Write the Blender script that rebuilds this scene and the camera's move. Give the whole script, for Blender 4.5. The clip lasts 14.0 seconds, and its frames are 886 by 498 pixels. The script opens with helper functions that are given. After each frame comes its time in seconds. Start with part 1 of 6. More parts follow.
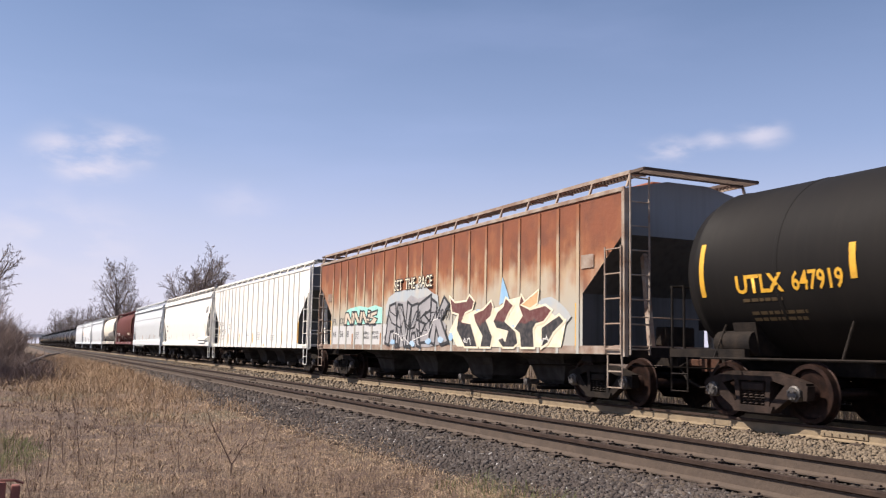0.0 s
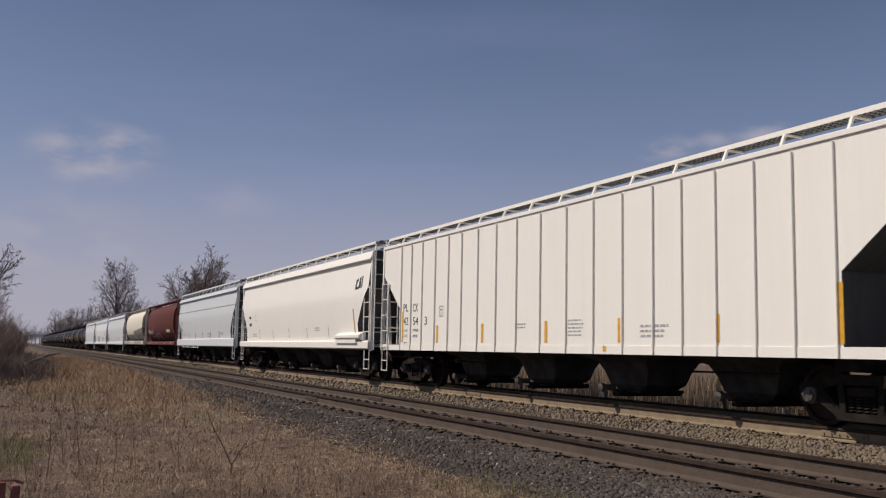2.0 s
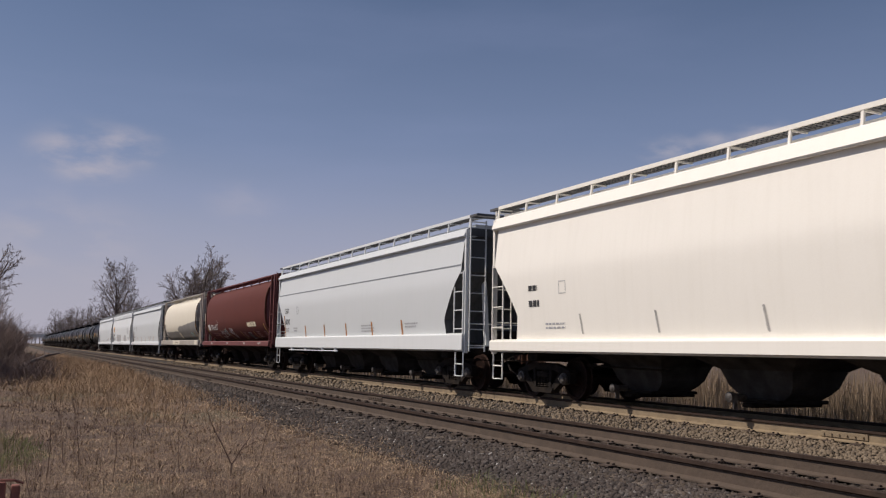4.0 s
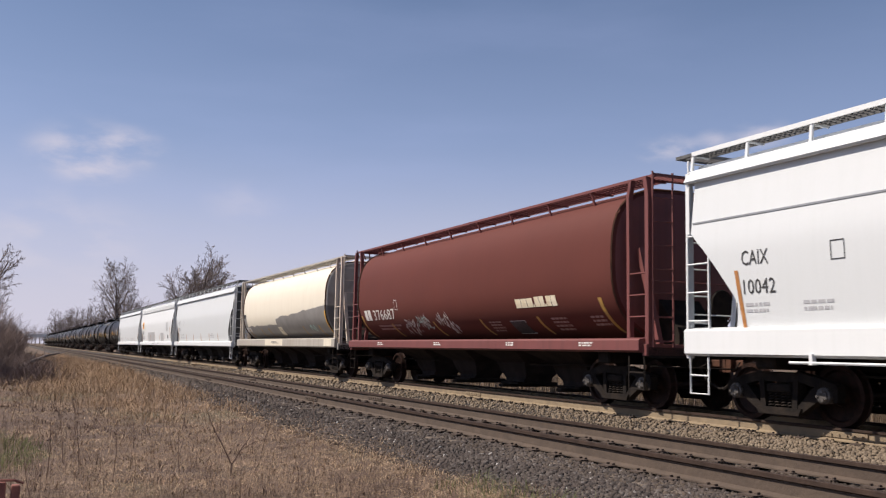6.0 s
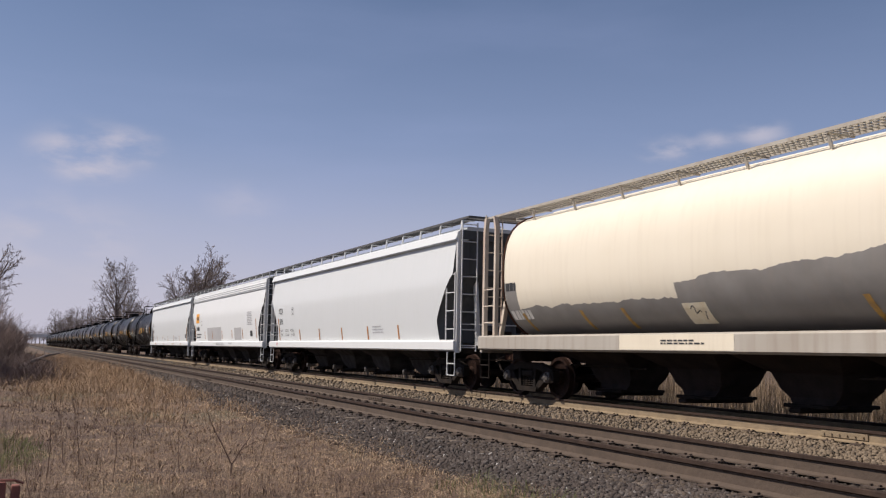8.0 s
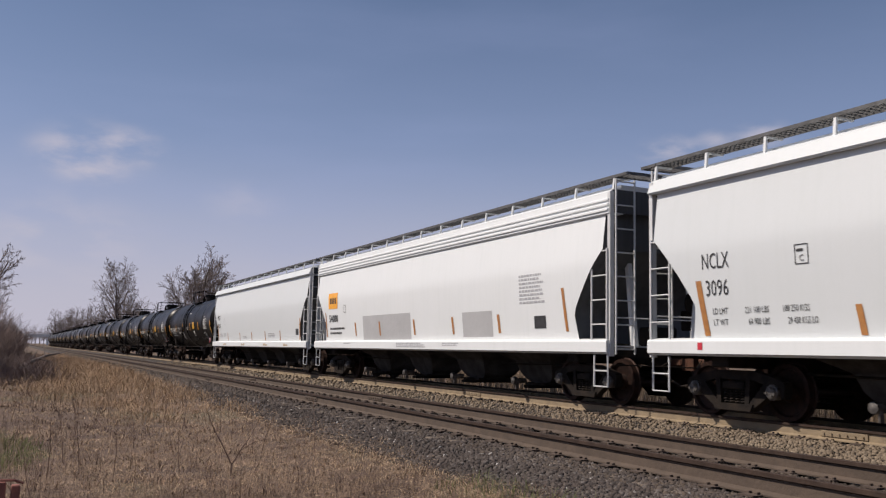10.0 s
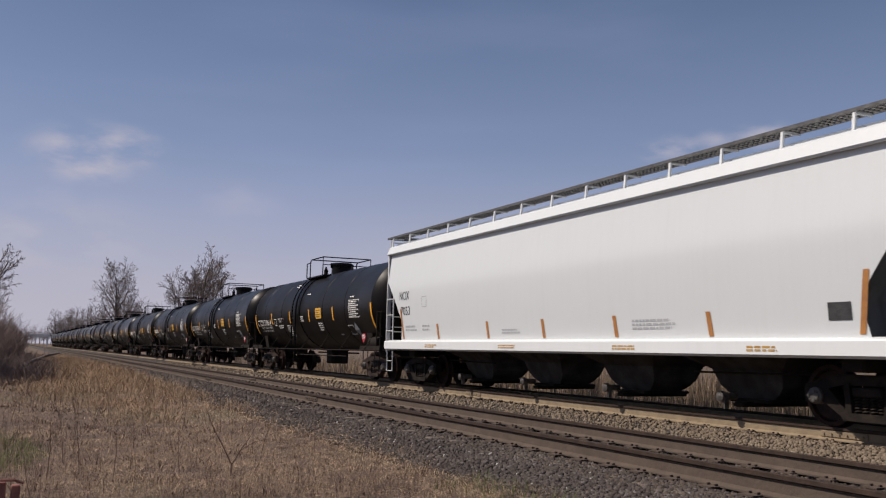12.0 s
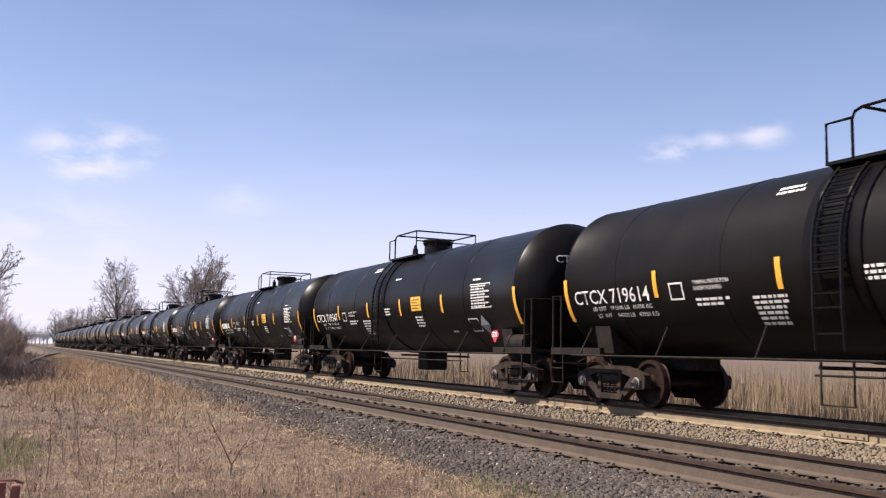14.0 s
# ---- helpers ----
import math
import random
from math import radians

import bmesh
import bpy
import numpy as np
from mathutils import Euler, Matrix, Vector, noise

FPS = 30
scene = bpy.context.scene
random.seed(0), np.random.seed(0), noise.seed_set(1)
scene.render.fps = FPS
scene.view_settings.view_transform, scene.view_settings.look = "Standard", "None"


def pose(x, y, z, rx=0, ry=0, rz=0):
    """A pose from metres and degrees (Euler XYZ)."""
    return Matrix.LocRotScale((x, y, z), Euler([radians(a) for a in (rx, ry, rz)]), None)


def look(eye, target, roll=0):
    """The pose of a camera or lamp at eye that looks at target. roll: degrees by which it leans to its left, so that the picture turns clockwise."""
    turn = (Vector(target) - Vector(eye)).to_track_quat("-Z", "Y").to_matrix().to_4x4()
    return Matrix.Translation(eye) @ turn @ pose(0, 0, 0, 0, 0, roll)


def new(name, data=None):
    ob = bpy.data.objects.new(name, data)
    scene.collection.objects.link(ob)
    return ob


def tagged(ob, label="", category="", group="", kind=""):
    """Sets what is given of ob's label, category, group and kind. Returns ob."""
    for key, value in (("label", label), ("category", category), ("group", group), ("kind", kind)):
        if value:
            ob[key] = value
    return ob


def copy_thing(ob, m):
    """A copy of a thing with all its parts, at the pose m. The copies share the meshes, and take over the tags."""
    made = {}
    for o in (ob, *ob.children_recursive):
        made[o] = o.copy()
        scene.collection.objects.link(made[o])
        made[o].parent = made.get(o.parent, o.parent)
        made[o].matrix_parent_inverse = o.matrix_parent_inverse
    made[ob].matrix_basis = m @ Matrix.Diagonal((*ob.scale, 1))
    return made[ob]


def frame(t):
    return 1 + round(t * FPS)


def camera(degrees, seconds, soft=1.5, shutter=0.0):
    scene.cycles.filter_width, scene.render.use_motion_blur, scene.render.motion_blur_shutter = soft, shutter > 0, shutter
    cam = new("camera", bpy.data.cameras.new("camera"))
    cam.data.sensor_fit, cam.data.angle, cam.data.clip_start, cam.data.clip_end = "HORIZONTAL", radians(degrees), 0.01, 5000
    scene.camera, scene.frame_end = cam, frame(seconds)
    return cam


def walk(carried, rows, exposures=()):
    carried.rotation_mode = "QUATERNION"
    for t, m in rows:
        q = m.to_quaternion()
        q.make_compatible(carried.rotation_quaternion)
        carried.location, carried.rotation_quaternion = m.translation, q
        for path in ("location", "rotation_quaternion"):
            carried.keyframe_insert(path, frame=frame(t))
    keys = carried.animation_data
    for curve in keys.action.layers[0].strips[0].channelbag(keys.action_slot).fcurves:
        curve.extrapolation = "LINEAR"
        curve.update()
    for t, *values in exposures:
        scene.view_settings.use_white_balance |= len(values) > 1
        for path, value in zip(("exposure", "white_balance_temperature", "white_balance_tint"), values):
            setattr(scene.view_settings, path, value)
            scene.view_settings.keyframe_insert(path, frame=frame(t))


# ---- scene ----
# Camera: stands still beside the line, eye 0.99 m above the railhead
EYE = Vector((0.0, 0.0, 0.985))
YAW, PITCH, ROLL = radians(24.94), radians(6.44), 1.2
AIM = EYE + Vector((math.sin(YAW) * math.cos(PITCH), math.cos(YAW) * math.cos(PITCH), math.sin(PITCH))) * 10
cam = camera(52.0, 14.0, soft=1.2, shutter=0.06)
LIGHT = ((0.0, 0.66), (0.5, 0.48), (1.0, 0.22), (1.5, -0.05), (2.0, -0.32), (2.5, -0.40), (3.0, -0.42), (3.7, -0.30), (4.6, -0.15), (5.5, 0.05), (6.0, 0.35), (6.5, 0.55), (7.0, 0.55), (7.5, 0.30),
         (8.4, 0.10), (9.2, 0.03), (10.0, 0.05), (10.5, -0.05), (11.0, -0.12), (11.5, -0.13), (12.0, -0.05), (12.5, 0.12), (13.0, 0.45), (13.5, 0.85), (14.0, 0.95))
EXPOSURES = [(t, stops - 0.05, 6500, 17) for t, stops in LIGHT]
walk(cam, [(0.0, look(EYE, AIM, ROLL)), (14.0, look(EYE, AIM, ROLL))], EXPOSURES)

# The two tracks run along y; the train is on the far one and comes towards -y
TRACK_NEAR, TRACK_FAR = 6.76, 11.79
SPEED = 13.39


def travelled(t):
    return SPEED * t + 0.0055 * (t - 7.0) ** 2


# ---- world and sun ----
SUN_EL, SUN_AZ = radians(50), radians(-68)   # azimuth from +y towards +x
world = bpy.data.worlds.new("sky")
scene.world = world
world.use_nodes = True
HAZE, CLOUD = (4.6, 5.6, 8.6), (7.7, 7.5, 8.2)


CLOUDS = [((0.030, 0.981, 0.194), 0.046, 0.75), ((0.056, 0.981, 0.180), 0.050, 0.75), ((0.088, 0.974, 0.203), 0.054, 0.75), ((0.060, 0.979, 0.196), 0.085, 0.45),
          ((0.613, 0.760, 0.218), 0.040, 0.75), ((0.632, 0.743, 0.217), 0.030, 0.45), ((0.649, 0.726, 0.226), 0.028, 0.55), ((0.681, 0.695, 0.229), 0.042, 0.65),
          ((0.03, 0.994, 0.104), 0.13, 0.45), ((0.211, 0.965, 0.154), 0.06, 0.25)]


def build_sky():
    nt = world.node_tree
    n, l = nt.nodes, nt.links
    n.clear()
    out, bg = n.new("ShaderNodeOutputWorld"), n.new("ShaderNodeBackground")
    sky = n.new("ShaderNodeTexSky")
    sky.sky_type, sky.sun_disc = "NISHITA", False
    sky.sun_elevation, sky.sun_rotation = SUN_EL, SUN_AZ
    sky.air_density, sky.dust_density, sky.ozone_density = 1.0, 0.6, 3.0
    tc, sep = n.new("ShaderNodeTexCoord"), n.new("ShaderNodeSeparateXYZ")
    l.new(tc.outputs["Generated"], sep.inputs[0])

    def mix(fac, a, b):
        m = n.new("ShaderNodeMix")
        m.data_type = "RGBA"
        l.new(fac, m.inputs[0])
        l.new(a, m.inputs[6])
        m.inputs[7].default_value = (*b, 1)
        return m.outputs[2]

    def remap(value, a, b, c, d, smooth=True):
        r = n.new("ShaderNodeMapRange")
        r.interpolation_type = "SMOOTHSTEP" if smooth else "LINEAR"
        for i, v in zip((1, 2, 3, 4), (a, b, c, d)):
            r.inputs[i].default_value = v
        l.new(value, r.inputs[0])
        return r.outputs[0]

    def mul(a, b):
        m = n.new("ShaderNodeMath")
        m.operation = "MULTIPLY"
        l.new(a, m.inputs[0])
        l.new(b, m.inputs[1])
        return m.outputs[0]

    def cloud_noise(scale, stretch, detail=7.0):
        mp, t = n.new("ShaderNodeMapping"), n.new("ShaderNodeTexNoise")
        mp.inputs["Scale"].default_value = stretch
        t.inputs["Scale"].default_value, t.inputs["Detail"].default_value = scale, detail
        l.new(tc.outputs["Generated"], mp.inputs["Vector"])
        l.new(mp.outputs[0], t.inputs["Vector"])
        return t.outputs[0]

    # haze towards the horizon, thin streaks of high cloud, then a few small clouds
    col = mix(remap(sep.outputs["Z"], 0.0, 0.42, 0.80, 0.0, False), sky.outputs[0], HAZE)
    col = mix(remap(sep.outputs["Z"], 0.0, 0.24, 0.78, 0.0), col, CLOUD)
    streak = mul(remap(cloud_noise(2.2, (1.0, 1.0, 5.0)), 0.42, 0.75, 0.0, 0.32), remap(sep.outputs["Z"], 0.02, 0.5, 1.0, 0.3))
    col = mix(streak, col, HAZE)
    for d, size, strength in CLOUDS:
        vm = n.new("ShaderNodeVectorMath")
        vm.operation = "DISTANCE"
        mp = n.new("ShaderNodeMapping")
        mp.inputs["Scale"].default_value = (1, 1, 1.9)
        l.new(tc.outputs["Generated"], mp.inputs["Vector"])
        l.new(mp.outputs[0], vm.inputs[0])
        vm.inputs[1].default_value = (d[0], d[1], d[2] * 1.9)
        near = remap(vm.outputs["Value"], 0.0, size, strength, 0.0)
        col = mix(mul(near, remap(cloud_noise(17, (1, 1, 2.4), 8.0), 0.36, 0.68, 0.0, 1.0)), col, CLOUD)
    bg.inputs["Strength"].default_value = 0.071
    l.new(col, bg.inputs["Color"])
    l.new(bg.outputs[0], out.inputs["Surface"])


build_sky()
sun_data = bpy.data.lights.new("sun", "SUN")
sun_data.energy, sun_data.angle, sun_data.color = 5.0, radians(0.5), (1.0, 0.93, 0.80)
sun = new("sun", sun_data)
sun_dir = Vector((math.sin(SUN_AZ) * math.cos(SUN_EL), math.cos(SUN_AZ) * math.cos(SUN_EL), math.sin(SUN_EL)))
sun.matrix_basis = look(sun_dir * 50, (0, 0, 0))


# ---- materials ----
def node_material(name, rough=0.6, metal=0.0):
    m = bpy.data.materials.new(name)
    m.use_nodes = True
    nt = m.node_tree
    b = nt.nodes["Principled BSDF"]
    b.inputs["Roughness"].default_value, b.inputs["Metallic"].default_value = rough, metal
    return m, nt, b


def coords(nt, scale=(1, 1, 1), kind="Object"):
    tc, mp = nt.nodes.new("ShaderNodeTexCoord"), nt.nodes.new("ShaderNodeMapping")
    mp.inputs["Scale"].default_value = scale
    nt.links.new(tc.outputs[kind], mp.inputs["Vector"])
    return mp.outputs[0]


def noise_fac(nt, vec, scale, lo=0.3, hi=0.7, detail=6.0):
    t, r = nt.nodes.new("ShaderNodeTexNoise"), nt.nodes.new("ShaderNodeMapRange")
    t.inputs["Scale"].default_value, t.inputs["Detail"].default_value = scale, detail
    r.inputs["From Min"].default_value, r.inputs["From Max"].default_value = lo, hi
    nt.links.new(vec, t.inputs["Vector"])
    nt.links.new(t.outputs[0], r.inputs["Value"])
    return r.outputs[0]


def mixed(nt, fac, a, b):
    m = nt.nodes.new("ShaderNodeMix")
    m.data_type = "RGBA"
    for sock, v in ((m.inputs[0], fac), (m.inputs[6], a), (m.inputs[7], b)):
        if isinstance(v, (tuple, list)):
            sock.default_value = (*v, 1)
        elif isinstance(v, float):
            sock.default_value = v
        else:
            nt.links.new(v, sock)
    return m.outputs[2]


def times(nt, a, b):
    m = nt.nodes.new("ShaderNodeMath")
    m.operation = "MULTIPLY"
    for sock, v in zip(m.inputs, (a, b)):
        if isinstance(v, float):
            sock.default_value = v
        else:
            nt.links.new(v, sock)
    return m.outputs[0]


def added(nt, a, b):
    m = nt.nodes.new("ShaderNodeMath")
    m.operation, m.use_clamp = "ADD", True
    for sock, x in zip(m.inputs, (a, b)):
        if isinstance(x, float):
            sock.default_value = x
        else:
            nt.links.new(x, sock)
    return m.outputs[0]


def relief(nt, b, height, strength, distance=0.01):
    bp = nt.nodes.new("ShaderNodeBump")
    bp.inputs["Strength"].default_value, bp.inputs["Distance"].default_value = strength, distance
    nt.links.new(height, bp.inputs["Height"])
    nt.links.new(bp.outputs[0], b.inputs["Normal"])


def painted(name, base, dirt, amount=0.35, rough=0.45, streak=1.0):
    """Railcar paint with a faint mottle and vertical dirt streaks."""
    m, nt, b = node_material(name, rough)
    v = coords(nt)
    mottle = noise_fac(nt, v, 0.9, 0.35, 0.75)
    streaks = noise_fac(nt, coords(nt, (7, 7, 0.35)), 1.0, 0.48, 0.8)
    grain = noise_fac(nt, v, 30, 0.3, 0.7)
    c = mixed(nt, times(nt, mottle, amount * 0.6), base, dirt)
    c = mixed(nt, times(nt, streaks, amount * streak), c, dirt)
    c = mixed(nt, times(nt, grain, 0.06), c, dirt)
    nt.links.new(c, b.inputs["Base Color"])
    relief(nt, b, noise_fac(nt, v, 0.9, 0.2, 0.8, 1.0), 0.14, 0.02)
    return m


def plain(name, base, other, scale=8.0, rough=0.7, metal=0.0, bump=0.3, dist=0.01):
    m, nt, b = node_material(name, rough, metal)
    v = coords(nt)
    c = mixed(nt, noise_fac(nt, v, scale, 0.35, 0.7), base, other)
    c = mixed(nt, times(nt, noise_fac(nt, v, scale * 9, 0.4, 0.7), 0.35), c, other)
    nt.links.new(c, b.inputs["Base Color"])
    relief(nt, b, noise_fac(nt, v, scale * 5, 0.3, 0.7), bump, dist)
    return m


def island_colours(name, cols, rough=0.8):
    """Colour that changes from piece to piece of a joined mesh."""
    m, nt, b = node_material(name, rough)
    g, r = nt.nodes.new("ShaderNodeNewGeometry"), nt.nodes.new("ShaderNodeValToRGB")
    e = r.color_ramp.elements
    while len(e) < len(cols):
        e.new(0.5)
    for i, c in enumerate(cols):
        e[i].position, e[i].color = i / (len(cols) - 1), (*c, 1)
    nt.links.new(g.outputs["Random Per Island"], r.inputs["Fac"])
    v = coords(nt)
    c = mixed(nt, times(nt, noise_fac(nt, v, 0.35, 0.35, 0.7), 0.45), r.outputs[0], tuple(0.55 * x for x in cols[0]))
    if len(cols) > 5:
        c = mixed(nt, times(nt, noise_fac(nt, v, 0.9, 0.52, 0.75), 0.6), c, cols[4])
    nt.links.new(c, b.inputs["Base Color"])
    return m


def tank_paint(name, base, dust, rough):
    """Black tank paint; how dusty it is differs from tank to tank."""
    m, nt, b = node_material(name, rough)
    v = coords(nt)
    info = nt.nodes.new("ShaderNodeObjectInfo")
    film = added(nt, times(nt, info.outputs["Random"], 0.35), times(nt, noise_fac(nt, v, 0.8, 0.35, 0.75), 0.3))
    c = mixed(nt, film, base, dust)
    c = mixed(nt, times(nt, noise_fac(nt, coords(nt, (2, 9, 0.5)), 1.0, 0.5, 0.8), 0.4), c, dust)
    nt.links.new(c, b.inputs["Base Color"])
    r = nt.nodes.new("ShaderNodeMapRange")
    r.inputs[3].default_value, r.inputs[4].default_value = rough - 0.04, rough + 0.25
    nt.links.new(film, r.inputs[0])
    nt.links.new(r.outputs[0], b.inputs["Roughness"])
    b.inputs["Specular IOR Level"].default_value = 0.12
    relief(nt, b, noise_fac(nt, v, 0.7, 0.2, 0.8, 1.0), 0.12, 0.02)
    return m


M = {}
M["white"] = painted("white_paint", (0.87, 0.845, 0.77), (0.55, 0.51, 0.42), 0.10)
M["pale"] = painted("pale_grey_paint", (0.60, 0.625, 0.63), (0.42, 0.47, 0.44), 0.10)
M["cool"] = painted("cool_white_paint", (0.69, 0.71, 0.71), (0.45, 0.5, 0.47), 0.12)
M["cream"] = painted("cream_paint", (0.74, 0.68, 0.54), (0.42, 0.36, 0.28), 0.35)
M["red"] = painted("oxide_red_paint", (0.112, 0.032, 0.024), (0.066, 0.022, 0.018), 0.35, 0.7, 0.35)
M["red"].node_tree.nodes["Principled BSDF"].inputs["Specular IOR Level"].default_value = 0.2
M["black"] = tank_paint("black_tank_paint", (0.0028, 0.0025, 0.0024), (0.0125, 0.0102, 0.0088), 0.30)
M["oldblack"] = tank_paint("weathered_black_tank_paint", (0.011, 0.0098, 0.009), (0.020, 0.017, 0.0145), 0.62)
M["grey"] = painted("grey_paint", (0.26, 0.28, 0.30), (0.15, 0.15, 0.15), 0.4)
# end colours darkened for the shade in the coupling gap, with grime streaks
M["endshade"] = painted("shaded_end_paint", (0.10, 0.105, 0.11), (0.035, 0.033, 0.03), 0.6)
M["endplate"] = painted("shaded_grey_end_plate", (0.19, 0.20, 0.21), (0.12, 0.12, 0.12), 0.5)
M["under"] = plain("grimy_underframe", (0.010, 0.0085, 0.008), (0.028, 0.021, 0.016), 5, 0.85)
M["rusty"] = plain("rusty_steel", (0.10, 0.045, 0.028), (0.05, 0.028, 0.02), 7, 0.85)
M["tread"] = plain("wheel_steel", (0.016, 0.011, 0.010), (0.046, 0.025, 0.019), 9, 0.55, 0.5)
M["cap"] = plain("bearing_cap", (0.13, 0.12, 0.11), (0.045, 0.038, 0.034), 12, 0.5, 0.3)
M["railhead"] = plain("rail_head", (0.030, 0.020, 0.016), (0.055, 0.036, 0.027), 6, 0.75)
M["railweb"] = plain("rail_web", (0.092, 0.066, 0.048), (0.064, 0.046, 0.034), 5, 0.9)
M["railweb2"] = plain("rail_web_dusty", (0.255, 0.195, 0.122), (0.18, 0.135, 0.087), 5, 0.9)
M["tie"] = plain("sleeper_wood", (0.16, 0.125, 0.095), (0.07, 0.055, 0.045), 6, 0.9)
M["yellow"] = plain("yellow_reflector", (0.78, 0.42, 0.03), (0.6, 0.32, 0.03), 10, 0.5)
M["marking"] = plain("white_marking", (0.75, 0.74, 0.70), (0.6, 0.58, 0.54), 10, 0.6)
M["ink"] = plain("black_marking", (0.02, 0.02, 0.022), (0.05, 0.05, 0.05), 10, 0.6)

for key in ("under", "tread", "rusty", "railhead", "endshade"):
    M[key].node_tree.nodes["Principled BSDF"].inputs["Specular IOR Level"].default_value = 0.15

# ---- mesh helpers ----
def link_mesh(name, bm, mat, parent=None, label="", smooth=False):
    me = bpy.data.meshes.new(name)
    bm.normal_update()
    bm.to_mesh(me)
    bm.free()
    if smooth:
        me.polygons.foreach_set("use_smooth", [True] * len(me.polygons))
        me.set_sharp_from_angle(angle=radians(38))
    for k in (mat if isinstance(mat, (list, tuple)) else [mat]):
        me.materials.append(k)
    ob = new(name, me)
    if parent:
        ob.parent = parent
    if label:
        ob["label"] = label
    return ob


def part(name, bm, mat, parent, label="", smooth=False):
    return link_mesh(name, bm, mat, parent, label, smooth)


def box(bm, x0, x1, y0, y1, z0, z1, bevel=0.0):
    if x0 > x1: x0, x1 = x1, x0
    if y0 > y1: y0, y1 = y1, y0
    v = [bm.verts.new((x, y, z)) for x in (x0, x1) for y in (y0, y1) for z in (z0, z1)]
    fs = [bm.faces.new([v[i] for i in f]) for f in ((0, 1, 3, 2), (4, 6, 7, 5), (0, 4, 5, 1), (2, 3, 7, 6), (0, 2, 6, 4), (1, 5, 7, 3))]
    if bevel:
        es = list({e for f in fs for e in f.edges})
        bmesh.ops.bevel(bm, geom=es, offset=bevel, segments=1, affect="EDGES")
    return bm


def tube(bm, pts, r, seg=6, r1=None):
    """A round bar through the points, tapering from r to r1."""
    pts = [Vector(p) for p in pts]
    rings = []
    for i, p in enumerate(pts):
        d = (pts[min(i + 1, len(pts) - 1)] - pts[max(i - 1, 0)]).normalized()
        a = d.cross(Vector((0, 0, 1)) if abs(d.z) < 0.9 else Vector((1, 0, 0))).normalized()
        b = d.cross(a)
        rr = r if r1 is None else r + (r1 - r) * i / (len(pts) - 1)
        rings.append([bm.verts.new(p + rr * (math.cos(2 * math.pi * k / seg) * a + math.sin(2 * math.pi * k / seg) * b)) for k in range(seg)])
    for q0, q1 in zip(rings, rings[1:]):
        for k in range(seg):
            bm.faces.new((q0[k], q0[(k + 1) % seg], q1[(k + 1) % seg], q1[k]))
    bm.faces.new(rings[0][::-1])
    bm.faces.new(rings[-1])
    return bm


def prism(bm, poly, axis, a, b):
    """A 2D outline pushed from a to b along an axis ('x': outline in y, z; 'y': in x, z; 'z': in x, y)."""
    def at(p, h):
        return {"x": (h, p[0], p[1]), "y": (p[0], h, p[1]), "z": (p[0], p[1], h)}[axis]
    lo, hi = [bm.verts.new(at(p, a)) for p in poly], [bm.verts.new(at(p, b)) for p in poly]
    n = len(poly)
    bm.faces.new(lo)
    bm.faces.new(hi[::-1])
    for k in range(n):
        bm.faces.new((lo[k], hi[k], hi[(k + 1) % n], lo[(k + 1) % n]))
    bmesh.ops.recalc_face_normals(bm, faces=list({f for v in lo + hi for f in v.link_faces}))
    return bm


def lathe(bm, profile, centre, axis="x", seg=24):
    """Turns (along, radius) pairs round an axis through centre."""
    cx, cy, cz = centre
    rings = []
    for h, r in profile:
        ring = []
        for k in range(seg):
            c, s = math.cos(2 * math.pi * k / seg) * r, math.sin(2 * math.pi * k / seg) * r
            ring.append(bm.verts.new((cx + h, cy + c, cz + s) if axis == "x" else (cx + c, cy + h, cz + s) if axis == "y" else (cx + c, cy + s, cz + h)))
        rings.append(ring)
    fs = []
    for q0, q1 in zip(rings, rings[1:]):
        for k in range(seg):
            fs.append(bm.faces.new((q0[k], q0[(k + 1) % seg], q1[(k + 1) % seg], q1[k])))
    fs.append(bm.faces.new(rings[0]))
    fs.append(bm.faces.new(rings[-1]))
    bmesh.ops.recalc_face_normals(bm, faces=fs)
    return bm


def thing(name, label, category, group="", m=None):
    e = new(name)
    e.empty_display_size = 0.3
    tagged(e, label, category, group)
    if m is not None:
        e.matrix_basis = m
    return e


# ---- trucks and couplers ----
WHEEL_R = 0.457


def repeat(ob, places):
    """Moves ob to the first place and puts copies that share its mesh at the others."""
    ob.location = places[0]
    for p in places[1:]:
        c = ob.copy()
        scene.collection.objects.link(c)
        c.location = p


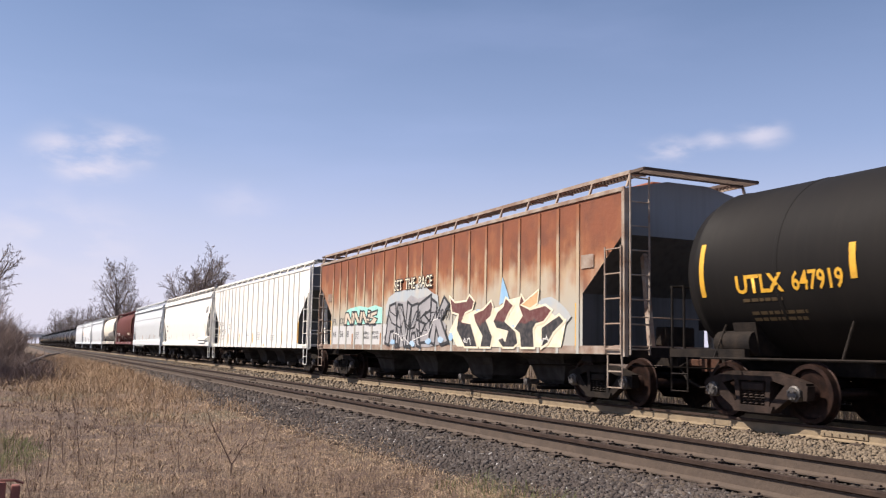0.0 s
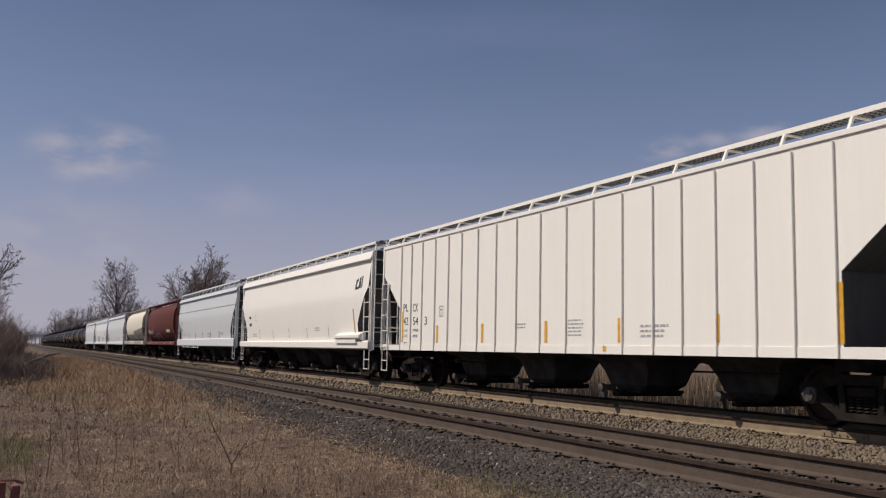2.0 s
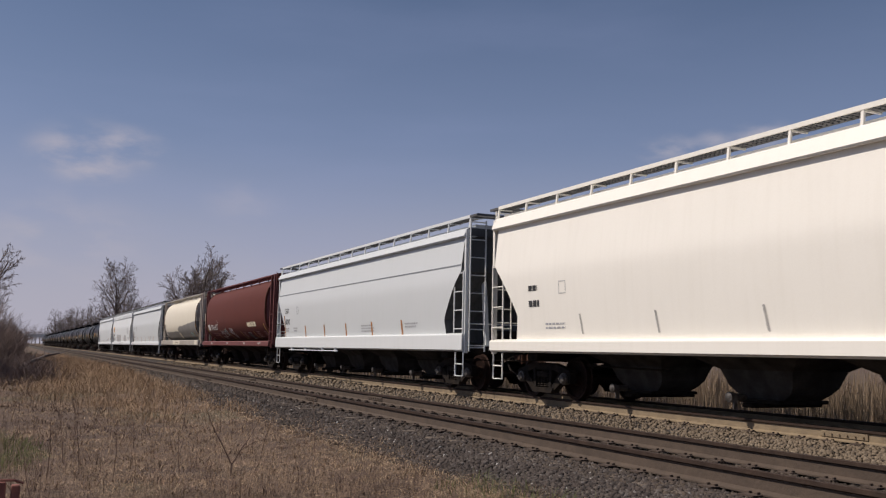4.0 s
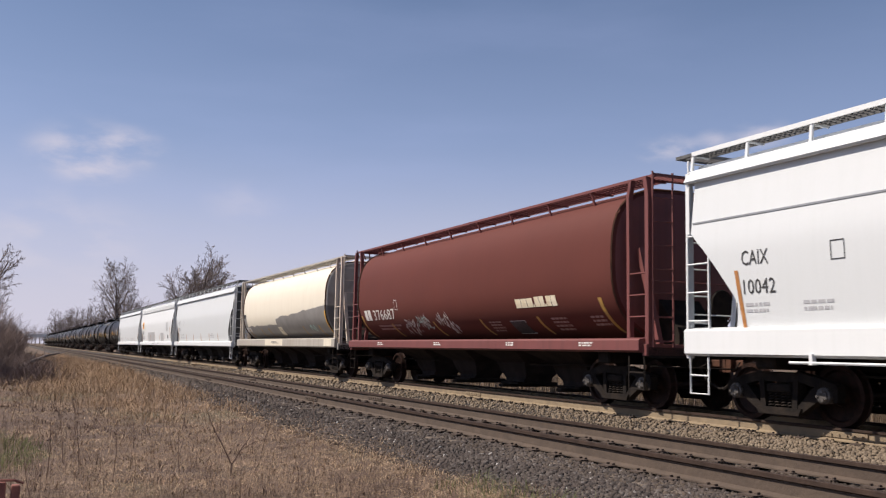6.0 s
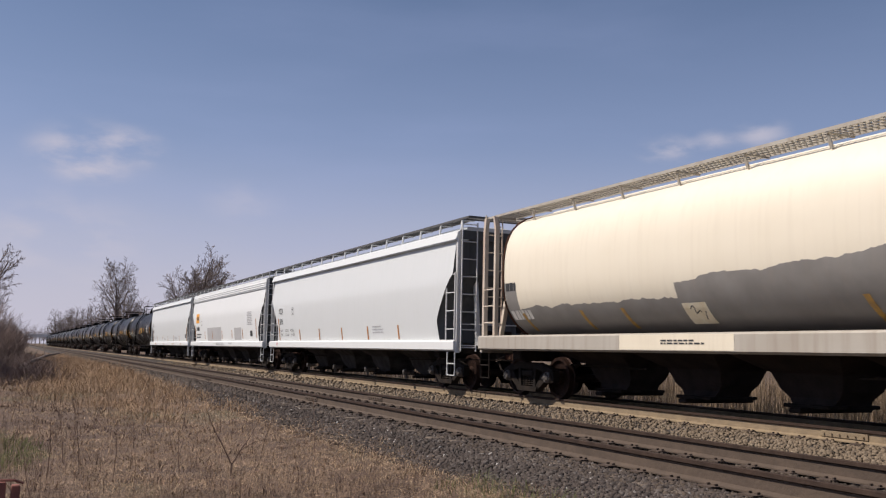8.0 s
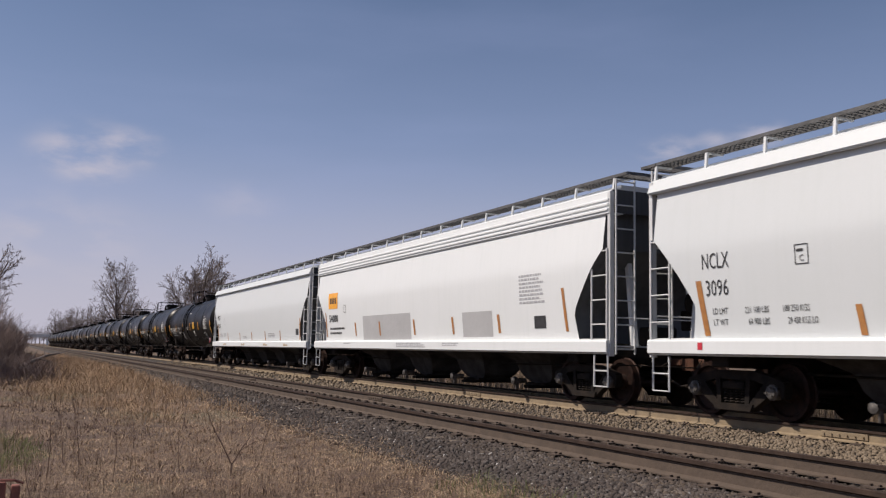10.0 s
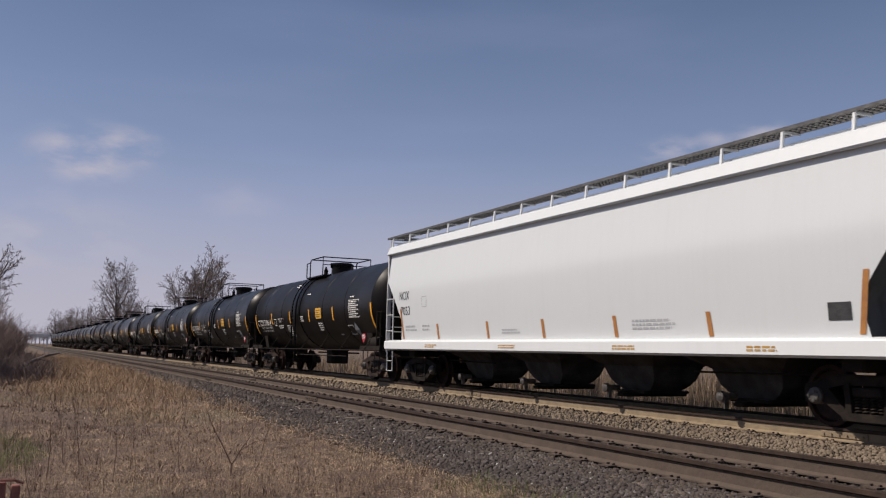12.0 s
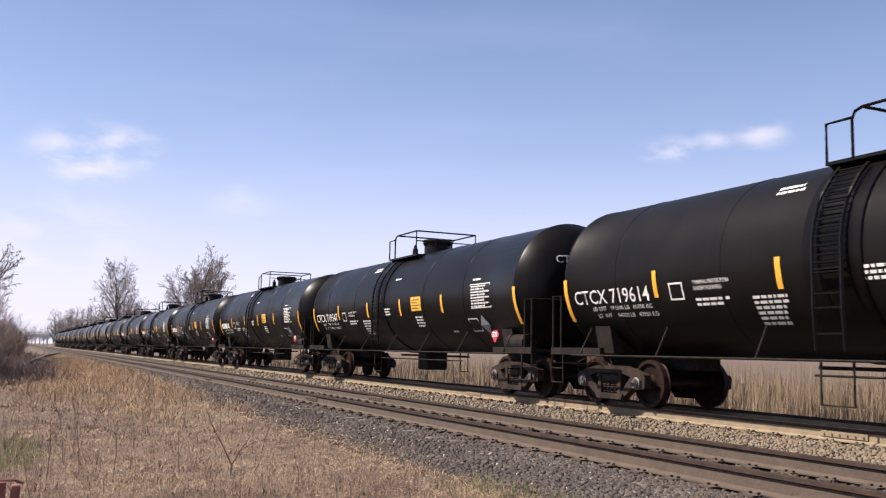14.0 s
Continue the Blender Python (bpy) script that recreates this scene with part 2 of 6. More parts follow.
def make_wheelset(parent, y, big=False):
    bm = bmesh.new()
    for s in (-1, 1):
        prof = [(0.62, 0.10), (0.645, 0.14), (0.66, 0.33), (0.645, 0.40), (0.640, 0.485), (0.662, 0.487), (0.675, 0.462), (0.78, 0.452), (0.785, 0.385), (0.735, 0.36), (0.72, 0.16), (0.80, 0.13), (0.80, 0.09)]
        lathe(bm, [(s * h, r) for h, r in prof], (0, 0, 0), "x", 28)
        lathe(bm, [(s * 0.66, 0.085), (s * 0.98, 0.08)], (0, 0, 0), "x", 12)
    lathe(bm, [(-0.64, 0.09), (0.64, 0.09)], (0, 0, 0), "x", 12)
    ws = part("wheelset", bm, M["tread"], parent, "worn steel wheels on their axle", True)
    ws.location = (0, y, WHEEL_R)
    for s in (-1, 1):
        bm = bmesh.new()
        lathe(bm, [(s * 0.95, 0.12), (s * 1.10, 0.125), (s * 1.115, 0.10), (s * 1.14, 0.095), (s * 1.145, 0.05)], (0, 0, 0), "x", 14)
        for k in range(3):
            a = 2 * math.pi * k / 3
            lathe(bm, [(s * 1.13, 0.022), (s * 1.165, 0.022)], (0, 0.068 * math.cos(a), 0.068 * math.sin(a)), "x", 6)
        part("bearing_cap", bm, M["cap"], ws, "grey bearing end cap with three bolts", True)
    return ws


def make_side_frame(parent, side, mat):
    """Cast truck side frame: pedestals, arched top chord, sagging bottom chord, spring window."""
    x0, x1 = (side * 0.90, side * 1.06)
    bm = bmesh.new()
    top = [(-1.10, 0.62), (-0.72, 0.72), (-0.42, 0.78), (0.42, 0.78), (0.72, 0.72), (1.10, 0.62), (1.08, 0.50), (0.72, 0.56), (0.44, 0.63), (-0.44, 0.63), (-0.72, 0.56), (-1.08, 0.50)]
    prism(bm, top, "x", x0, x1)
    for s in (-1, 1):
        prism(bm, [(s * 0.78, 0.60), (s * 0.66, 0.56), (s * 0.30, 0.20), (s * 0.42, 0.16), (s * 0.80, 0.40)], "x", x0, x1)
        prism(bm, [(s * 0.40, 0.66), (s * 0.30, 0.66), (s * 0.26, 0.20), (s * 0.36, 0.20)], "x", x0 - side * 0.01, x1 + side * 0.012)
        prism(bm, [(s * 1.02, 0.60), (s * 1.12, 0.58), (s * 1.10, 0.36), (s * 1.03, 0.36)], "x", x0, x1)
        prism(bm, [(s * 0.76, 0.60), (s * 0.70, 0.58), (s * 0.72, 0.36), (s * 0.77, 0.36)], "x", x0, x1)
    prism(bm, [(-0.46, 0.24), (0.46, 0.24), (0.40, 0.13), (-0.40, 0.13)], "x", x0 - side * 0.02, x1 + side * 0.03)
    sf = part("side_frame", bm, mat, parent, "cast steel truck side frame, dirty")
    bm = bmesh.new()
    for k in range(4):
        y = -0.195 + 0.13 * k
        pts = [(side * 1.0 + 0.05 * math.cos(a), y + 0.05 * math.sin(a), 0.245 + 0.22 * a / (2 * math.pi * 5)) for a in [2 * math.pi * i / 7 for i in range(36)]]
        tube(bm, pts, 0.017, 4)
    box(bm, side * 0.93, side * 1.08, -0.25, 0.25, 0.47, 0.60, 0.02)
    part("spring_nest", bm, mat, sf)
    return sf


def make_truck(parent, y, mat):
    bm = bmesh.new()
    box(bm, -0.95, 0.95, -0.20, 0.20, 0.40, 0.66, 0.04)
    lathe(bm, [(0.64, 0.2), (0.80, 0.2)], (0, 0, 0), "z", 16)
    for s in (-1, 1):
        tube(bm, [(-0.85, s * 0.36, 0.42), (0.85, s * 0.36, 0.42)], 0.05, 6)
        for x in (-0.72, 0.72):
            box(bm, x - 0.06, x + 0.06, s * 0.36 - 0.04, s * 0.36 + 0.06, 0.30, 0.56, 0.01)
    t = part("truck", bm, M["under"], parent, "two-axle truck with cast side frames")
    t.location = (0, y, 0)
    for s in (-1, 1):
        make_side_frame(t, s, mat)
    for s in (-1, 1):
        make_wheelset(t, s * 0.889)
    return t


def make_coupler(parent, y, s, reach):
    bm = bmesh.new()
    box(bm, -0.07, 0.07, y - s * 0.3, y + s * (reach - 0.12), 0.80, 0.94, 0.02)
    prism(bm, [(-0.17, y + s * (reach - 0.22)), (0.17, y + s * (reach - 0.22)), (0.20, y + s * (reach - 0.02)), (0.05, y + s * (reach + 0.04)), (-0.20, y + s * (reach - 0.04))], "z", 0.72, 1.0)
    c = part("coupler", bm, M["rusty"], parent, "rusty knuckle coupler")
    bm = bmesh.new()
    tube(bm, [(-0.30, y, 0.80), (-0.32, y + s * reach * 0.4, 0.55), (-0.26, y + s * reach * 0.8, 0.42), (-0.18, y + s * reach, 0.44)], 0.025, 6)
    tube(bm, [(-1.45, y + s * 0.06, 0.80), (-0.4, y + s * 0.10, 0.78), (-0.2, y + s * 0.2, 0.90)], 0.014, 5)
    part("air_hose", bm, M["under"], parent)
    return c


def ladder(parent, mat, a, b, z0, z1, rungs, r=0.018, rail=True, label=""):
    """Rungs between two uprights standing at a and b (x, y)."""
    bm = bmesh.new()
    if rail:
        for p in (a, b):
            tube(bm, [(*p, z0 - 0.1), (*p, z1 + 0.05)], r * 1.3, 5)
    lad = part("ladder", bm, mat, parent, label)
    bm = bmesh.new()
    tube(bm, [(*a, z0), (*b, z0)], r, 5)
    repeat(part("rung", bm, mat, lad), [(0, 0, (z1 - z0) * k / (rungs - 1)) for k in range(rungs)])
    return lad


def stirrup(parent, mat, x, y0, y1, z0=0.38, z1=0.98):
    bm = bmesh.new()
    tube(bm, [(x, y0, z1), (x, y0, z0), (x, y1, z0), (x, y1, z1)], 0.022, 5)
    tube(bm, [(x, y0, (z0 + z1) / 2), (x, y1, (z0 + z1) / 2)], 0.016, 5)
    part("stirrup_step", bm, mat, parent)


def shell(levels, roof, name, mat, parent, label="", plate=None):
    """Hopper body: levels of (z, half width, half length) from bottom to top, then a crowned roof."""
    bm = bmesh.new()
    rings = []
    for z, w, h in levels:
        rings.append([bm.verts.new(p) for p in ((-w, -h, z), (w, -h, z), (w, h, z), (-w, h, z))])
    for a, b in zip(rings, rings[1:]):
        for k in range(4):
            bm.faces.new((a[k], a[(k + 1) % 4], b[(k + 1) % 4], b[k]))
    top = rings[-1]
    zr, wr = roof
    h = levels[-1][2]
    q = [bm.verts.new(p) for p in ((-wr, -h, zr), (wr, -h, zr), (wr, h, zr), (-wr, h, zr))]
    for k in range(4):
        bm.faces.new((top[k], top[(k + 1) % 4], q[(k + 1) % 4], q[k]))
    bm.faces.new(q)
    bm.faces.new(rings[0][::-1])
    # shade painted into the ends: slope sheets dark, upright plate at the top greyer
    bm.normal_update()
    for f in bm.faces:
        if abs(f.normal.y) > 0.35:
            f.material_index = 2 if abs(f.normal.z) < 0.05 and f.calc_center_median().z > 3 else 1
    return part(name, bm, [mat, M["endshade"], plate or M["endplate"]], parent, label, True)


def bays(parent, mat, n, half, z0, z1=0.30, w=1.25, outlet=None, neck=(0.55, 0.72), drop=0.48):
    """Discharge hoppers under the body: pyramids with a gate and a pipe end."""
    pitch = 2 * half / n
    for k in range(n):
        yc = -half + pitch * (k + 0.5)
        bm = bmesh.new()
        h = z1
        # shallow shoulder under the sill, steep neck below it, then the funnel to the gate
        tiers = [(w, pitch * 0.5 - 0.01, z0), (neck[0] + 0.10, neck[1] + 0.10, z0 - 0.61 * drop), (neck[0], neck[1], z0 - drop), (neck[0] - 0.06, neck[1] - 0.12, h + 0.10), (0.40, 0.42, h)]
        rings = [[bm.verts.new(p) for p in ((-x, yc - a, z), (x, yc - a, z), (x, yc + a, z), (-x, yc + a, z))] for x, a, z in tiers]
        for hi, lo in zip(rings, rings[1:]):
            for i in range(4):
                bm.faces.new((lo[i], lo[(i + 1) % 4], hi[(i + 1) % 4], hi[i]))
        bm.faces.new(rings[-1][::-1])
        bm.faces.new(rings[0])
        bay = part("discharge_bay", bm, mat, parent, "dark sloped discharge hopper bay")
        bm = bmesh.new()
        box(bm, -0.56, 0.56, yc - 0.46, yc + 0.46, h - 0.06, h, 0.01)
        box(bm, -0.80, 0.80, yc - 0.12, yc + 0.12, h - 0.13, h - 0.05, 0.02)
        part("outlet_gate", bm, M["under"], bay)
        if outlet:
            bm = bmesh.new()
            lathe(bm, [(-1.12, 0.02), (-1.10, 0.085), (-1.02, 0.09), (-1.0, 0.06), (-0.75, 0.06)], (0, yc + 0.1, h + 0.04), "x", 12)
            box(bm, -1.06, -0.98, yc + 0.02, yc + 0.05, h - 0.16, h + 0.1)
            part("outlet_cap", bm, outlet, bay, "pale capped outlet pipe end")


def running_boards(parent, mat, half, z, x=-1.0, width=0.36, step=1.25, roof_z=4.1, edge=1.5, mesh_mat=None, edge_mat=None):
    """Open grating walkways on brackets along both edges of the roof, joined across the ends."""
    for s in (-1, 1):
        xo, xi = s * (abs(x) + width / 2), s * (abs(x) - width / 2)
        bm = bmesh.new()
        for xx in (xo, xi):
            box(bm, xx - 0.012, xx + 0.012, -half, half, z - 0.045, z + 0.01)
        n = int(2 * half / 0.11)
        for k in range(n + 1):
            y = -half + 2 * half * k / n
            box(bm, min(xo, xi), max(xo, xi), y - 0.008, y + 0.008, z - 0.03, z)
        for k in (0.25, 0.5, 0.75):
            xx = xi + (xo - xi) * k
            box(bm, xx - 0.005, xx + 0.005, -half, half, z - 0.03, z + 0.002)
        rb = part("running_board", bm, mesh_mat or mat, parent, "steel grating roof walkway")
        if edge_mat:
            bm = bmesh.new()
            box(bm, xo - 0.016, xo + 0.016, -half, half, z - 0.055, z + 0.018)
            part("board_edge", bm, edge_mat, rb)
        m = int(2 * half / step)
        bm = bmesh.new()
        xe = s * edge
        prism(bm, [(xo, z - 0.02), (xo - s * 0.03, z - 0.05), (xe - s * 0.03, roof_z - 0.02), (xe + s * 0.012, roof_z - 0.02)], "y", -0.025, 0.025)
        box(bm, min(xi, xo), max(xi, xo), -0.02, 0.02, z - 0.075, z - 0.046)
        repeat(part("bracket", bm, mat, rb), [(0, -half + 0.02 + (2 * half - 0.04) * k / m, 0) for k in range(m + 1)])
    for s in (-1, 1):
        bm = bmesh.new()
        y0, y1 = s * (half - 0.02), s * (half + 0.40)
        xo = abs(x) + width / 2
        for yy in (y0, y1):
            box(bm, -xo, xo, yy - 0.012, yy + 0.012, z - 0.045, z + 0.01)
        for k in range(int(2 * xo / 0.1) + 1):
            xx = -xo + 0.1 * k
            box(bm, xx - 0.008, xx + 0.008, min(y0, y1), max(y0, y1), z - 0.03, z)
        for xx in (-xo, xo):
            box(bm, xx - 0.02, xx + 0.02, min(y0, y1), max(y0, y1), z - 0.05, z + 0.005)
        part("end_platform", bm, mesh_mat or mat, parent)


def hatches(parent, mat, half, z):
    for k in range(8):
        bm = bmesh.new()
        y = -half + half / 8 + k * half / 4
        box(bm, -0.35, 0.35, y - half / 9, y + half / 9, z - 0.04, z + 0.10, 0.03)
        part("roof_hatch", bm, mat, parent)


def underframe(parent, L, mat, zc=0.80):
    """Stub centre sill with end beam, bolster and brake rod at each end of the car."""
    h = L / 2
    for s in (-1, 1):
        bm = bmesh.new()
        box(bm, -0.32, 0.32, s * (h - 2.9), s * h, zc, zc + 0.28)
        box(bm, -1.45, 1.45, s * h - 0.06 * (s > 0), s * h + 0.06 * (s < 0), 0.95, 1.14)
        box(bm, -1.35, 1.35, s * (h - 1.55) - 0.2, s * (h - 1.55) + 0.2, 0.82, 1.10, 0.03)
        part("underframe", bm, mat, parent, "grimy steel stub sill and bolster")
        bm = bmesh.new()
        tube(bm, [(-0.7, s * (h - 2.2), 0.76), (-0.7, s * (h - 5.5), 0.72)], 0.02, 5)
        part("brake_rod", bm, mat, parent)


def place_car(name, label, category, y0, y1, reach=0.6):
    """An empty at the middle of a car whose body spans y0..y1 at the start."""
    car = thing(name, label, category, "cars of the passing train")
    car["y_start"] = (y0 + y1) / 2
    return car


CARS = []


def hopper_ends(car, L, top, frame_mat, ends_mat, w=1.5, side_rungs=5, z_side=3.0):
    """End posts, ladders, platforms, brake gear and steps at both ends."""
    h = L / 2
    for s in (-1, 1):
        for sx in (-1, 1):
            bm = bmesh.new()
            box(bm, sx * (w - 0.02) - 0.045, sx * (w - 0.02) + 0.045, s * (h - 0.02) - 0.045, s * (h - 0.02) + 0.045, 0.96, top)
            part("corner_post", bm, frame_mat, car)
        # the ladder on the side and the one on the end, at diagonal corners and here at the near corner of each end
        ladder(car, frame_mat, (-w - 0.05, s * (h - 0.05)), (-w - 0.05, s * (h - 0.56)), 1.10, z_side, side_rungs, 0.016)
        ladder(car, ends_mat, (-w + 0.08, s * (h + 0.07)), (-w + 0.52, s * (h + 0.07)), 1.10, top + 0.2, 8, 0.016)
        stirrup(car, frame_mat, -w - 0.02, s * (h - 0.06), s * (h - 0.50))
        bm = bmesh.new()
        box(bm, -w, w, s * (h - 0.35), s * h, 1.14, 1.17)
        tube(bm, [(-w + 0.1, s * (h + 0.05), 1.7), (w - 0.1, s * (h + 0.05), 1.7)], 0.014, 5)
        part("end_sill_plate", bm, ends_mat, car)
    bm = bmesh.new()
    lathe(bm, [(-0.03, 0.26), (0.0, 0.28), (0.03, 0.26)], (0.55, -h - 0.02, 2.05), "y", 20)
    box(bm, 0.35, 0.75, -h, -h + 0.2, 1.5, 1.9, 0.02)
    box(bm, -0.5, 0.2, -h + 0.1, -h + 0.45, 1.17, 1.55, 0.03)
    part("hand_brake", bm, M["under"], car, "hand brake wheel and gear box")
    bm = bmesh.new()
    lathe(bm, [(-0.45, 0.05), (-0.43, 0.22), (0.43, 0.22), (0.45, 0.05)], (-0.5, h - 1.2, 1.5), "y", 16)
    part("air_reservoir", bm, M["under"], car)


def slope_struts(car, L, mat, z_low=1.15):
    h = L / 2
    for s in (-1, 1):
        bm = bmesh.new()
        prism(bm, [(s * (h - 0.3), z_low), (s * (h - 0.18), z_low), (s * (h - 0.42), 3.0), (s * (h - 0.52), 3.0)], "x", -0.05, 0.05)
        repeat(part("end_strut", bm, mat, car), [(-0.75, 0, 0), (0.75, 0, 0)])


POST_SPOTS = (0, 1.04, 2.02, 2.97, 3.88, 4.66, 5.50, 6.37, 7.14, 7.90)   # from the middle of the car


def make_ribbed_hopper(y0, y1, label, body_mat, trim_mat, rib_mat, rib_w, rib_d, top=4.14, rb=4.43, grate=None):
    car = place_car("hopper_car", label, "freight car", y0, y1)
    L = y1 - y0
    h = L / 2
    w = 1.55
    levels = [(1.14, w, h - 1.40), (2.20, w, h - 1.40), (3.26, w, h - 0.05), (top, w, h - 0.05)]
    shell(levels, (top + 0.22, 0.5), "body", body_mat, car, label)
    # side sill with the low apron at both ends
    for sx in (-1, 1):
        bm = bmesh.new()
        box(bm, sx * (w - 0.05), sx * (w + 0.012), -h, h, 1.0, 1.16)
        box(bm, sx * (w - 0.03), sx * (w + 0.03), -h, h, top - 0.06, top + 0.03, 0.01)
        part("side_sill", bm, trim_mat, car)
    for sx in (-1, 1):
        bm = bmesh.new()
        box(bm, sx * w, sx * (w + rib_d), -rib_w / 2, rib_w / 2, 1.0, top - 0.10)
        repeat(part("side_post", bm, rib_mat, car), [(0, k * y, 0) for y in POST_SPOTS for k in ((-1, 1) if y else (1,))])
    hopper_ends(car, L, top, trim_mat, trim_mat, w)
    underframe(car, L, M["under"])
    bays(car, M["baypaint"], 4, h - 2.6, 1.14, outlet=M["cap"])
    running_boards(car, trim_mat, h, rb, 1.22, 0.36, 1.2, top + 0.05, w - 0.06, grate or M["grating"], trim_mat)
    hatches(car, body_mat, h - 0.6, top + 0.26)
    for s in (-1, 1):
        make_truck(car, s * (h - 1.55), M["under"])
        make_coupler(car, s * h, s, 0.72)
    slope_struts(car, L, trim_mat)
    CARS.append(car)
    return car, h, w


def smooth_width(z):
    """Half width of a smooth-sided body at height z: tucked in at the sill, fullest at the middle."""
    f = min(1.0, max(0.0, (z - 1.2) / 2.7))
    return 1.47 + 0.125 * math.sin(math.pi * min(1.0, f * 1.35) / 2) - 0.12 * max(0.0, f - 0.6) / 0.4


def make_smooth_hopper(y0, y1, label, body_mat, trim_mat, top=4.16, rb=4.48, fascia=0.24, bays_n=4, end_mat=None, cut=1.2, seam=0.0, sill_top=1.27, ridge=False, white_edge=False):
    """Curved-side hopper with a deep top band and a plain side sill."""
    car = place_car("hopper_car", label, "freight car", y0, y1)
    L = y1 - y0
    h = L / 2
    w = 1.60
    zb = top - fascia
    eave = 1.52 if ridge else 1.56
    levels = []
    for k in range(19):
        z = 1.22 + (zb - 1.22) * k / 18
        y = h - 0.16 - (cut - 0.16) * max(0.0, min(1.0, (3.0 - z) / 1.15)) ** 0.8 if z > 1.85 else h - cut + 0.25 * (1.85 - z) ** 1.5
        levels.append((z, smooth_width(z), y))
    shell(levels, (zb + 0.03, 1.2), "body", body_mat, car, label, M["endshade"])
    bm = bmesh.new()
    for sx in (-1, 1):
        prism(bm, [(sx * eave, zb - 0.04), (sx * (eave + 0.025), zb - 0.01), (sx * 1.50, top - 0.04), (sx * 1.44, top), (sx * 1.2, top + 0.05), (sx * 1.2, zb - 0.02)], "y", -h, h)
    box(bm, -1.25, 1.25, -h, h, top + 0.0, top + 0.1)
    part("roof_band", bm, body_mat, car, "smooth roof side band")
    # plate across each roof end, in the shade-darkened end paint
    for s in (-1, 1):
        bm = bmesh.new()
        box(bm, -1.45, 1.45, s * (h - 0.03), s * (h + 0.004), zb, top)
        part("roof_end_plate", bm, M["endshade"], car)
    for sx in (-1, 1):
        bm = bmesh.new()
        prism(bm, [(sx * 1.42, sill_top + 0.03), (sx * 1.58, sill_top), (sx * 1.60, sill_top - 0.03), (sx * 1.60, 1.04), (sx * 1.54, 1.0), (sx * 1.46, 1.0), (sx * 1.46, 1.2)], "y", -h, h)
        part("side_sill", bm, trim_mat, car)
    if ridge:
        for sx in (-1, 1):
            bm = bmesh.new()
            for z in (zb + 0.03, zb + 0.13, zb + 0.23):
                xs = 1.545 - 0.1 * (z - zb)
                prism(bm, [(sx * 1.45, z), (sx * (xs + 0.008), z), (sx * (xs + 0.026), z + 0.012), (sx * (xs + 0.026), z + 0.045), (sx * (xs + 0.004), z + 0.06), (sx * 1.45, z + 0.06)], "y", -h + 0.02, h - 0.02)
            part("roof_band_rib", bm, body_mat, car)
    if seam:
        for sx in (-1, 1):
            bm = bmesh.new()
            box(bm, sx * 1.5, sx * (smooth_width(seam) + 0.012), -h + 0.2, h - 0.2, seam, seam + 0.03)
            part("seam_strip", bm, M["grey"], car)
    hopper_ends(car, L, top - 0.05, end_mat or trim_mat, end_mat or trim_mat, 1.5)
    underframe(car, L, M["under"])
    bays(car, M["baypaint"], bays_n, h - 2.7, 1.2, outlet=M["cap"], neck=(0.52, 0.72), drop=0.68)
    running_boards(car, trim_mat, h, rb, 1.22, 0.36, 1.3, top + 0.02, 1.42, M["grating"], trim_mat if white_edge else None)
    hatches(car, body_mat, h - 0.6, top + 0.14)
    for s in (-1, 1):
        make_truck(car, s * (h - 1.55), M["under"])
        make_coupler(car, s * h, s, 0.68)
    slope_struts(car, L, end_mat or trim_mat)
    CARS.append(car)
    return car, h, 1.6


def round_width(z):
    """Half width of the barrel at height z: a full, slightly squared round."""
    k = min(1.0, abs(z - 2.72) / (1.54 if z > 2.72 else 1.47))
    n = 3.1 if z > 2.72 else 2.4
    return max(0.01, 1.6 * (1 - k ** n) ** (1 / n))


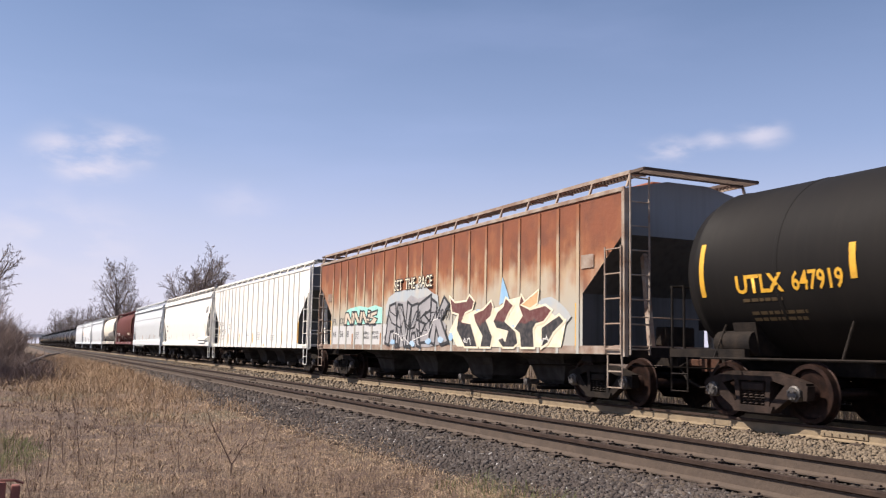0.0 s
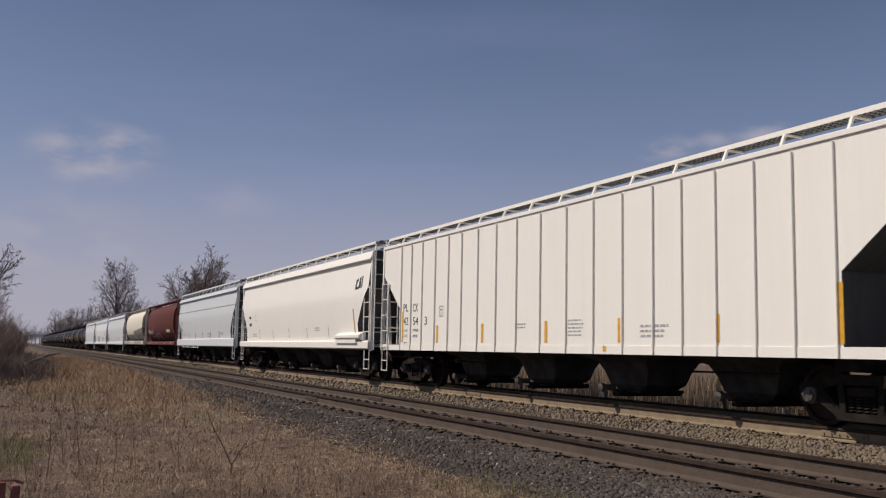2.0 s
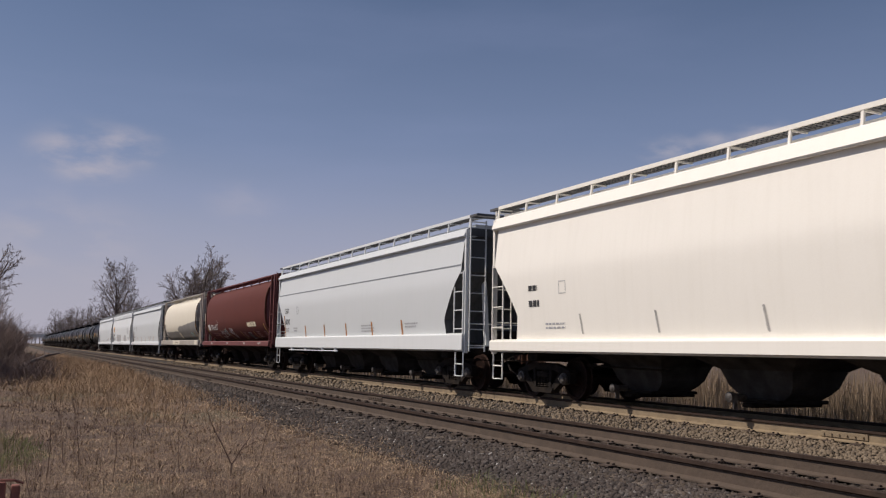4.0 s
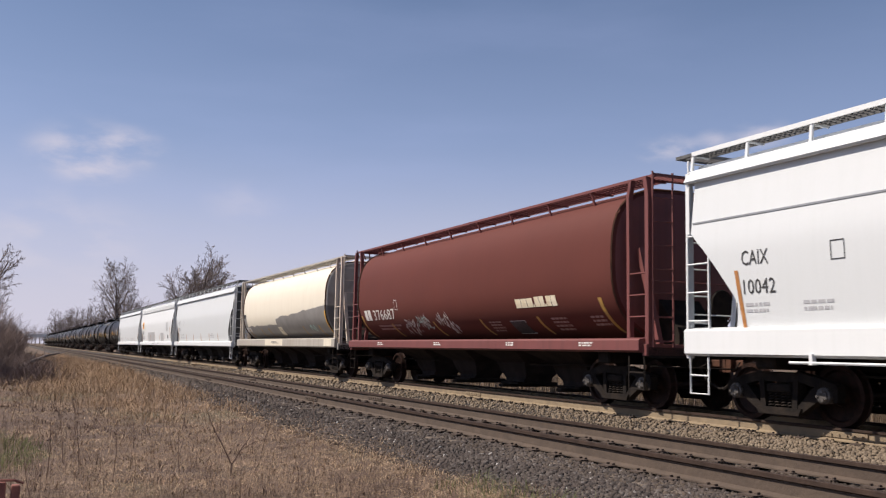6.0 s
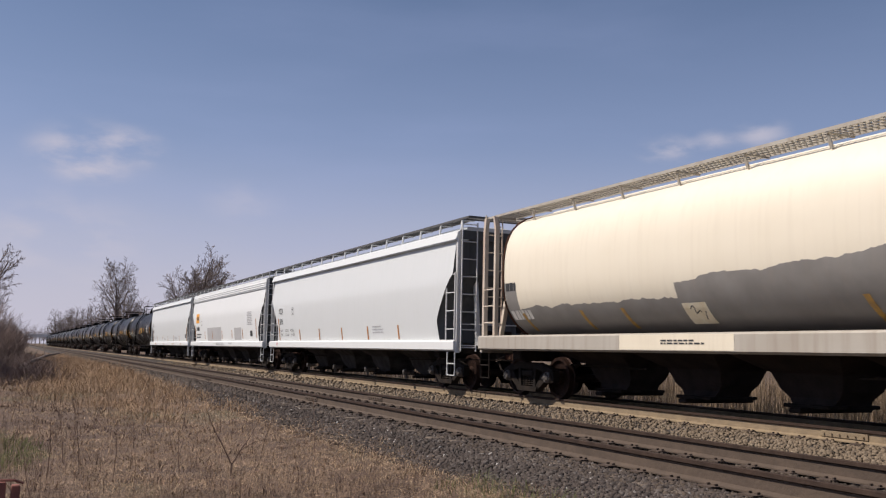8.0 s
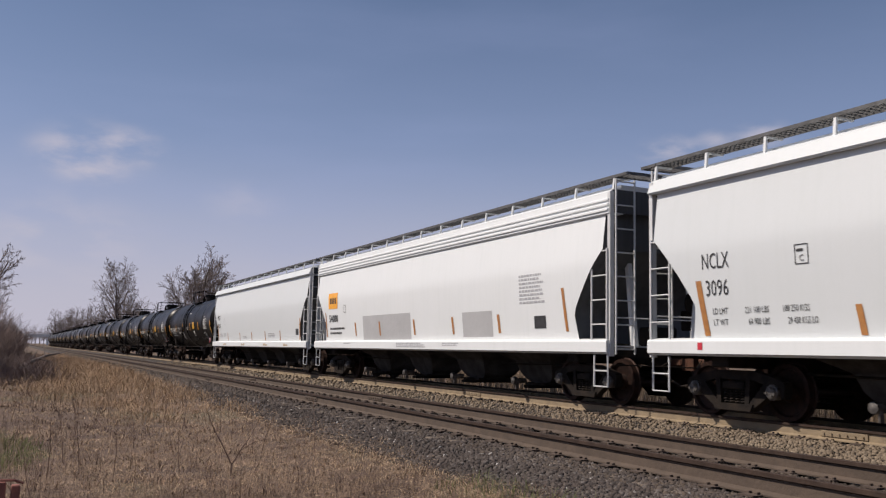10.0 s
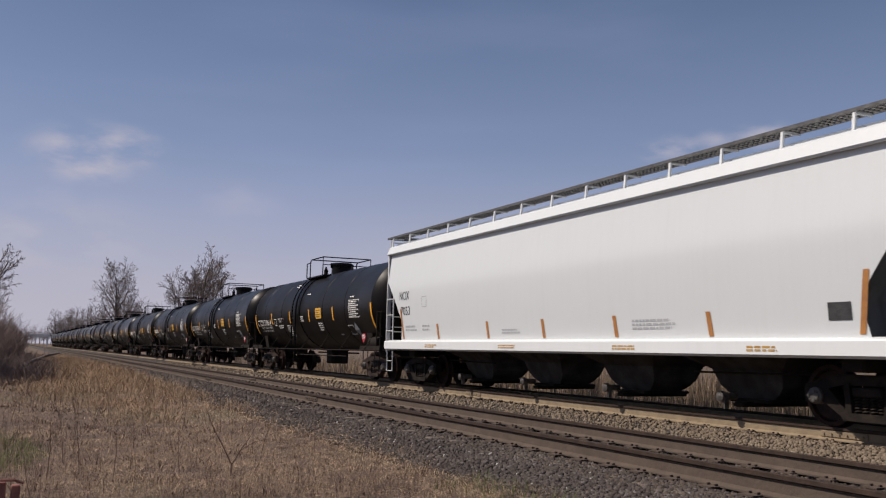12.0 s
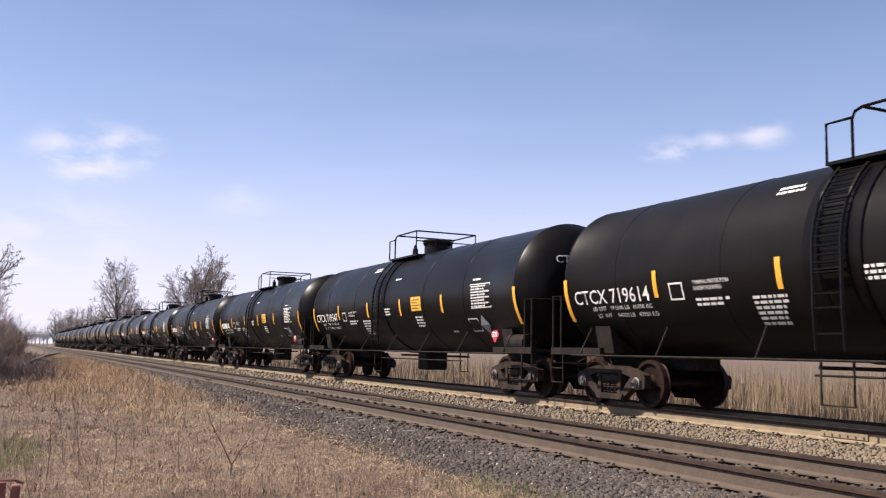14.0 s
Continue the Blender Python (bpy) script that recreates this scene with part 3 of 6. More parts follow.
def make_round_hopper(y0, y1, label, body_mat, trim_mat, top=4.20, rb=4.33, bays_n=4, inset=1.3, end_mat=None, post_mat=None, sill_top=1.38):
    """Cylindrical hopper: teardrop barrel with flat round ends inside an open end frame."""
    car = place_car("hopper_car", label, "freight car", y0, y1)
    L = y1 - y0
    h = L / 2
    e = h - inset
    prof = []
    zc, zr = 2.72, 1.45
    for k in range(41):
        a = 2 * math.pi * k / 40
        z = zc + (1.54 if math.cos(a) > 0 else 1.47) * math.copysign(abs(math.cos(a)) ** 0.86, math.cos(a))
        prof.append((math.copysign(round_width(z), math.sin(a)) if 0 < k % 20 else 0.0, max(z, 1.16)))
    prof = prof[:-1]
    bm = bmesh.new()
    rings = []
    for y, k in ((-e, 0.955), (-e + 0.04, 0.99), (-e + 0.12, 1.0), (e - 0.12, 1.0), (e - 0.04, 0.99), (e, 0.955)):
        rings.append([bm.verts.new((x * k, y, zc + (z - zc) * k)) for x, z in prof])
    m = len(prof)
    for a, b in zip(rings, rings[1:]):
        for k in range(m):
            bm.faces.new((a[k], a[(k + 1) % m], b[(k + 1) % m], b[k]))
    bm.faces.new(rings[0])
    bm.faces.new(rings[-1])
    bmesh.ops.recalc_face_normals(bm, faces=bm.faces[:])
    for f in bm.faces:
        if len(f.verts) > 4:
            f.material_index = 1
    part("body", bm, [body_mat, end_mat or trim_mat], car, label, True)
    for s in (-1, 1):
        bm = bmesh.new()
        prism(bm, [(s * (e - 0.1), 1.16), (s * (h - 0.15), 1.16), (s * (h - 0.15), 1.42), (s * (h - 0.5), 1.62), (s * (e - 0.1), 2.2)], "x", -0.5, 0.5)
        box(bm, -1.42, 1.42, s * (e - 0.1), s * (h - 0.12), 1.04, 1.14)
        part("end_shear_plate", bm, M["under"], car, "grimy shear plate behind the end frame")
    # rolled rim where the barrel meets its end sheet
    for s in (-1, 1):
        bm = bmesh.new()
        ring = [(x * 1.004, zc + (z - zc) * 1.004) for x, z in prof]
        tube(bm, [(x, s * (e - 0.03), z) for x, z in ring + ring[:1]], 0.022, 4)
        part("end_rim", bm, M["rusty"], car, "rusty rim round the end sheet")
    for sx in (-1, 1):
        bm = bmesh.new()
        prism(bm, [(sx * 1.30, sill_top + 0.02), (sx * 1.57, sill_top), (sx * 1.60, sill_top - 0.03), (sx * 1.60, 1.08), (sx * 1.54, 1.04), (sx * 1.46, 1.04), (sx * 1.46, 1.2)], "y", -h + 0.1, h - 0.1)
        part("side_sill", bm, trim_mat, car)
    for s in (-1, 1):
        for sx in (-1, 1):
            bm = bmesh.new()
            prism(bm, [(s * (h - 0.55), 1.1), (s * (h - 0.64), 1.1), (s * (h - 0.66), 4.0), (s * (h - 0.56), rb - 0.05), (s * (h - 0.50), rb - 0.05), (s * (h - 0.58), 3.95)], "x", sx * 1.40 - 0.05, sx * 1.40 + 0.05)
            prism(bm, [(s * h, 1.1), (s * (h - 0.10), 1.1), (s * (h - 0.10), 3.95), (s * (h - 0.16), rb - 0.05), (s * (h - 0.06), rb - 0.05), (s * h, 3.95)], "x", sx * 1.40 - 0.05, sx * 1.40 + 0.05)
            prism(bm, [(s * (h - 0.10), 1.1), (s * (h - 0.20), 1.1), (s * (h - 0.82), 3.0), (s * (h - 0.72), 3.05)], "x", sx * 1.05 - 0.05, sx * 1.05 + 0.05)
            part("end_post", bm, post_mat or trim_mat, car)
        ladder(car, post_mat or trim_mat, (-1.44, s * (h - 0.05)), (-1.44, s * (h - 0.58)), 1.3, 2.5, 4, 0.016)
        ladder(car, post_mat or trim_mat, (-1.36, s * (h + 0.02)), (-0.90, s * (h + 0.02)), 1.25, rb, 8, 0.016)
        stirrup(car, M["under"], -1.5, s * (h - 0.06), s * (h - 0.5))
        bm = bmesh.new()
        box(bm, -1.5, 1.5, s * (h - 0.12), s * h, 0.98, 1.20, 0.01)
        box(bm, -1.5, 1.5, s * (h - 0.85), s * (h - 0.1), 1.14, 1.18)
        tube(bm, [(-1.4, s * (h + 0.02), 2.35), (1.4, s * (h + 0.02), 2.35)], 0.014, 5)
        part("end_sill_plate", bm, trim_mat, car)
    bm = bmesh.new()
    lathe(bm, [(-0.03, 0.26), (0.0, 0.28), (0.03, 0.26)], (0.45, -h + 0.2, 2.0), "y", 20)
    box(bm, 0.25, 0.65, -h + 0.25, -h + 0.45, 1.5, 1.9, 0.02)
    part("hand_brake", bm, M["under"], car)
    underframe(car, L, M["under"])
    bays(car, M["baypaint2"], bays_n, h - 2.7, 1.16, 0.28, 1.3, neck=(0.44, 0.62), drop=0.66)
    running_boards(car, trim_mat, h - 0.35, rb, 1.02, 0.56, 1.6, 4.06, 1.20, trim_mat)
    bm = bmesh.new()
    box(bm, -0.45, 0.45, -e + 0.3, e - 0.3, top - 0.04, top + 0.13, 0.03)
    part("hatch_coaming", bm, body_mat, car)
    for s in (-1, 1):
        make_truck(car, s * (h - 1.56), M["under"])
        make_coupler(car, s * h, s, 0.62)
    CARS.append(car)
    return car, h, 1.6


# ---- tank cars ----
TANK_R, TANK_Z = 1.55, 2.50


def make_tank_car(y0, y1, label, R=TANK_R, zc=TANK_Z, paint=None, rear_cylinder=False):
    car = place_car("tank_car", label, "tank car", y0, y1)
    L = y1 - y0
    h = L / 2
    bm = bmesh.new()
    prof = [(-h, 0.02), (-h + 0.03, 0.55), (-h + 0.10, 0.92), (-h + 0.24, 1.22), (-h + 0.42, 1.41), (-h + 0.62, R - 0.01), (-h + 0.66, R + 0.012), (-h + 0.72, R + 0.012), (-h + 0.74, R)]
    head = list(prof)
    for y in (-h * 0.60, -h * 0.30, h * 0.38, h * 0.72):
        prof += [(y - 0.04, R), (y - 0.03, R + 0.008), (y + 0.03, R + 0.008), (y + 0.04, R)]
    prof += [(-y, r) for y, r in head[::-1]]
    lathe(bm, prof, (0, 0, zc), "y", 56)
    part("tank", bm, paint or M["black"], car, "glossy black cylindrical tank shell", True)
    # jacket band under the manway platform
    bm = bmesh.new()
    lathe(bm, [(-0.52, R), (-0.50, R + 0.03), (0.50, R + 0.03), (0.52, R)], (0, 0.92, zc), "y", 56)
    part("jacket_band", bm, paint or M["black"], car, "", True)
    # manway, housing and railing on top
    zt = zc + R
    bm = bmesh.new()
    lathe(bm, [(-0.15, 0.42), (0.28, 0.42), (0.29, 0.47), (0.36, 0.47), (0.40, 0.40), (0.42, 0.05)], (0, -0.1, zt), "z", 20)
    for k in range(6):
        a = k * math.pi / 3
        box(bm, 0.45 * math.cos(a) - 0.03, 0.45 * math.cos(a) + 0.03, -0.1 + 0.45 * math.sin(a) - 0.03, -0.1 + 0.45 * math.sin(a) + 0.03, zt + 0.2, zt + 0.38)
    part("manway", bm, M["black"], car, "black domed manway housing", True)
    bm = bmesh.new()
    box(bm, -1.0, 1.0, -0.75, 1.48, zt - 0.19, zt - 0.14)
    for x in (-1.0, 1.0):
        for y in (-0.7, 0.4, 1.42):
            prism(bm, [(x, zt - 0.15), (x * 0.9, zt - 0.15), (x * 0.75, zc + math.sqrt(R * R - 0.5625) - 0.01), (x * 0.85, zc + math.sqrt(R * R - 0.7225) - 0.01)], "y", y - 0.03, y + 0.03)
    part("platform", bm, M["black"], car)
    bm = bmesh.new()
    zr = zt + 0.56
    for x in (-1.0, 1.0):
        tube(bm, [(x, -0.72, zt - 0.15), (x, -0.72, zr), (x, 0.80, zr), (x, 0.93, zr - 0.04), (x, 0.98, zr - 0.15), (x, 0.98, zt - 0.15)], 0.024, 6)
        tube(bm, [(x, 1.45, zt - 0.15), (x, 1.45, zr - 0.12), (x, 0.98, zr - 0.12)], 0.022, 6)
    tube(bm, [(-1.0, -0.72, zr), (1.0, -0.72, zr)], 0.024, 6)
    tube(bm, [(-1.0, 0.80, zr), (1.0, 0.80, zr)], 0.024, 6)
    tube(bm, [(-1.0, -0.72, zr - 0.3), (1.0, -0.72, zr - 0.3)], 0.018, 6)
    part("safety_railing", bm, M["black"], car, "black tubular railing round the platform")
    bm = bmesh.new()
    lathe(bm, [(-0.1, 0.09), (0.18, 0.09), (0.2, 0.05), (0.3, 0.04)], (0, 0, zt), "z", 10)
    repeat(part("valve", bm, M["under"], car), [(-0.4, 0.75, 0), (0.1, 0.9, 0), (0.5, 0.7, 0)])
    # curved ladder on the near side, up the middle
    for sx in (-1, 1):
        bm = bmesh.new()
        arc = [(sx * (R + 0.10) * math.sin(a), zc + (R + 0.10) * math.cos(a)) for a in [radians(40 + 9 * i) for i in range(7)]]
        arc += [(sx * (R + 0.10), 2.2), (sx * (R + 0.10), 1.7), (sx * (R + 0.06), 1.1)]
        for y in (0.67, 1.17):
            tube(bm, [(x, y, z) for x, z in arc], 0.03, 5)
        lad = part("ladder", bm, M["black"], car, "curved black ladder up the tank side")
        bm = bmesh.new()
        tube(bm, [(0, 0.67, 0), (0, 1.17, 0)], 0.015, 5)
        spots = []
        for (xa, za), (xb, zb) in zip(arc, arc[1:]):
            for k in (0.25, 0.75) if za > 2.3 else (0.0, 0.6):
                spots.append((xa + (xb - xa) * k, 0, za + (zb - za) * k))
        repeat(part("rung", bm, M["black"], lad), spots)
        bm = bmesh.new()
        tube(bm, [(sx * 1.5, 0.64, 1.0), (sx * 1.5, 0.64, 0.35), (sx * 1.5, 1.20, 0.35), (sx * 1.5, 1.20, 1.0)], 0.022, 5)
        part("stirrup_step", bm, M["under"], car)
        # long pipe rail at the waist with its brackets
        bm = bmesh.new()
        tube(bm, [(sx * 1.56, -h + 0.9, 0.97), (sx * 1.56, h - 0.9, 0.97)], 0.022, 6)
        n = 6
        for k in range(n + 1):
            y = -h + 1.2 + (2 * h - 2.4) * k / n
            tube(bm, [(sx * 1.56, y, 0.97), (sx * 1.18, y + 0.12, 1.52)], 0.018, 5)
        part("handrail", bm, M["under"], car, "black pipe handrail along the tank")
    # stub sills, saddles, platforms, ladders at the ends
    for s in (-1, 1):
        bm = bmesh.new()
        box(bm, -0.28, 0.28, s * (h - 3.2), s * (h + 0.05), 0.72, 1.02, 0.01)
        prism(bm, [(-1.25, 1.55), (-1.15, 1.02), (1.15, 1.02), (1.25, 1.55), (0.6, 1.12), (0, 1.02), (-0.6, 1.12)], "y", s * (h - 1.8), s * (h - 1.3))
        box(bm, -1.48, 1.48, s * (h - 0.38), s * h, 1.02, 1.08)
        box(bm, -1.48, -1.38, s * (h - 1.8), s * h, 0.98, 1.12)
        box(bm, 1.38, 1.48, s * (h - 1.8), s * h, 0.98, 1.12)
        part("stub_sill", bm, M["under"], car)
        bm = bmesh.new()
        tube(bm, [(-1.45, s * (h - 0.04), 1.05), (-1.45, s * (h - 0.04), 2.2), (-1.45, s * (h - 0.35), 2.2), (-1.45, s * (h - 0.35), 1.05)], 0.022, 6)
        tube(bm, [(1.45, s * (h - 0.04), 1.05), (1.45, s * (h - 0.04), 2.2), (1.45, s * (h - 0.35), 2.2), (1.45, s * (h - 0.35), 1.05)], 0.022, 6)
        tube(bm, [(-1.45, s * h, 2.2), (1.45, s * h, 2.2)], 0.02, 6)
        part("end_railing", bm, M["under"], car)
        stirrup(car, M["under"], -1.46, s * (h - 0.02), s * (h - 0.44), 0.40)
        make_truck(car, s * (h - 1.52), M["truck"])
        make_coupler(car, s * h, s, 0.45)
    bm = bmesh.new()
    lathe(bm, [(-0.42, 0.04), (-0.40, 0.2), (0.40, 0.2), (0.42, 0.04)], (-1.15, h - 1.35 if rear_cylinder else -h + 1.05, 1.22), "y", 16)
    part("brake_cylinder", bm, M["under"], car, "", True)
    bm = bmesh.new()
    box(bm, -0.35, 0.35, -0.25, 0.45, 0.42, 1.0, 0.04)
    tube(bm, [(0, -2.4, 0.85), (0, 2.6, 0.85)], 0.035, 6)
    tube(bm, [(-1.1, h * 0.2, 0.75), (-1.1, -h * 0.5, 0.75)], 0.02, 6)
    part("bottom_outlet", bm, M["under"], car)
    return car, h

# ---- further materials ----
# dark tones for the bays, apart from the body colours; darker on round cars
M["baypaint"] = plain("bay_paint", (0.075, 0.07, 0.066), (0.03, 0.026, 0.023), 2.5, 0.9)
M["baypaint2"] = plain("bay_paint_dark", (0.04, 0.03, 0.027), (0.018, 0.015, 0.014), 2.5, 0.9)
M["grating"] = plain("galvanised_grating", (0.13, 0.13, 0.13), (0.07, 0.068, 0.065), 8, 0.6, 0.3)
M["truck"] = plain("truck_steel", (0.017, 0.013, 0.011), (0.050, 0.033, 0.026), 6, 0.7)
M["patch"] = plain("grey_patch_paint", (0.37, 0.37, 0.37), (0.42, 0.42, 0.42), 1.2, 0.6)
M["orange"] = plain("orange_reflector", (0.42, 0.185, 0.045), (0.30, 0.125, 0.04), 10, 0.6)
M["safety_red"] = plain("hazard_red", (0.55, 0.03, 0.05), (0.4, 0.03, 0.04), 10, 0.5)
M["logo_orange"] = plain("logo_orange", (0.85, 0.40, 0.04), (0.75, 0.33, 0.04), 6, 0.5)
M["greyprint"] = plain("faded_print", (0.33, 0.34, 0.36), (0.42, 0.42, 0.43), 12, 0.7)
M["teal"] = plain("teal_spray", (0.22, 0.62, 0.52), (0.42, 0.66, 0.58), 4, 0.6)
M["silver"] = plain("silver_spray", (0.29, 0.285, 0.285), (0.37, 0.35, 0.35), 3, 0.5)
M["creamspray"] = plain("cream_spray", (0.72, 0.62, 0.42), (0.80, 0.74, 0.58), 5, 0.6)
M["bluespray"] = plain("blue_spray", (0.22, 0.42, 0.62), (0.42, 0.55, 0.66), 3, 0.6)
M["peach"] = plain("peach_spray", (0.62, 0.50, 0.36), (0.52, 0.46, 0.38), 2, 0.6)

M["patch_light"] = plain("pale_grey_repaint", (0.50, 0.50, 0.49), (0.56, 0.55, 0.53), 2, 0.6)
M["bluespray_thin"] = plain("faint_blue_overspray", (0.36, 0.42, 0.46), (0.46, 0.44, 0.39), 2.5, 0.7)
M["dimprint"] = plain("dim_yellow_print", (0.10, 0.062, 0.022), (0.06, 0.040, 0.018), 12, 0.7)
M["orange_pale"] = plain("pale_orange_spray", (0.66, 0.46, 0.26), (0.58, 0.34, 0.16), 4, 0.6)
M["tieplate"] = plain("tie_plate_steel", (0.05, 0.034, 0.026), (0.10, 0.072, 0.054), 7, 0.9)
M["teal_spray"] = plain("pale_teal_spray", (0.30, 0.55, 0.50), (0.45, 0.60, 0.56), 6, 0.6)
M["strap"] = plain("grey_strap", (0.30, 0.29, 0.27), (0.45, 0.43, 0.40), 8, 0.7)
M["yellow_worn"] = plain("worn_yellow_reflector", (0.52, 0.30, 0.05), (0.34, 0.20, 0.07), 10, 0.6)
M["orange_bright"] = plain("orange_yellow_reflector", (0.85, 0.40, 0.03), (0.7, 0.33, 0.03), 10, 0.5)
M["faint"] = plain("faded_white_print", (0.40, 0.26, 0.23), (0.32, 0.19, 0.16), 12, 0.7)
M["redtrim"] = painted("oxide_red_trim", (0.17, 0.05, 0.045), (0.08, 0.03, 0.028), 0.5, 0.6)
M["endwhite"] = painted("end_ladder_paint", (0.62, 0.63, 0.63), (0.3, 0.3, 0.29), 0.4)

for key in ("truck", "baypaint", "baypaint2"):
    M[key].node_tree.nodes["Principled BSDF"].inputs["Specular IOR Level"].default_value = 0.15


def height_band(nt, v, lo, hi):
    s, r = nt.nodes.new("ShaderNodeSeparateXYZ"), nt.nodes.new("ShaderNodeMapRange")
    r.inputs[1].default_value, r.inputs[2].default_value = lo, hi
    nt.links.new(v, s.inputs[0])
    nt.links.new(s.outputs["Z"], r.inputs[0])
    return r.outputs[0]


def rusted_paint(name, share):
    """Old pale paint: rust blooms that run down from the roof edge, chalky blue-grey below."""
    m, nt, b = node_material(name, 0.8)
    v = coords(nt)
    base = mixed(nt, height_band(nt, v, 1.5, 2.8), (0.38, 0.38, 0.34), (0.45, 0.345, 0.215))
    base = mixed(nt, times(nt, noise_fac(nt, v, 2.5, 0.4, 0.7), 0.35), base, (0.40, 0.38, 0.34))
    up = height_band(nt, v, 2.0, 4.1)
    blot = noise_fac(nt, coords(nt, (1, 1, 0.8)), 1.25, 0.30, 0.72, 4.0)
    run = noise_fac(nt, coords(nt, (6, 6, 0.3)), 1.2, 0.35, 0.7)
    s = nt.nodes.new("ShaderNodeMath")
    s.operation = "ADD"
    nt.links.new(times(nt, up, 1.15), s.inputs[0])
    nt.links.new(added(nt, times(nt, blot, 0.62), times(nt, run, 0.14)), s.inputs[1])
    r = nt.nodes.new("ShaderNodeMapRange")
    r.interpolation_type = "SMOOTHSTEP"
    r.inputs[1].default_value, r.inputs[2].default_value = 1.10 - share, 1.72 - share
    r.inputs[4].default_value = 0.96
    nt.links.new(s.outputs[0], r.inputs[0])
    deep = nt.nodes.new("ShaderNodeMapRange")
    deep.inputs[1].default_value, deep.inputs[2].default_value = 1.30 - share, 2.00 - share
    nt.links.new(s.outputs[0], deep.inputs[0])
    light = mixed(nt, deep.outputs[0], (0.34, 0.130, 0.046), (0.205, 0.055, 0.020))
    light = mixed(nt, times(nt, noise_fac(nt, coords(nt, (1, 1, 0.9)), 2.2, 0.46, 0.66), 0.75), light, (0.135, 0.038, 0.018))
    c = mixed(nt, r.outputs[0], base, light)
    nt.links.new(c, b.inputs["Base Color"])
    relief(nt, b, noise_fac(nt, v, 14, 0.3, 0.7), 0.25, 0.01)
    return m


M["rustwhite"] = rusted_paint("rusting_pale_paint", 0.72)
M["rustpost"] = rusted_paint("rusting_post_paint", 0.30)
M["rustgrate"] = plain("rusty_grating", (0.065, 0.040, 0.030), (0.12, 0.085, 0.065), 4, 0.85)
M["rusttrim"] = plain("rusty_trim", (0.20, 0.12, 0.08), (0.38, 0.32, 0.26), 3, 0.8)


def two_tone(name, upper, lower, level):
    m, nt, b = node_material(name, 0.6)
    v = coords(nt)
    f = added(nt, height_band(nt, v, level - 0.35, level + 0.25), times(nt, noise_fac(nt, v, 2.2, 0.3, 0.7), 0.5))
    r = nt.nodes.new("ShaderNodeMapRange")
    r.inputs[1].default_value, r.inputs[2].default_value = 0.72, 0.80
    nt.links.new(f, r.inputs[0])
    c = mixed(nt, r.outputs[0], lower, upper)
    c = mixed(nt, times(nt, noise_fac(nt, v, 9, 0.4, 0.7), 0.2), c, (0.35, 0.3, 0.25))
    nt.links.new(c, b.inputs["Base Color"])
    return m


M["tagfill"] = two_tone("graffiti_brown_over_black", (0.125, 0.036, 0.032), (0.022, 0.021, 0.024), 1.75)


def patched_cream():
    """Cream paint with the lower side painted over in grey, with a stepped ragged edge."""
    m, nt, b = node_material("cream_paint_patched", 0.5)
    v = coords(nt)
    s = nt.nodes.new("ShaderNodeSeparateXYZ")
    nt.links.new(v, s.inputs[0])
    n1 = noise_fac(nt, coords(nt, (0, 0.9, 0)), 1.0, 0.3, 0.7, 1.0)
    n2 = noise_fac(nt, coords(nt, (0, 5.0, 0)), 1.0, 0.3, 0.7, 4.0)
    edge = nt.nodes.new("ShaderNodeMapRange")
    edge.inputs[1].default_value, edge.inputs[2].default_value = 0.6, -6.5
    edge.inputs[3].default_value, edge.inputs[4].default_value = 2.20, 2.52
    nt.links.new(s.outputs["Y"], edge.inputs[0])
    back = nt.nodes.new("ShaderNodeMath")      # the rear part was rolled lower, in one step
    back.operation = "GREATER_THAN"
    back.inputs[1].default_value = 0.6
    nt.links.new(s.outputs["Y"], back.inputs[0])
    tail = nt.nodes.new("ShaderNodeMath")      # and the last strip higher again
    tail.operation = "GREATER_THAN"
    tail.inputs[1].default_value = 6.05
    nt.links.new(s.outputs["Y"], tail.inputs[0])
    level = nt.nodes.new("ShaderNodeMath")
    level.operation = "SUBTRACT"
    nt.links.new(edge.outputs[0], level.inputs[0])
    nt.links.new(times(nt, back.outputs[0], 0.27), level.inputs[1])
    total = nt.nodes.new("ShaderNodeMath")
    total.operation = "ADD"
    nt.links.new(level.outputs[0], total.inputs[0])
    nt.links.new(added(nt, added(nt, times(nt, n1, 0.10), times(nt, n2, 0.05)), times(nt, tail.outputs[0], 0.6)), total.inputs[1])
    under = nt.nodes.new("ShaderNodeMath")
    under.operation = "LESS_THAN"
    nt.links.new(s.outputs["Z"], under.inputs[0])
    nt.links.new(total.outputs[0], under.inputs[1])
    cream = mixed(nt, times(nt, noise_fac(nt, v, 1.2, 0.4, 0.7), 0.2), (0.73, 0.675, 0.55), (0.64, 0.57, 0.44))
    grey = mixed(nt, noise_fac(nt, v, 2.0, 0.35, 0.7), (0.20, 0.19, 0.178), (0.25, 0.24, 0.225))
    c = mixed(nt, under.outputs[0], cream, grey)
    streaks = noise_fac(nt, coords(nt, (7, 7, 0.35)), 1.0, 0.5, 0.8)
    c = mixed(nt, times(nt, streaks, 0.12), c, (0.34, 0.27, 0.2))
    nt.links.new(c, b.inputs["Base Color"])
    relief(nt, b, noise_fac(nt, v, 1.3, 0.2, 0.8, 2.0), 0.2, 0.02)
    return m


M["creampatch"] = patched_cream()
M["creamtrim"] = painted("cream_grey_trim", (0.42, 0.395, 0.345), (0.25, 0.20, 0.15), 0.6)
M["creampost"] = painted("cream_post_with_rust", (0.62, 0.57, 0.48), (0.27, 0.13, 0.075), 0.75, 0.6)


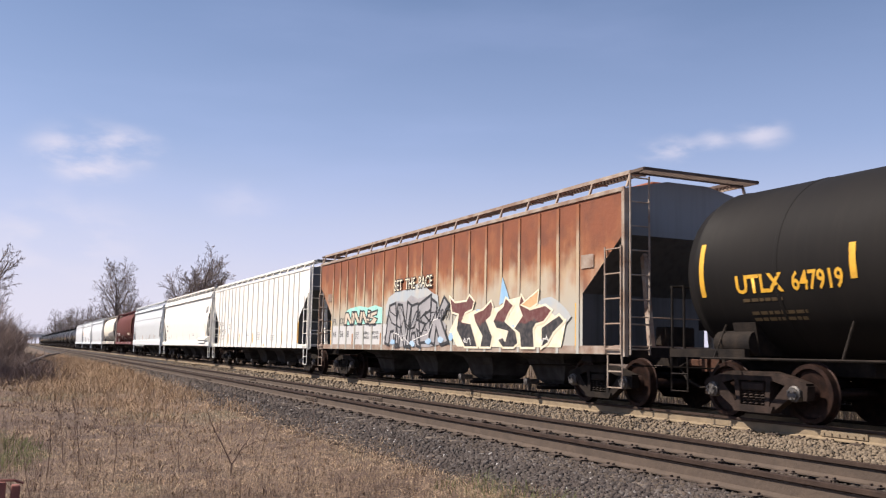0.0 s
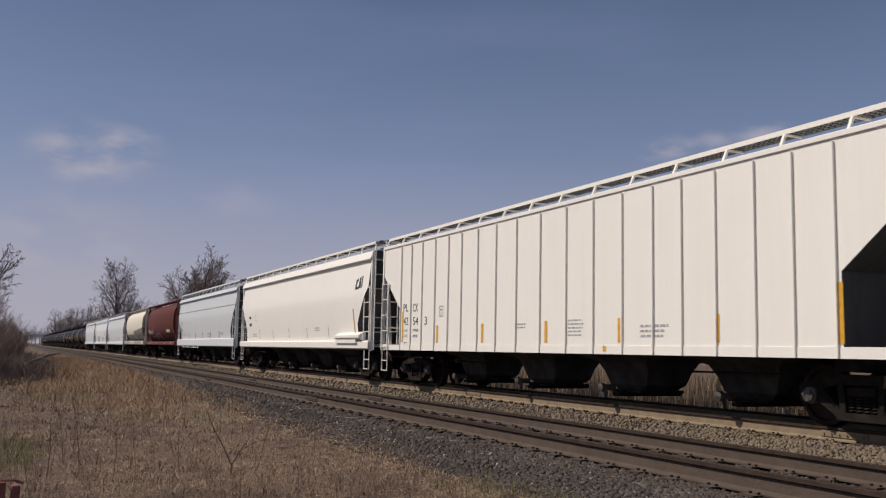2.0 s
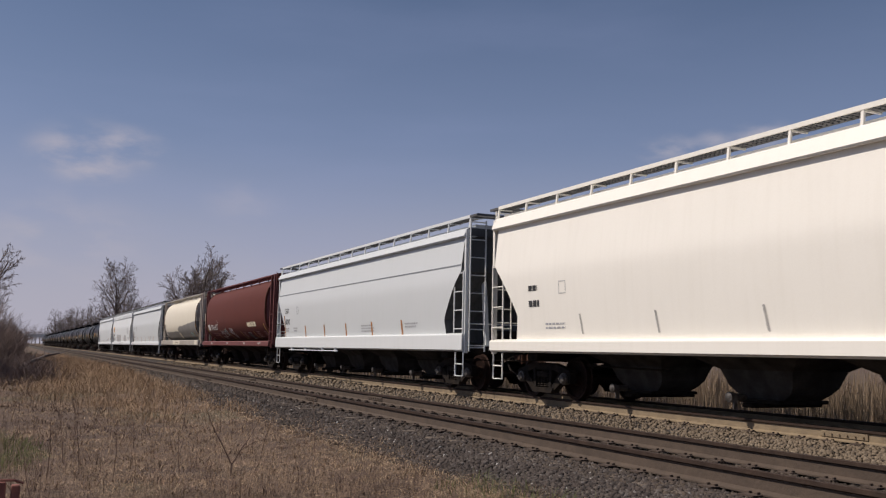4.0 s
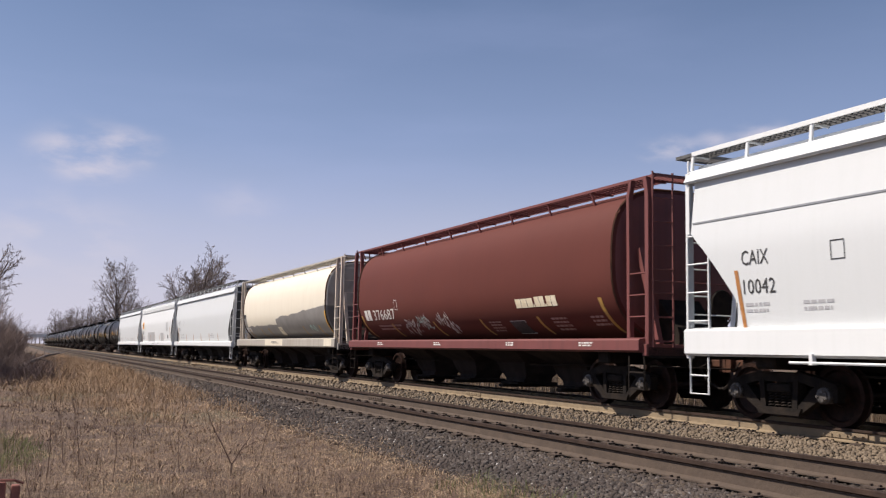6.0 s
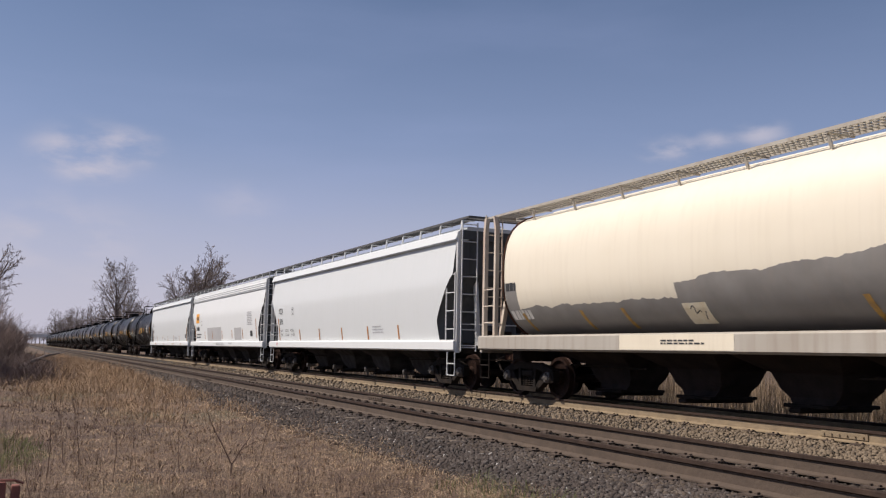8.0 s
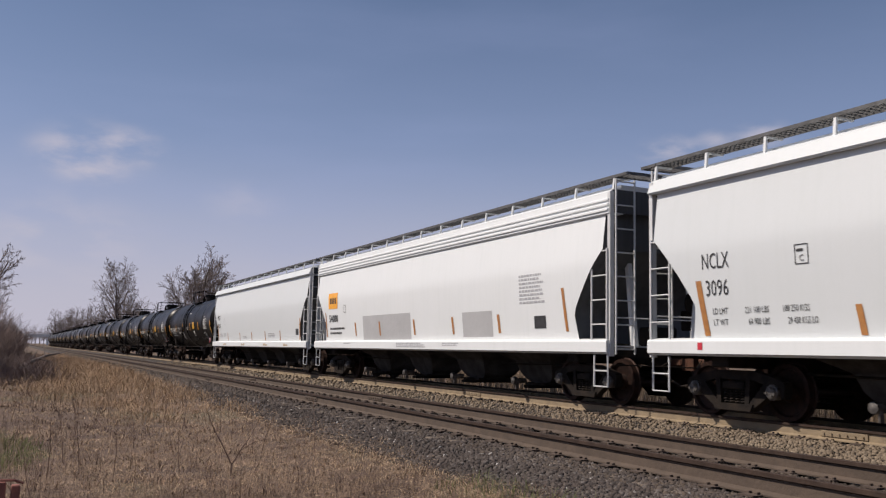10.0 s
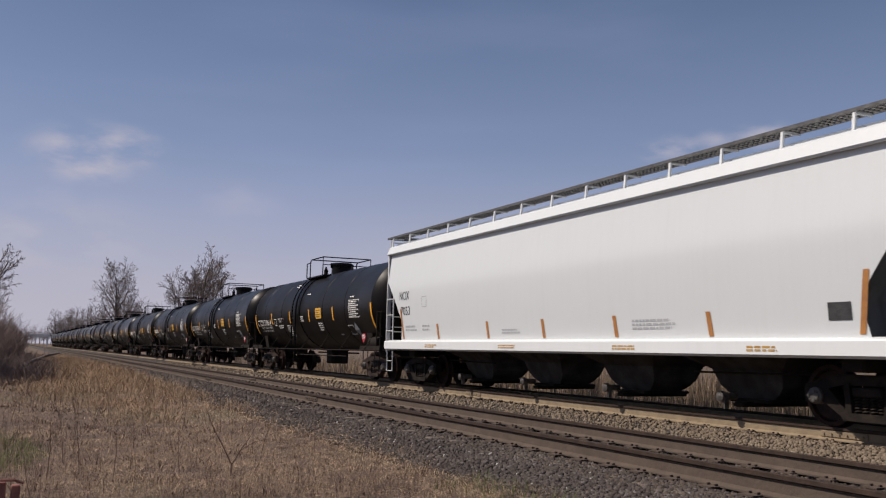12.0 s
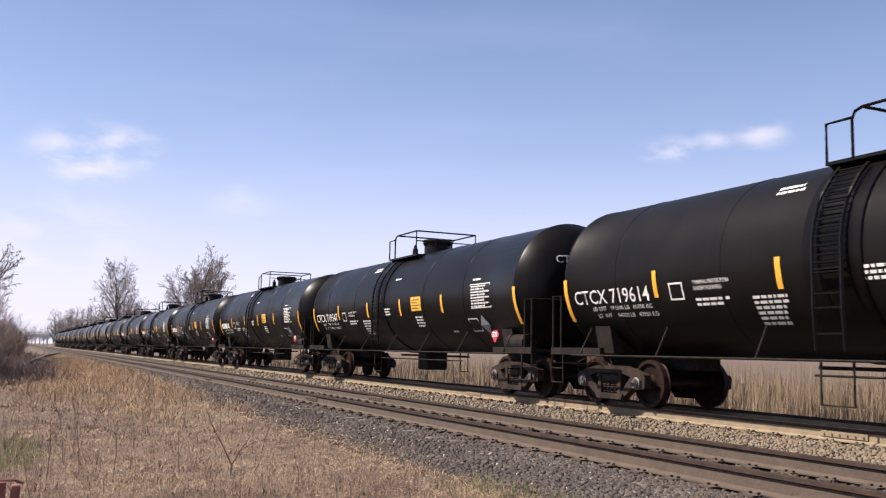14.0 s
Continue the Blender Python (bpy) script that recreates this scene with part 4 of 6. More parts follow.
def round_end():
    """Chalky end sheet, painted over in dark grey across the middle, rust at the rim."""
    m, nt, b = node_material("patched_end_sheet", 0.7)
    v = coords(nt)
    f = added(nt, height_band(nt, v, 2.55, 2.62), 0.0)
    c = mixed(nt, f, (0.11, 0.105, 0.10), (0.36, 0.33, 0.28))
    c = mixed(nt, times(nt, noise_fac(nt, v, 1.8, 0.45, 0.65), 0.55), c, (0.16, 0.12, 0.09))
    nt.links.new(c, b.inputs["Base Color"])
    return m


M["creamend"] = round_end()

# ---- ground ----
M["ballast_dark"] = plain("ballast_bed", (0.080, 0.064, 0.052), (0.042, 0.034, 0.029), 9, 0.95, 0, 1.0, 0.03)


def soil():
    m, nt, b = node_material("dry_soil", 0.95)
    v = coords(nt)
    c = mixed(nt, noise_fac(nt, v, 0.5, 0.35, 0.7), (0.125, 0.083, 0.058), (0.075, 0.050, 0.038))
    c = mixed(nt, times(nt, noise_fac(nt, v, 0.28, 0.55, 0.68), 0.8), c, (0.09, 0.10, 0.045))
    c = mixed(nt, times(nt, noise_fac(nt, v, 14, 0.4, 0.7), 0.5), c, (0.18, 0.12, 0.078))
    nt.links.new(c, b.inputs["Base Color"])
    relief(nt, b, noise_fac(nt, v, 18, 0.3, 0.7), 0.8, 0.04)
    return m


M["soil"] = soil()


def ground_z(x, y):
    """Height of the ground: a shallow dip beside the line, a low bank away from it."""
    pts = ((-400, 2.0), (-60, 1.4), (-14, 0.35), (-6, -0.25), (0, -0.50), (3.4, -0.48), (4.3, -0.36), (5.0, -0.42), (14.5, -0.6), (16, -0.62), (20, -0.35), (60, 0.0), (400, 1.0))
    z = pts[-1][1]
    for (xa, za), (xb, zb) in zip(pts, pts[1:]):
        if x <= xb:
            f = max(0.0, (x - xa) / (xb - xa))
            z = za + (zb - za) * f
            break
    if x < 4 or x > 17:
        z += 0.10 * noise.noise((x * 0.25, y * 0.25, 0.0)) * min(1.0, (4 - x if x < 4 else x - 17) / 3)
    return z


def build_ground():
    xs = [-2500, -900, -400, -200, -120, -60, -40, -30] + [-24 + 1.0 * i for i in range(24)] + [0.5 * i for i in range(0, 50)] + [25, 28, 32, 40, 60, 120, 300, 900, 2500]
    ys = [-2500, -600, -200, -80, -40, -20] + [-10 + 1.0 * i for i in range(90)] + [82, 86, 92, 100, 120, 150, 200, 300, 500, 900, 1600, 3000]
    bm = bmesh.new()
    g = [[bm.verts.new((x, y, ground_z(x, y))) for x in xs] for y in ys]
    for a, b in zip(g, g[1:]):
        for i in range(len(xs) - 1):
            bm.faces.new((a[i], a[i + 1], b[i + 1], b[i]))
    ob = link_mesh("ground", bm, M["soil"], smooth=True)
    tagged(ob, "dry brown soil under dead grass beside the railway", "ground", kind="structure")


build_ground()
BED = [(4.0, -0.46), (4.5, -0.36), (5.2, -0.28), (6.0, -0.235), (7.5, -0.235), (8.6, -0.28), (9.4, -0.30), (10.2, -0.26), (11.0, -0.225), (12.6, -0.225), (13.6, -0.26), (14.6, -0.60)]


def bed_z(x):
    for (xa, za), (xb, zb) in zip(BED, BED[1:]):
        if x <= xb:
            return za + (zb - za) * max(0.0, (x - xa) / (xb - xa))
    return BED[-1][1]


def build_ballast():
    ys = [-60, -20] + [-6 + 0.5 * i for i in range(130)] + [62, 66, 72, 80, 95, 120, 160, 220, 320, 500, 900]
    bm = bmesh.new()
    g = [[bm.verts.new((x, y, z + 0.02 * noise.noise((x * 2.1, y * 1.7, 3.0)))) for x, z in BED] for y in ys]
    for a, b in zip(g, g[1:]):
        for i in range(len(BED) - 1):
            bm.faces.new((a[i], a[i + 1], b[i + 1], b[i]))
    ob = link_mesh("ballast_bed", bm, M["ballast_dark"], smooth=True)
    tagged(ob, "grey and tan crushed stone ballast bed", "ballast", kind="structure")


build_ballast()
M["stone_grey"] = island_colours("grey_stones", [(0.028, 0.022, 0.019), (0.052, 0.039, 0.034), (0.068, 0.051, 0.043), (0.040, 0.029, 0.025), (0.100, 0.080, 0.067), (0.055, 0.042, 0.036), (0.150, 0.132, 0.120)], 0.9)
M["stone_pale"] = island_colours("pale_stones", [(0.26, 0.25, 0.24), (0.40, 0.38, 0.36), (0.32, 0.30, 0.27), (0.50, 0.49, 0.48)], 0.7)
M["stone_tan"] = island_colours("tan_stones", [(0.200, 0.150, 0.100), (0.148, 0.110, 0.074), (0.235, 0.182, 0.125), (0.100, 0.075, 0.053), (0.186, 0.142, 0.097), (0.270, 0.218, 0.158)], 0.9)
M["stone_brown"] = island_colours("brown_stones", [(0.062, 0.046, 0.034), (0.085, 0.062, 0.045), (0.044, 0.033, 0.025), (0.100, 0.077, 0.058)], 0.9)
rng = np.random.default_rng(7)


def raw_mesh(name, verts, faces_flat, per_face, mat, label, category):
    """A joined mesh from arrays, all faces with the same number of corners."""
    me = bpy.data.meshes.new(name)
    nf = len(faces_flat) // per_face
    me.vertices.add(len(verts))
    me.vertices.foreach_set("co", np.asarray(verts, np.float32).ravel())
    me.loops.add(len(faces_flat))
    me.loops.foreach_set("vertex_index", np.asarray(faces_flat, np.int32))
    me.polygons.add(nf)
    me.polygons.foreach_set("loop_start", np.arange(0, nf * per_face, per_face, dtype=np.int32))
    me.update(calc_edges=True)
    me.materials.append(mat)
    return tagged(new(name, me), label, category, kind="stuff")


def depth_samples(n, y0, y1):
    """Distances along the line, denser close by."""
    u = rng.random(n)
    return 1.0 / (1.0 / y0 + u * (1.0 / y1 - 1.0 / y0))


def build_stones(name, n, x0, x1, y0, y1, size, mat, label):
    x = x0 + (x1 - x0) * rng.random(n)
    y = depth_samples(n, y0, y1)
    z = np.interp(x, [p[0] for p in BED], [p[1] for p in BED])
    s = size * (0.5 + 1.1 * rng.random(n) ** 2) * np.clip(y / 18, 1.0, 2.0)
    base = np.array([(1, 0, 0), (-1, 0, 0), (0, 1, 0), (0, -1, 0), (0, 0, 1), (0, 0, -1)], float)
    v = base[None] * (0.65 + 0.6 * rng.random((n, 6, 1))) + 0.35 * (rng.random((n, 6, 3)) - 0.5)
    q = rng.normal(size=(n, 4))
    q /= np.linalg.norm(q, axis=1, keepdims=True)
    w, a, b, c = q.T
    R = np.stack([np.stack([1 - 2 * (b * b + c * c), 2 * (a * b - c * w), 2 * (a * c + b * w)], 1), np.stack([2 * (a * b + c * w), 1 - 2 * (a * a + c * c), 2 * (b * c - a * w)], 1), np.stack([2 * (a * c - b * w), 2 * (b * c + a * w), 1 - 2 * (a * a + b * b)], 1)], 1)
    v = np.einsum("nij,nkj->nki", R, v) * s[:, None, None]
    v += np.stack([x, y, z + 0.25 * s], 1)[:, None]
    f = np.array([(0, 2, 4), (2, 1, 4), (1, 3, 4), (3, 0, 4), (2, 0, 5), (1, 2, 5), (3, 1, 5), (0, 3, 5)])
    faces = (f[None] + 6 * np.arange(n)[:, None, None]).ravel()
    raw_mesh(name, v.reshape(-1, 3), faces, 3, mat, label, "ballast stones")


build_stones("ballast_stones", 36000, 4.25, 5.9, 5.5, 70, 0.026, M["stone_grey"], "dark grey crushed stone along the track shoulder")
build_stones("pale_stones", 380, 4.6, 5.6, 5.5, 40, 0.021, M["stone_pale"], "pale chips scattered over the dark ballast shoulder")
build_stones("ballast_stones", 5000, 5.35, 5.95, 5.5, 60, 0.027, M["stone_brown"], "brown dusty crushed stone beside the rail")
build_stones("ballast_stones", 9000, 6.2, 7.35, 5.0, 60, 0.028, M["stone_brown"], "brown dusty crushed stone between the rails")
build_stones("ballast_stones", 32000, 7.7, 10.95, 4.0, 70, 0.030, M["stone_tan"], "tan crushed stone between the two tracks")
build_stones("ballast_stones", 8000, 11.15, 13.9, 4.0, 60, 0.034, M["stone_tan"], "tan crushed stone under the train")

RAIL_Y0, RAIL_Y1 = -60.0, 900.0


def build_track(cx, web, label, seed):
    track = thing("railway_track", label, "railway track")
    track["kind"] = "structure"
    for s in (-1, 1):
        x = cx + s * 0.7525
        bm = bmesh.new()
        prism(bm, [(x - 0.036, -0.004), (x - 0.026, 0.0), (x + 0.026, 0.0), (x + 0.036, -0.004), (x + 0.038, -0.040), (x + 0.012, -0.052), (x - 0.012, -0.052), (x - 0.038, -0.040)], "y", RAIL_Y0, RAIL_Y1)
        rail = part("rail", bm, M["railhead"], track, "dark worn rail head")
        bm = bmesh.new()
        prism(bm, [(x - 0.010, -0.053), (x + 0.010, -0.053), (x + 0.012, -0.16), (x + 0.075, -0.185), (x + 0.075, -0.20), (x - 0.075, -0.20), (x - 0.075, -0.185), (x - 0.012, -0.16)], "y", RAIL_Y0, RAIL_Y1)
        part("rail_web", bm, web, rail, "dusty brown rail web and foot")
        bm = bmesh.new()
        box(bm, x - 0.032, x - 0.011, -0.42, 0.42, -0.150, -0.062, 0.004)
        for k in range(6):
            lathe(bm, [(x - 0.055, 0.014), (x - 0.03, 0.016)], (0, -0.35 + 0.14 * k, -0.106), "x", 6)
        repeat(part("joint_bar", bm, web, rail, "bolted joint bar"), [(0, y, 0) for y in ((19.6, 31.5) if cx < 9 else (9.7, 21.6, 33.5))])
    rnd = random.Random(seed)
    bm = bmesh.new()
    box(bm, cx - 1.30, cx + 1.30, -0.115, 0.115, -0.36, -0.218, 0.012)
    tie = part("sleeper", bm, M["tie"], track, "weathered timber sleeper half buried in ballast")
    repeat(tie, [(rnd.uniform(-0.06, 0.06), -6 + 0.53 * k, rnd.uniform(-0.03, -0.012)) for k in range(130)])
    bm = bmesh.new()
    for s in (-1, 1):
        for d in (-1, 1):
            xx = cx + s * 0.7525 + d * 0.125
            box(bm, xx - 0.06, xx + 0.06, -0.09, 0.09, -0.207, -0.192)
            for e in (-1, 1):
                box(bm, xx - d * 0.035 - 0.018, xx - d * 0.035 + 0.018, e * 0.05 - 0.009, e * 0.05 + 0.009, -0.195, -0.172)
    plate = part("tie_plate", bm, M["tieplate"], track, "rusty tie plates with spikes")
    repeat(plate, [(0, -6 + 0.53 * k, 0) for k in range(130)])
    return track


track_near = build_track(TRACK_NEAR, M["railweb"], "near railway track with dark rails on half-buried sleepers", 3)
track_far = build_track(TRACK_FAR, M["railweb2"], "railway track under the train with dusty tan rails", 5)


# ---- dead grass and weeds ----
def grass_colours(name, cols, shade, light):
    """Blade to blade colour, with patches of three sizes: darker mats and bleached straw."""
    m = island_colours(name, cols, 0.9)
    nt = m.node_tree
    b = nt.nodes["Principled BSDF"]
    c = b.inputs["Base Color"].links[0].from_socket
    v = coords(nt)
    c = mixed(nt, times(nt, noise_fac(nt, v, 1.7, 0.45, 0.68), 0.65), c, shade)
    c = mixed(nt, times(nt, noise_fac(nt, v, 6.0, 0.50, 0.68, 3.0), 0.60), c, shade)
    c = mixed(nt, times(nt, noise_fac(nt, coords(nt, (1, 1, 0.5)), 4.1, 0.54, 0.70, 3.0), 0.55), c, light)
    nt.links.new(c, b.inputs["Base Color"])
    return m


SHADE, BLEACH = (0.058, 0.036, 0.030), (0.40, 0.295, 0.20)
M["straw"] = grass_colours("dead_grass", [(0.148, 0.090, 0.062), (0.31, 0.205, 0.138), (0.078, 0.048, 0.036), (0.205, 0.130, 0.088), (0.45, 0.325, 0.225), (0.120, 0.076, 0.055), (0.285, 0.185, 0.122)], SHADE, BLEACH)
M["undergrowth"] = grass_colours("dark_matted_grass", [(0.115, 0.070, 0.047), (0.19, 0.122, 0.080), (0.070, 0.043, 0.031), (0.15, 0.095, 0.063), (0.24, 0.16, 0.105)], (0.050, 0.031, 0.025), (0.26, 0.185, 0.12))
M["palestraw"] = grass_colours("bleached_straw", [(0.39, 0.265, 0.16), (0.54, 0.40, 0.255), (0.27, 0.175, 0.105), (0.47, 0.33, 0.20), (0.64, 0.49, 0.33)], (0.16, 0.105, 0.068), (0.52, 0.395, 0.26))
M["tallstraw"] = grass_colours("tall_tan_grass", [(0.40, 0.26, 0.145), (0.31, 0.20, 0.115), (0.46, 0.32, 0.195), (0.24, 0.15, 0.09)], (0.14, 0.09, 0.062), (0.48, 0.345, 0.20))
M["weed"] = island_colours("brown_weed_stalks", [(0.115, 0.071, 0.053), (0.165, 0.107, 0.078), (0.085, 0.053, 0.044), (0.22, 0.15, 0.108)], 0.9)
M["greengrass"] = island_colours("young_grass", [(0.11, 0.14, 0.045), (0.16, 0.18, 0.06), (0.20, 0.19, 0.08)], 0.9)
M["reed"] = island_colours("pale_reeds", [(0.255, 0.183, 0.115), (0.323, 0.242, 0.157), (0.170, 0.119, 0.076), (0.230, 0.166, 0.106)], 0.9)


def ground_heights(x, y):
    return np.array([ground_z(a, b) if a < 4.0 or a > 14.7 else max(ground_z(a, b), bed_z(a)) for a, b in zip(x.tolist(), y.tolist())])


def build_blades(name, x, y, h, width, lean, mat, label, category="dead grass", heading=None):
    """Bent blades of two pieces each, standing at x, y."""
    n = len(x)
    z = ground_heights(x, y) - 0.02
    a = 2 * math.pi * rng.random(n) if heading is None else heading
    d = np.stack([np.cos(a), np.sin(a), 0 * a], 1)
    side = np.stack([-np.sin(a + rng.normal(0, 0.5, n)), np.cos(a), 0 * a], 1) * (width * np.clip(y / 20, 0.6, 2.6))[:, None]
    p = np.stack([x, y, z], 1)
    k = (np.abs(rng.normal(0, lean, n)))[:, None]
    up = np.array([0, 0, 1.0])
    mid = p + up * (h * 0.55)[:, None] + d * k * (h * 0.30)[:, None]
    tip = p + up * (h * (1.0 - 0.35 * np.clip(k[:, 0], 0, 1.4)))[:, None] + d * k * (h * 0.95)[:, None]
    v = np.stack([p - side, p + side, mid + side * 0.7, mid - side * 0.7, tip + side * 0.15, tip - side * 0.15], 1)
    f = np.array([(0, 1, 2, 3), (3, 2, 4, 5)])
    faces = (f[None] + 6 * np.arange(n)[:, None, None]).ravel()
    return raw_mesh(name, v.reshape(-1, 3), faces, 4, mat, label, category)


def edge_limit(y):
    """Where the grass gives way to stones."""
    return 4.72 + 0.25 * np.clip((y - 9) / 12, 0, 1.4) + 0.16 * np.sin(y * 0.55) + 0.12 * np.sin(y * 1.7 + 1.0) + 0.05 * np.sin(y * 5.1)


def tussocks(n, each, x0, x1, y0, y1, radius):
    """Blades in bunches: their feet, and the way they fall, outwards and a little with the wind."""
    cx, cy = scatter(n, x0, x1, y0, y1)
    m = len(cx)
    r = np.repeat(radius * (0.6 + 0.9 * rng.random(m)), each)
    a = 2 * math.pi * rng.random(m * each)
    q = np.sqrt(rng.random(m * each)) * r
    x, y = np.repeat(cx, each) + q * np.cos(a), np.repeat(cy, each) + q * np.sin(a)
    fall = np.arctan2(np.sin(a) - 0.15, np.cos(a) + 0.5) + rng.normal(0, 0.5, m * each)
    return x, y, fall, np.repeat(rng.random(m), each)


def patchy(x, y, s, seed):
    return np.array([noise.noise((a * s, b * s, seed)) for a, b in zip(x.tolist(), y.tolist())])


def scatter(n, x0, x1, y0, y1):
    y = depth_samples(n, y0, y1)
    x = x0 + (x1 - x0) * rng.random(n)
    keep = (x < edge_limit(y)) & (x > -0.42 * y - 0.5)
    return x[keep], y[keep]


def build_vegetation():
    # short undergrowth
    x, y = scatter(60000, -9.0, 5.3, 6.0, 75.0)
    build_blades("dead_grass", x, y, 0.03 + 0.09 * rng.random(len(x)), 0.0040, 2.6, M["undergrowth"], "matted dead brown and straw-coloured grass")
    # bunches that fall over
    x, y, fall, size = tussocks(6500, 13, -9.0, 5.2, 6.0, 60.0, 0.10)
    h = (0.07 + 0.14 * size ** 2) * (0.6 + 0.6 * rng.random(len(x))) * np.where(x > 3.8, 0.7, 1.0)
    build_blades("grass_tussocks", x, y, h, 0.0050, 2.4, M["straw"], "bent bunches of dead grass", heading=fall)
    # flattened straw, in drifts
    x, y = scatter(90000, -6.0, 5.2, 6.0, 60.0)
    keep = patchy(x, y, 1.3, 4.0) + 0.5 * patchy(x, y, 4.0, 6.0) + 0.13 * np.clip(x - 0.6, -3, 2.5) > rng.normal(-0.10, 0.18, len(x))
    x, y = x[keep], y[keep]
    build_blades("flattened_straw", x, y, 0.03 + 0.075 * rng.random(len(x)), 0.0075, 3.4, M["palestraw"], "flattened bleached straw lying on the ground")
    # tall tan grass, thicker with distance, along the edge of the stones
    x, y = scatter(60000, -0.5, 4.7, 17.0, 110.0)
    keep = np.clip((y - 15) / 45, 0, 1) ** 0.8 * np.clip((x + 0.2 + 0.02 * y) / 2.2, 0.05, 1) + 0.35 * patchy(x, y, 0.6, 5.0) > 0.12 + 0.75 * rng.random(len(x))
    x, y = x[keep], y[keep]
    build_blades("tall_grass", x, y, (0.18 + 0.50 * rng.random(len(x))) * np.clip(y / 40, 0.6, 1), 0.0036, 1.5, M["tallstraw"], "tall tan dry grass along the line")
    # brown weed stalks, a thicket of them away from the line
    x, y = scatter(30000, -8.0, 4.6, 8.0, 75.0)
    keep = patchy(x, y, 0.5, 9.0) + 0.30 * np.clip((2.2 - x) / 2.0, -1.2, 1) > 0.16 + 0.6 * rng.random(len(x)) ** 2
    x, y = x[keep], y[keep]
    build_blades("weed_stalks", x, y, 0.12 + 0.40 * rng.random(len(x)) ** 2.4 + 0.15 * (x < 0.5) * rng.random(len(x)), 0.0024, 1.5, M["weed"], "dry brown upright weed stalks", "weeds")
    # a little new grass
    x, y = scatter(32000, -1.5, 4.6, 6.5, 16.0)
    keep = (((x + 0.3) / 0.9) ** 2 + ((y - 13.6) / 2.6) ** 2 < 1.0 - 0.5 * rng.random(len(x))) | ((x > 3.9) & (y < 8.6) & (rng.random(len(x)) < 0.30))
    x, y = x[keep], y[keep]
    build_blades("young_grass", x, y, 0.10 + 0.14 * rng.random(len(x)), 0.004, 0.6, M["greengrass"], "short fresh green grass", "grass")
    # pale reeds and grass past the train
    n = 42000
    y = depth_samples(n, 4.0, 110.0)
    x = 15.4 + 9.0 * rng.random(n) ** 1.3
    build_blades("reed_bed", x, y, 0.55 + 0.75 * rng.random(n), 0.0065, 0.3, M["reed"], "pale dry reeds and tall grass beyond the tracks", "reeds")


build_vegetation()


def build_twig():
    """The bare forked sapling that stands out of the grass."""
    sap = thing("sapling", "thin bare forked brown sapling in the grass", "sapling")
    base = Vector((2.32, 10.6, -0.52))
    bm = bmesh.new()
    tube(bm, [base, base + Vector((0.0, 0, 0.18)), base + Vector((-0.10, 0.02, 0.38)), base + Vector((-0.22, 0.05, 0.60)), base + Vector((-0.29, 0.05, 0.78))], 0.010, 5, 0.003)
    tube(bm, [base + Vector((0, 0, 0.16)), base + Vector((0.10, 0.0, 0.33)), base + Vector((0.22, 0.02, 0.50)), base + Vector((0.30, 0.0, 0.68))], 0.008, 5, 0.002)
    tube(bm, [base + Vector((0.10, 0, 0.33)), base + Vector((0.26, 0.0, 0.42)), base + Vector((0.36, 0.0, 0.44))], 0.005, 4, 0.002)
    part("stem", bm, M["weed"], sap)
    rnd = random.Random(4)
    for k in range(26):
        y = 9.0 + 11 * rnd.random()
        x = -0.16 * y + rnd.random() * (0.16 * y + 4.0)
        w = thing("weed", "single dry brown weed stalk with side twigs", "weed", "dry weed stalks")
        bm = bmesh.new()
        p = Vector((x, y, ground_z(x, y) - 0.03))
        h = rnd.uniform(0.4, 0.85)
        top = p + Vector((rnd.uniform(-0.12, 0.12), rnd.uniform(-0.1, 0.1), h))
        tube(bm, [p, p.lerp(top, 0.5) + Vector((rnd.uniform(-0.03, 0.03), 0, 0)), top], 0.006, 4, 0.0025)
        stalk = part("stalk", bm, M["weed"], w)
        for j in range(rnd.randint(2, 6)):
            q = p.lerp(top, rnd.uniform(0.45, 0.95))
            e = q + Vector((rnd.uniform(-0.14, 0.14), rnd.uniform(-0.1, 0.1), rnd.uniform(0.05, 0.16)))
            bm = bmesh.new()
            tube(bm, [q, e], 0.003, 3, 0.0015)
            part("twig", bm, M["weed"], stalk)
            if rnd.random() < 0.5:
                bm = bmesh.new()
                lathe(bm, [(-0.012, 0.003), (0.0, 0.012), (0.014, 0.003)], e, "z", 5)
                part("seed_head", bm, M["weed"], stalk)


build_twig()


M["postrust"] = plain("red_brown_rust", (0.30, 0.115, 0.085), (0.15, 0.06, 0.05), 9, 0.85)


def build_post():
    """Rusty channel stubs standing at the edge of the grass."""
    post = thing("rusty_post", "short rusty steel channel post with a bent cap", "post")
    bm = bmesh.new()
    x, y, z = -0.005, 6.0, 0.18
    for dx, w in ((-0.085, 0.045), (-0.012, 0.04), (0.06, 0.05)):
        box(bm, x + dx - w / 2, x + dx + w / 2, y - 0.03, y + 0.03, -0.55, z - 0.02 * abs(dx) / 0.05, 0.006)
    part("post_channel", bm, M["postrust"], post)
    bm = bmesh.new()
    tube(bm, [(x - 0.14, y - 0.02, z - 0.012), (x - 0.05, y - 0.03, z + 0.008), (x + 0.05, y - 0.03, z + 0.006), (x + 0.10, y - 0.02, z - 0.014)], 0.008, 6)
    part("post_cap", bm, M["postrust"], post)


build_post()

# ---- bare trees ----
M["bark"] = plain("grey_brown_bark", (0.17, 0.135, 0.115), (0.10, 0.08, 0.07), 4, 0.95)
M["twigs"] = plain("bare_twigs", (0.235, 0.190, 0.170), (0.165, 0.132, 0.118), 2, 0.95)


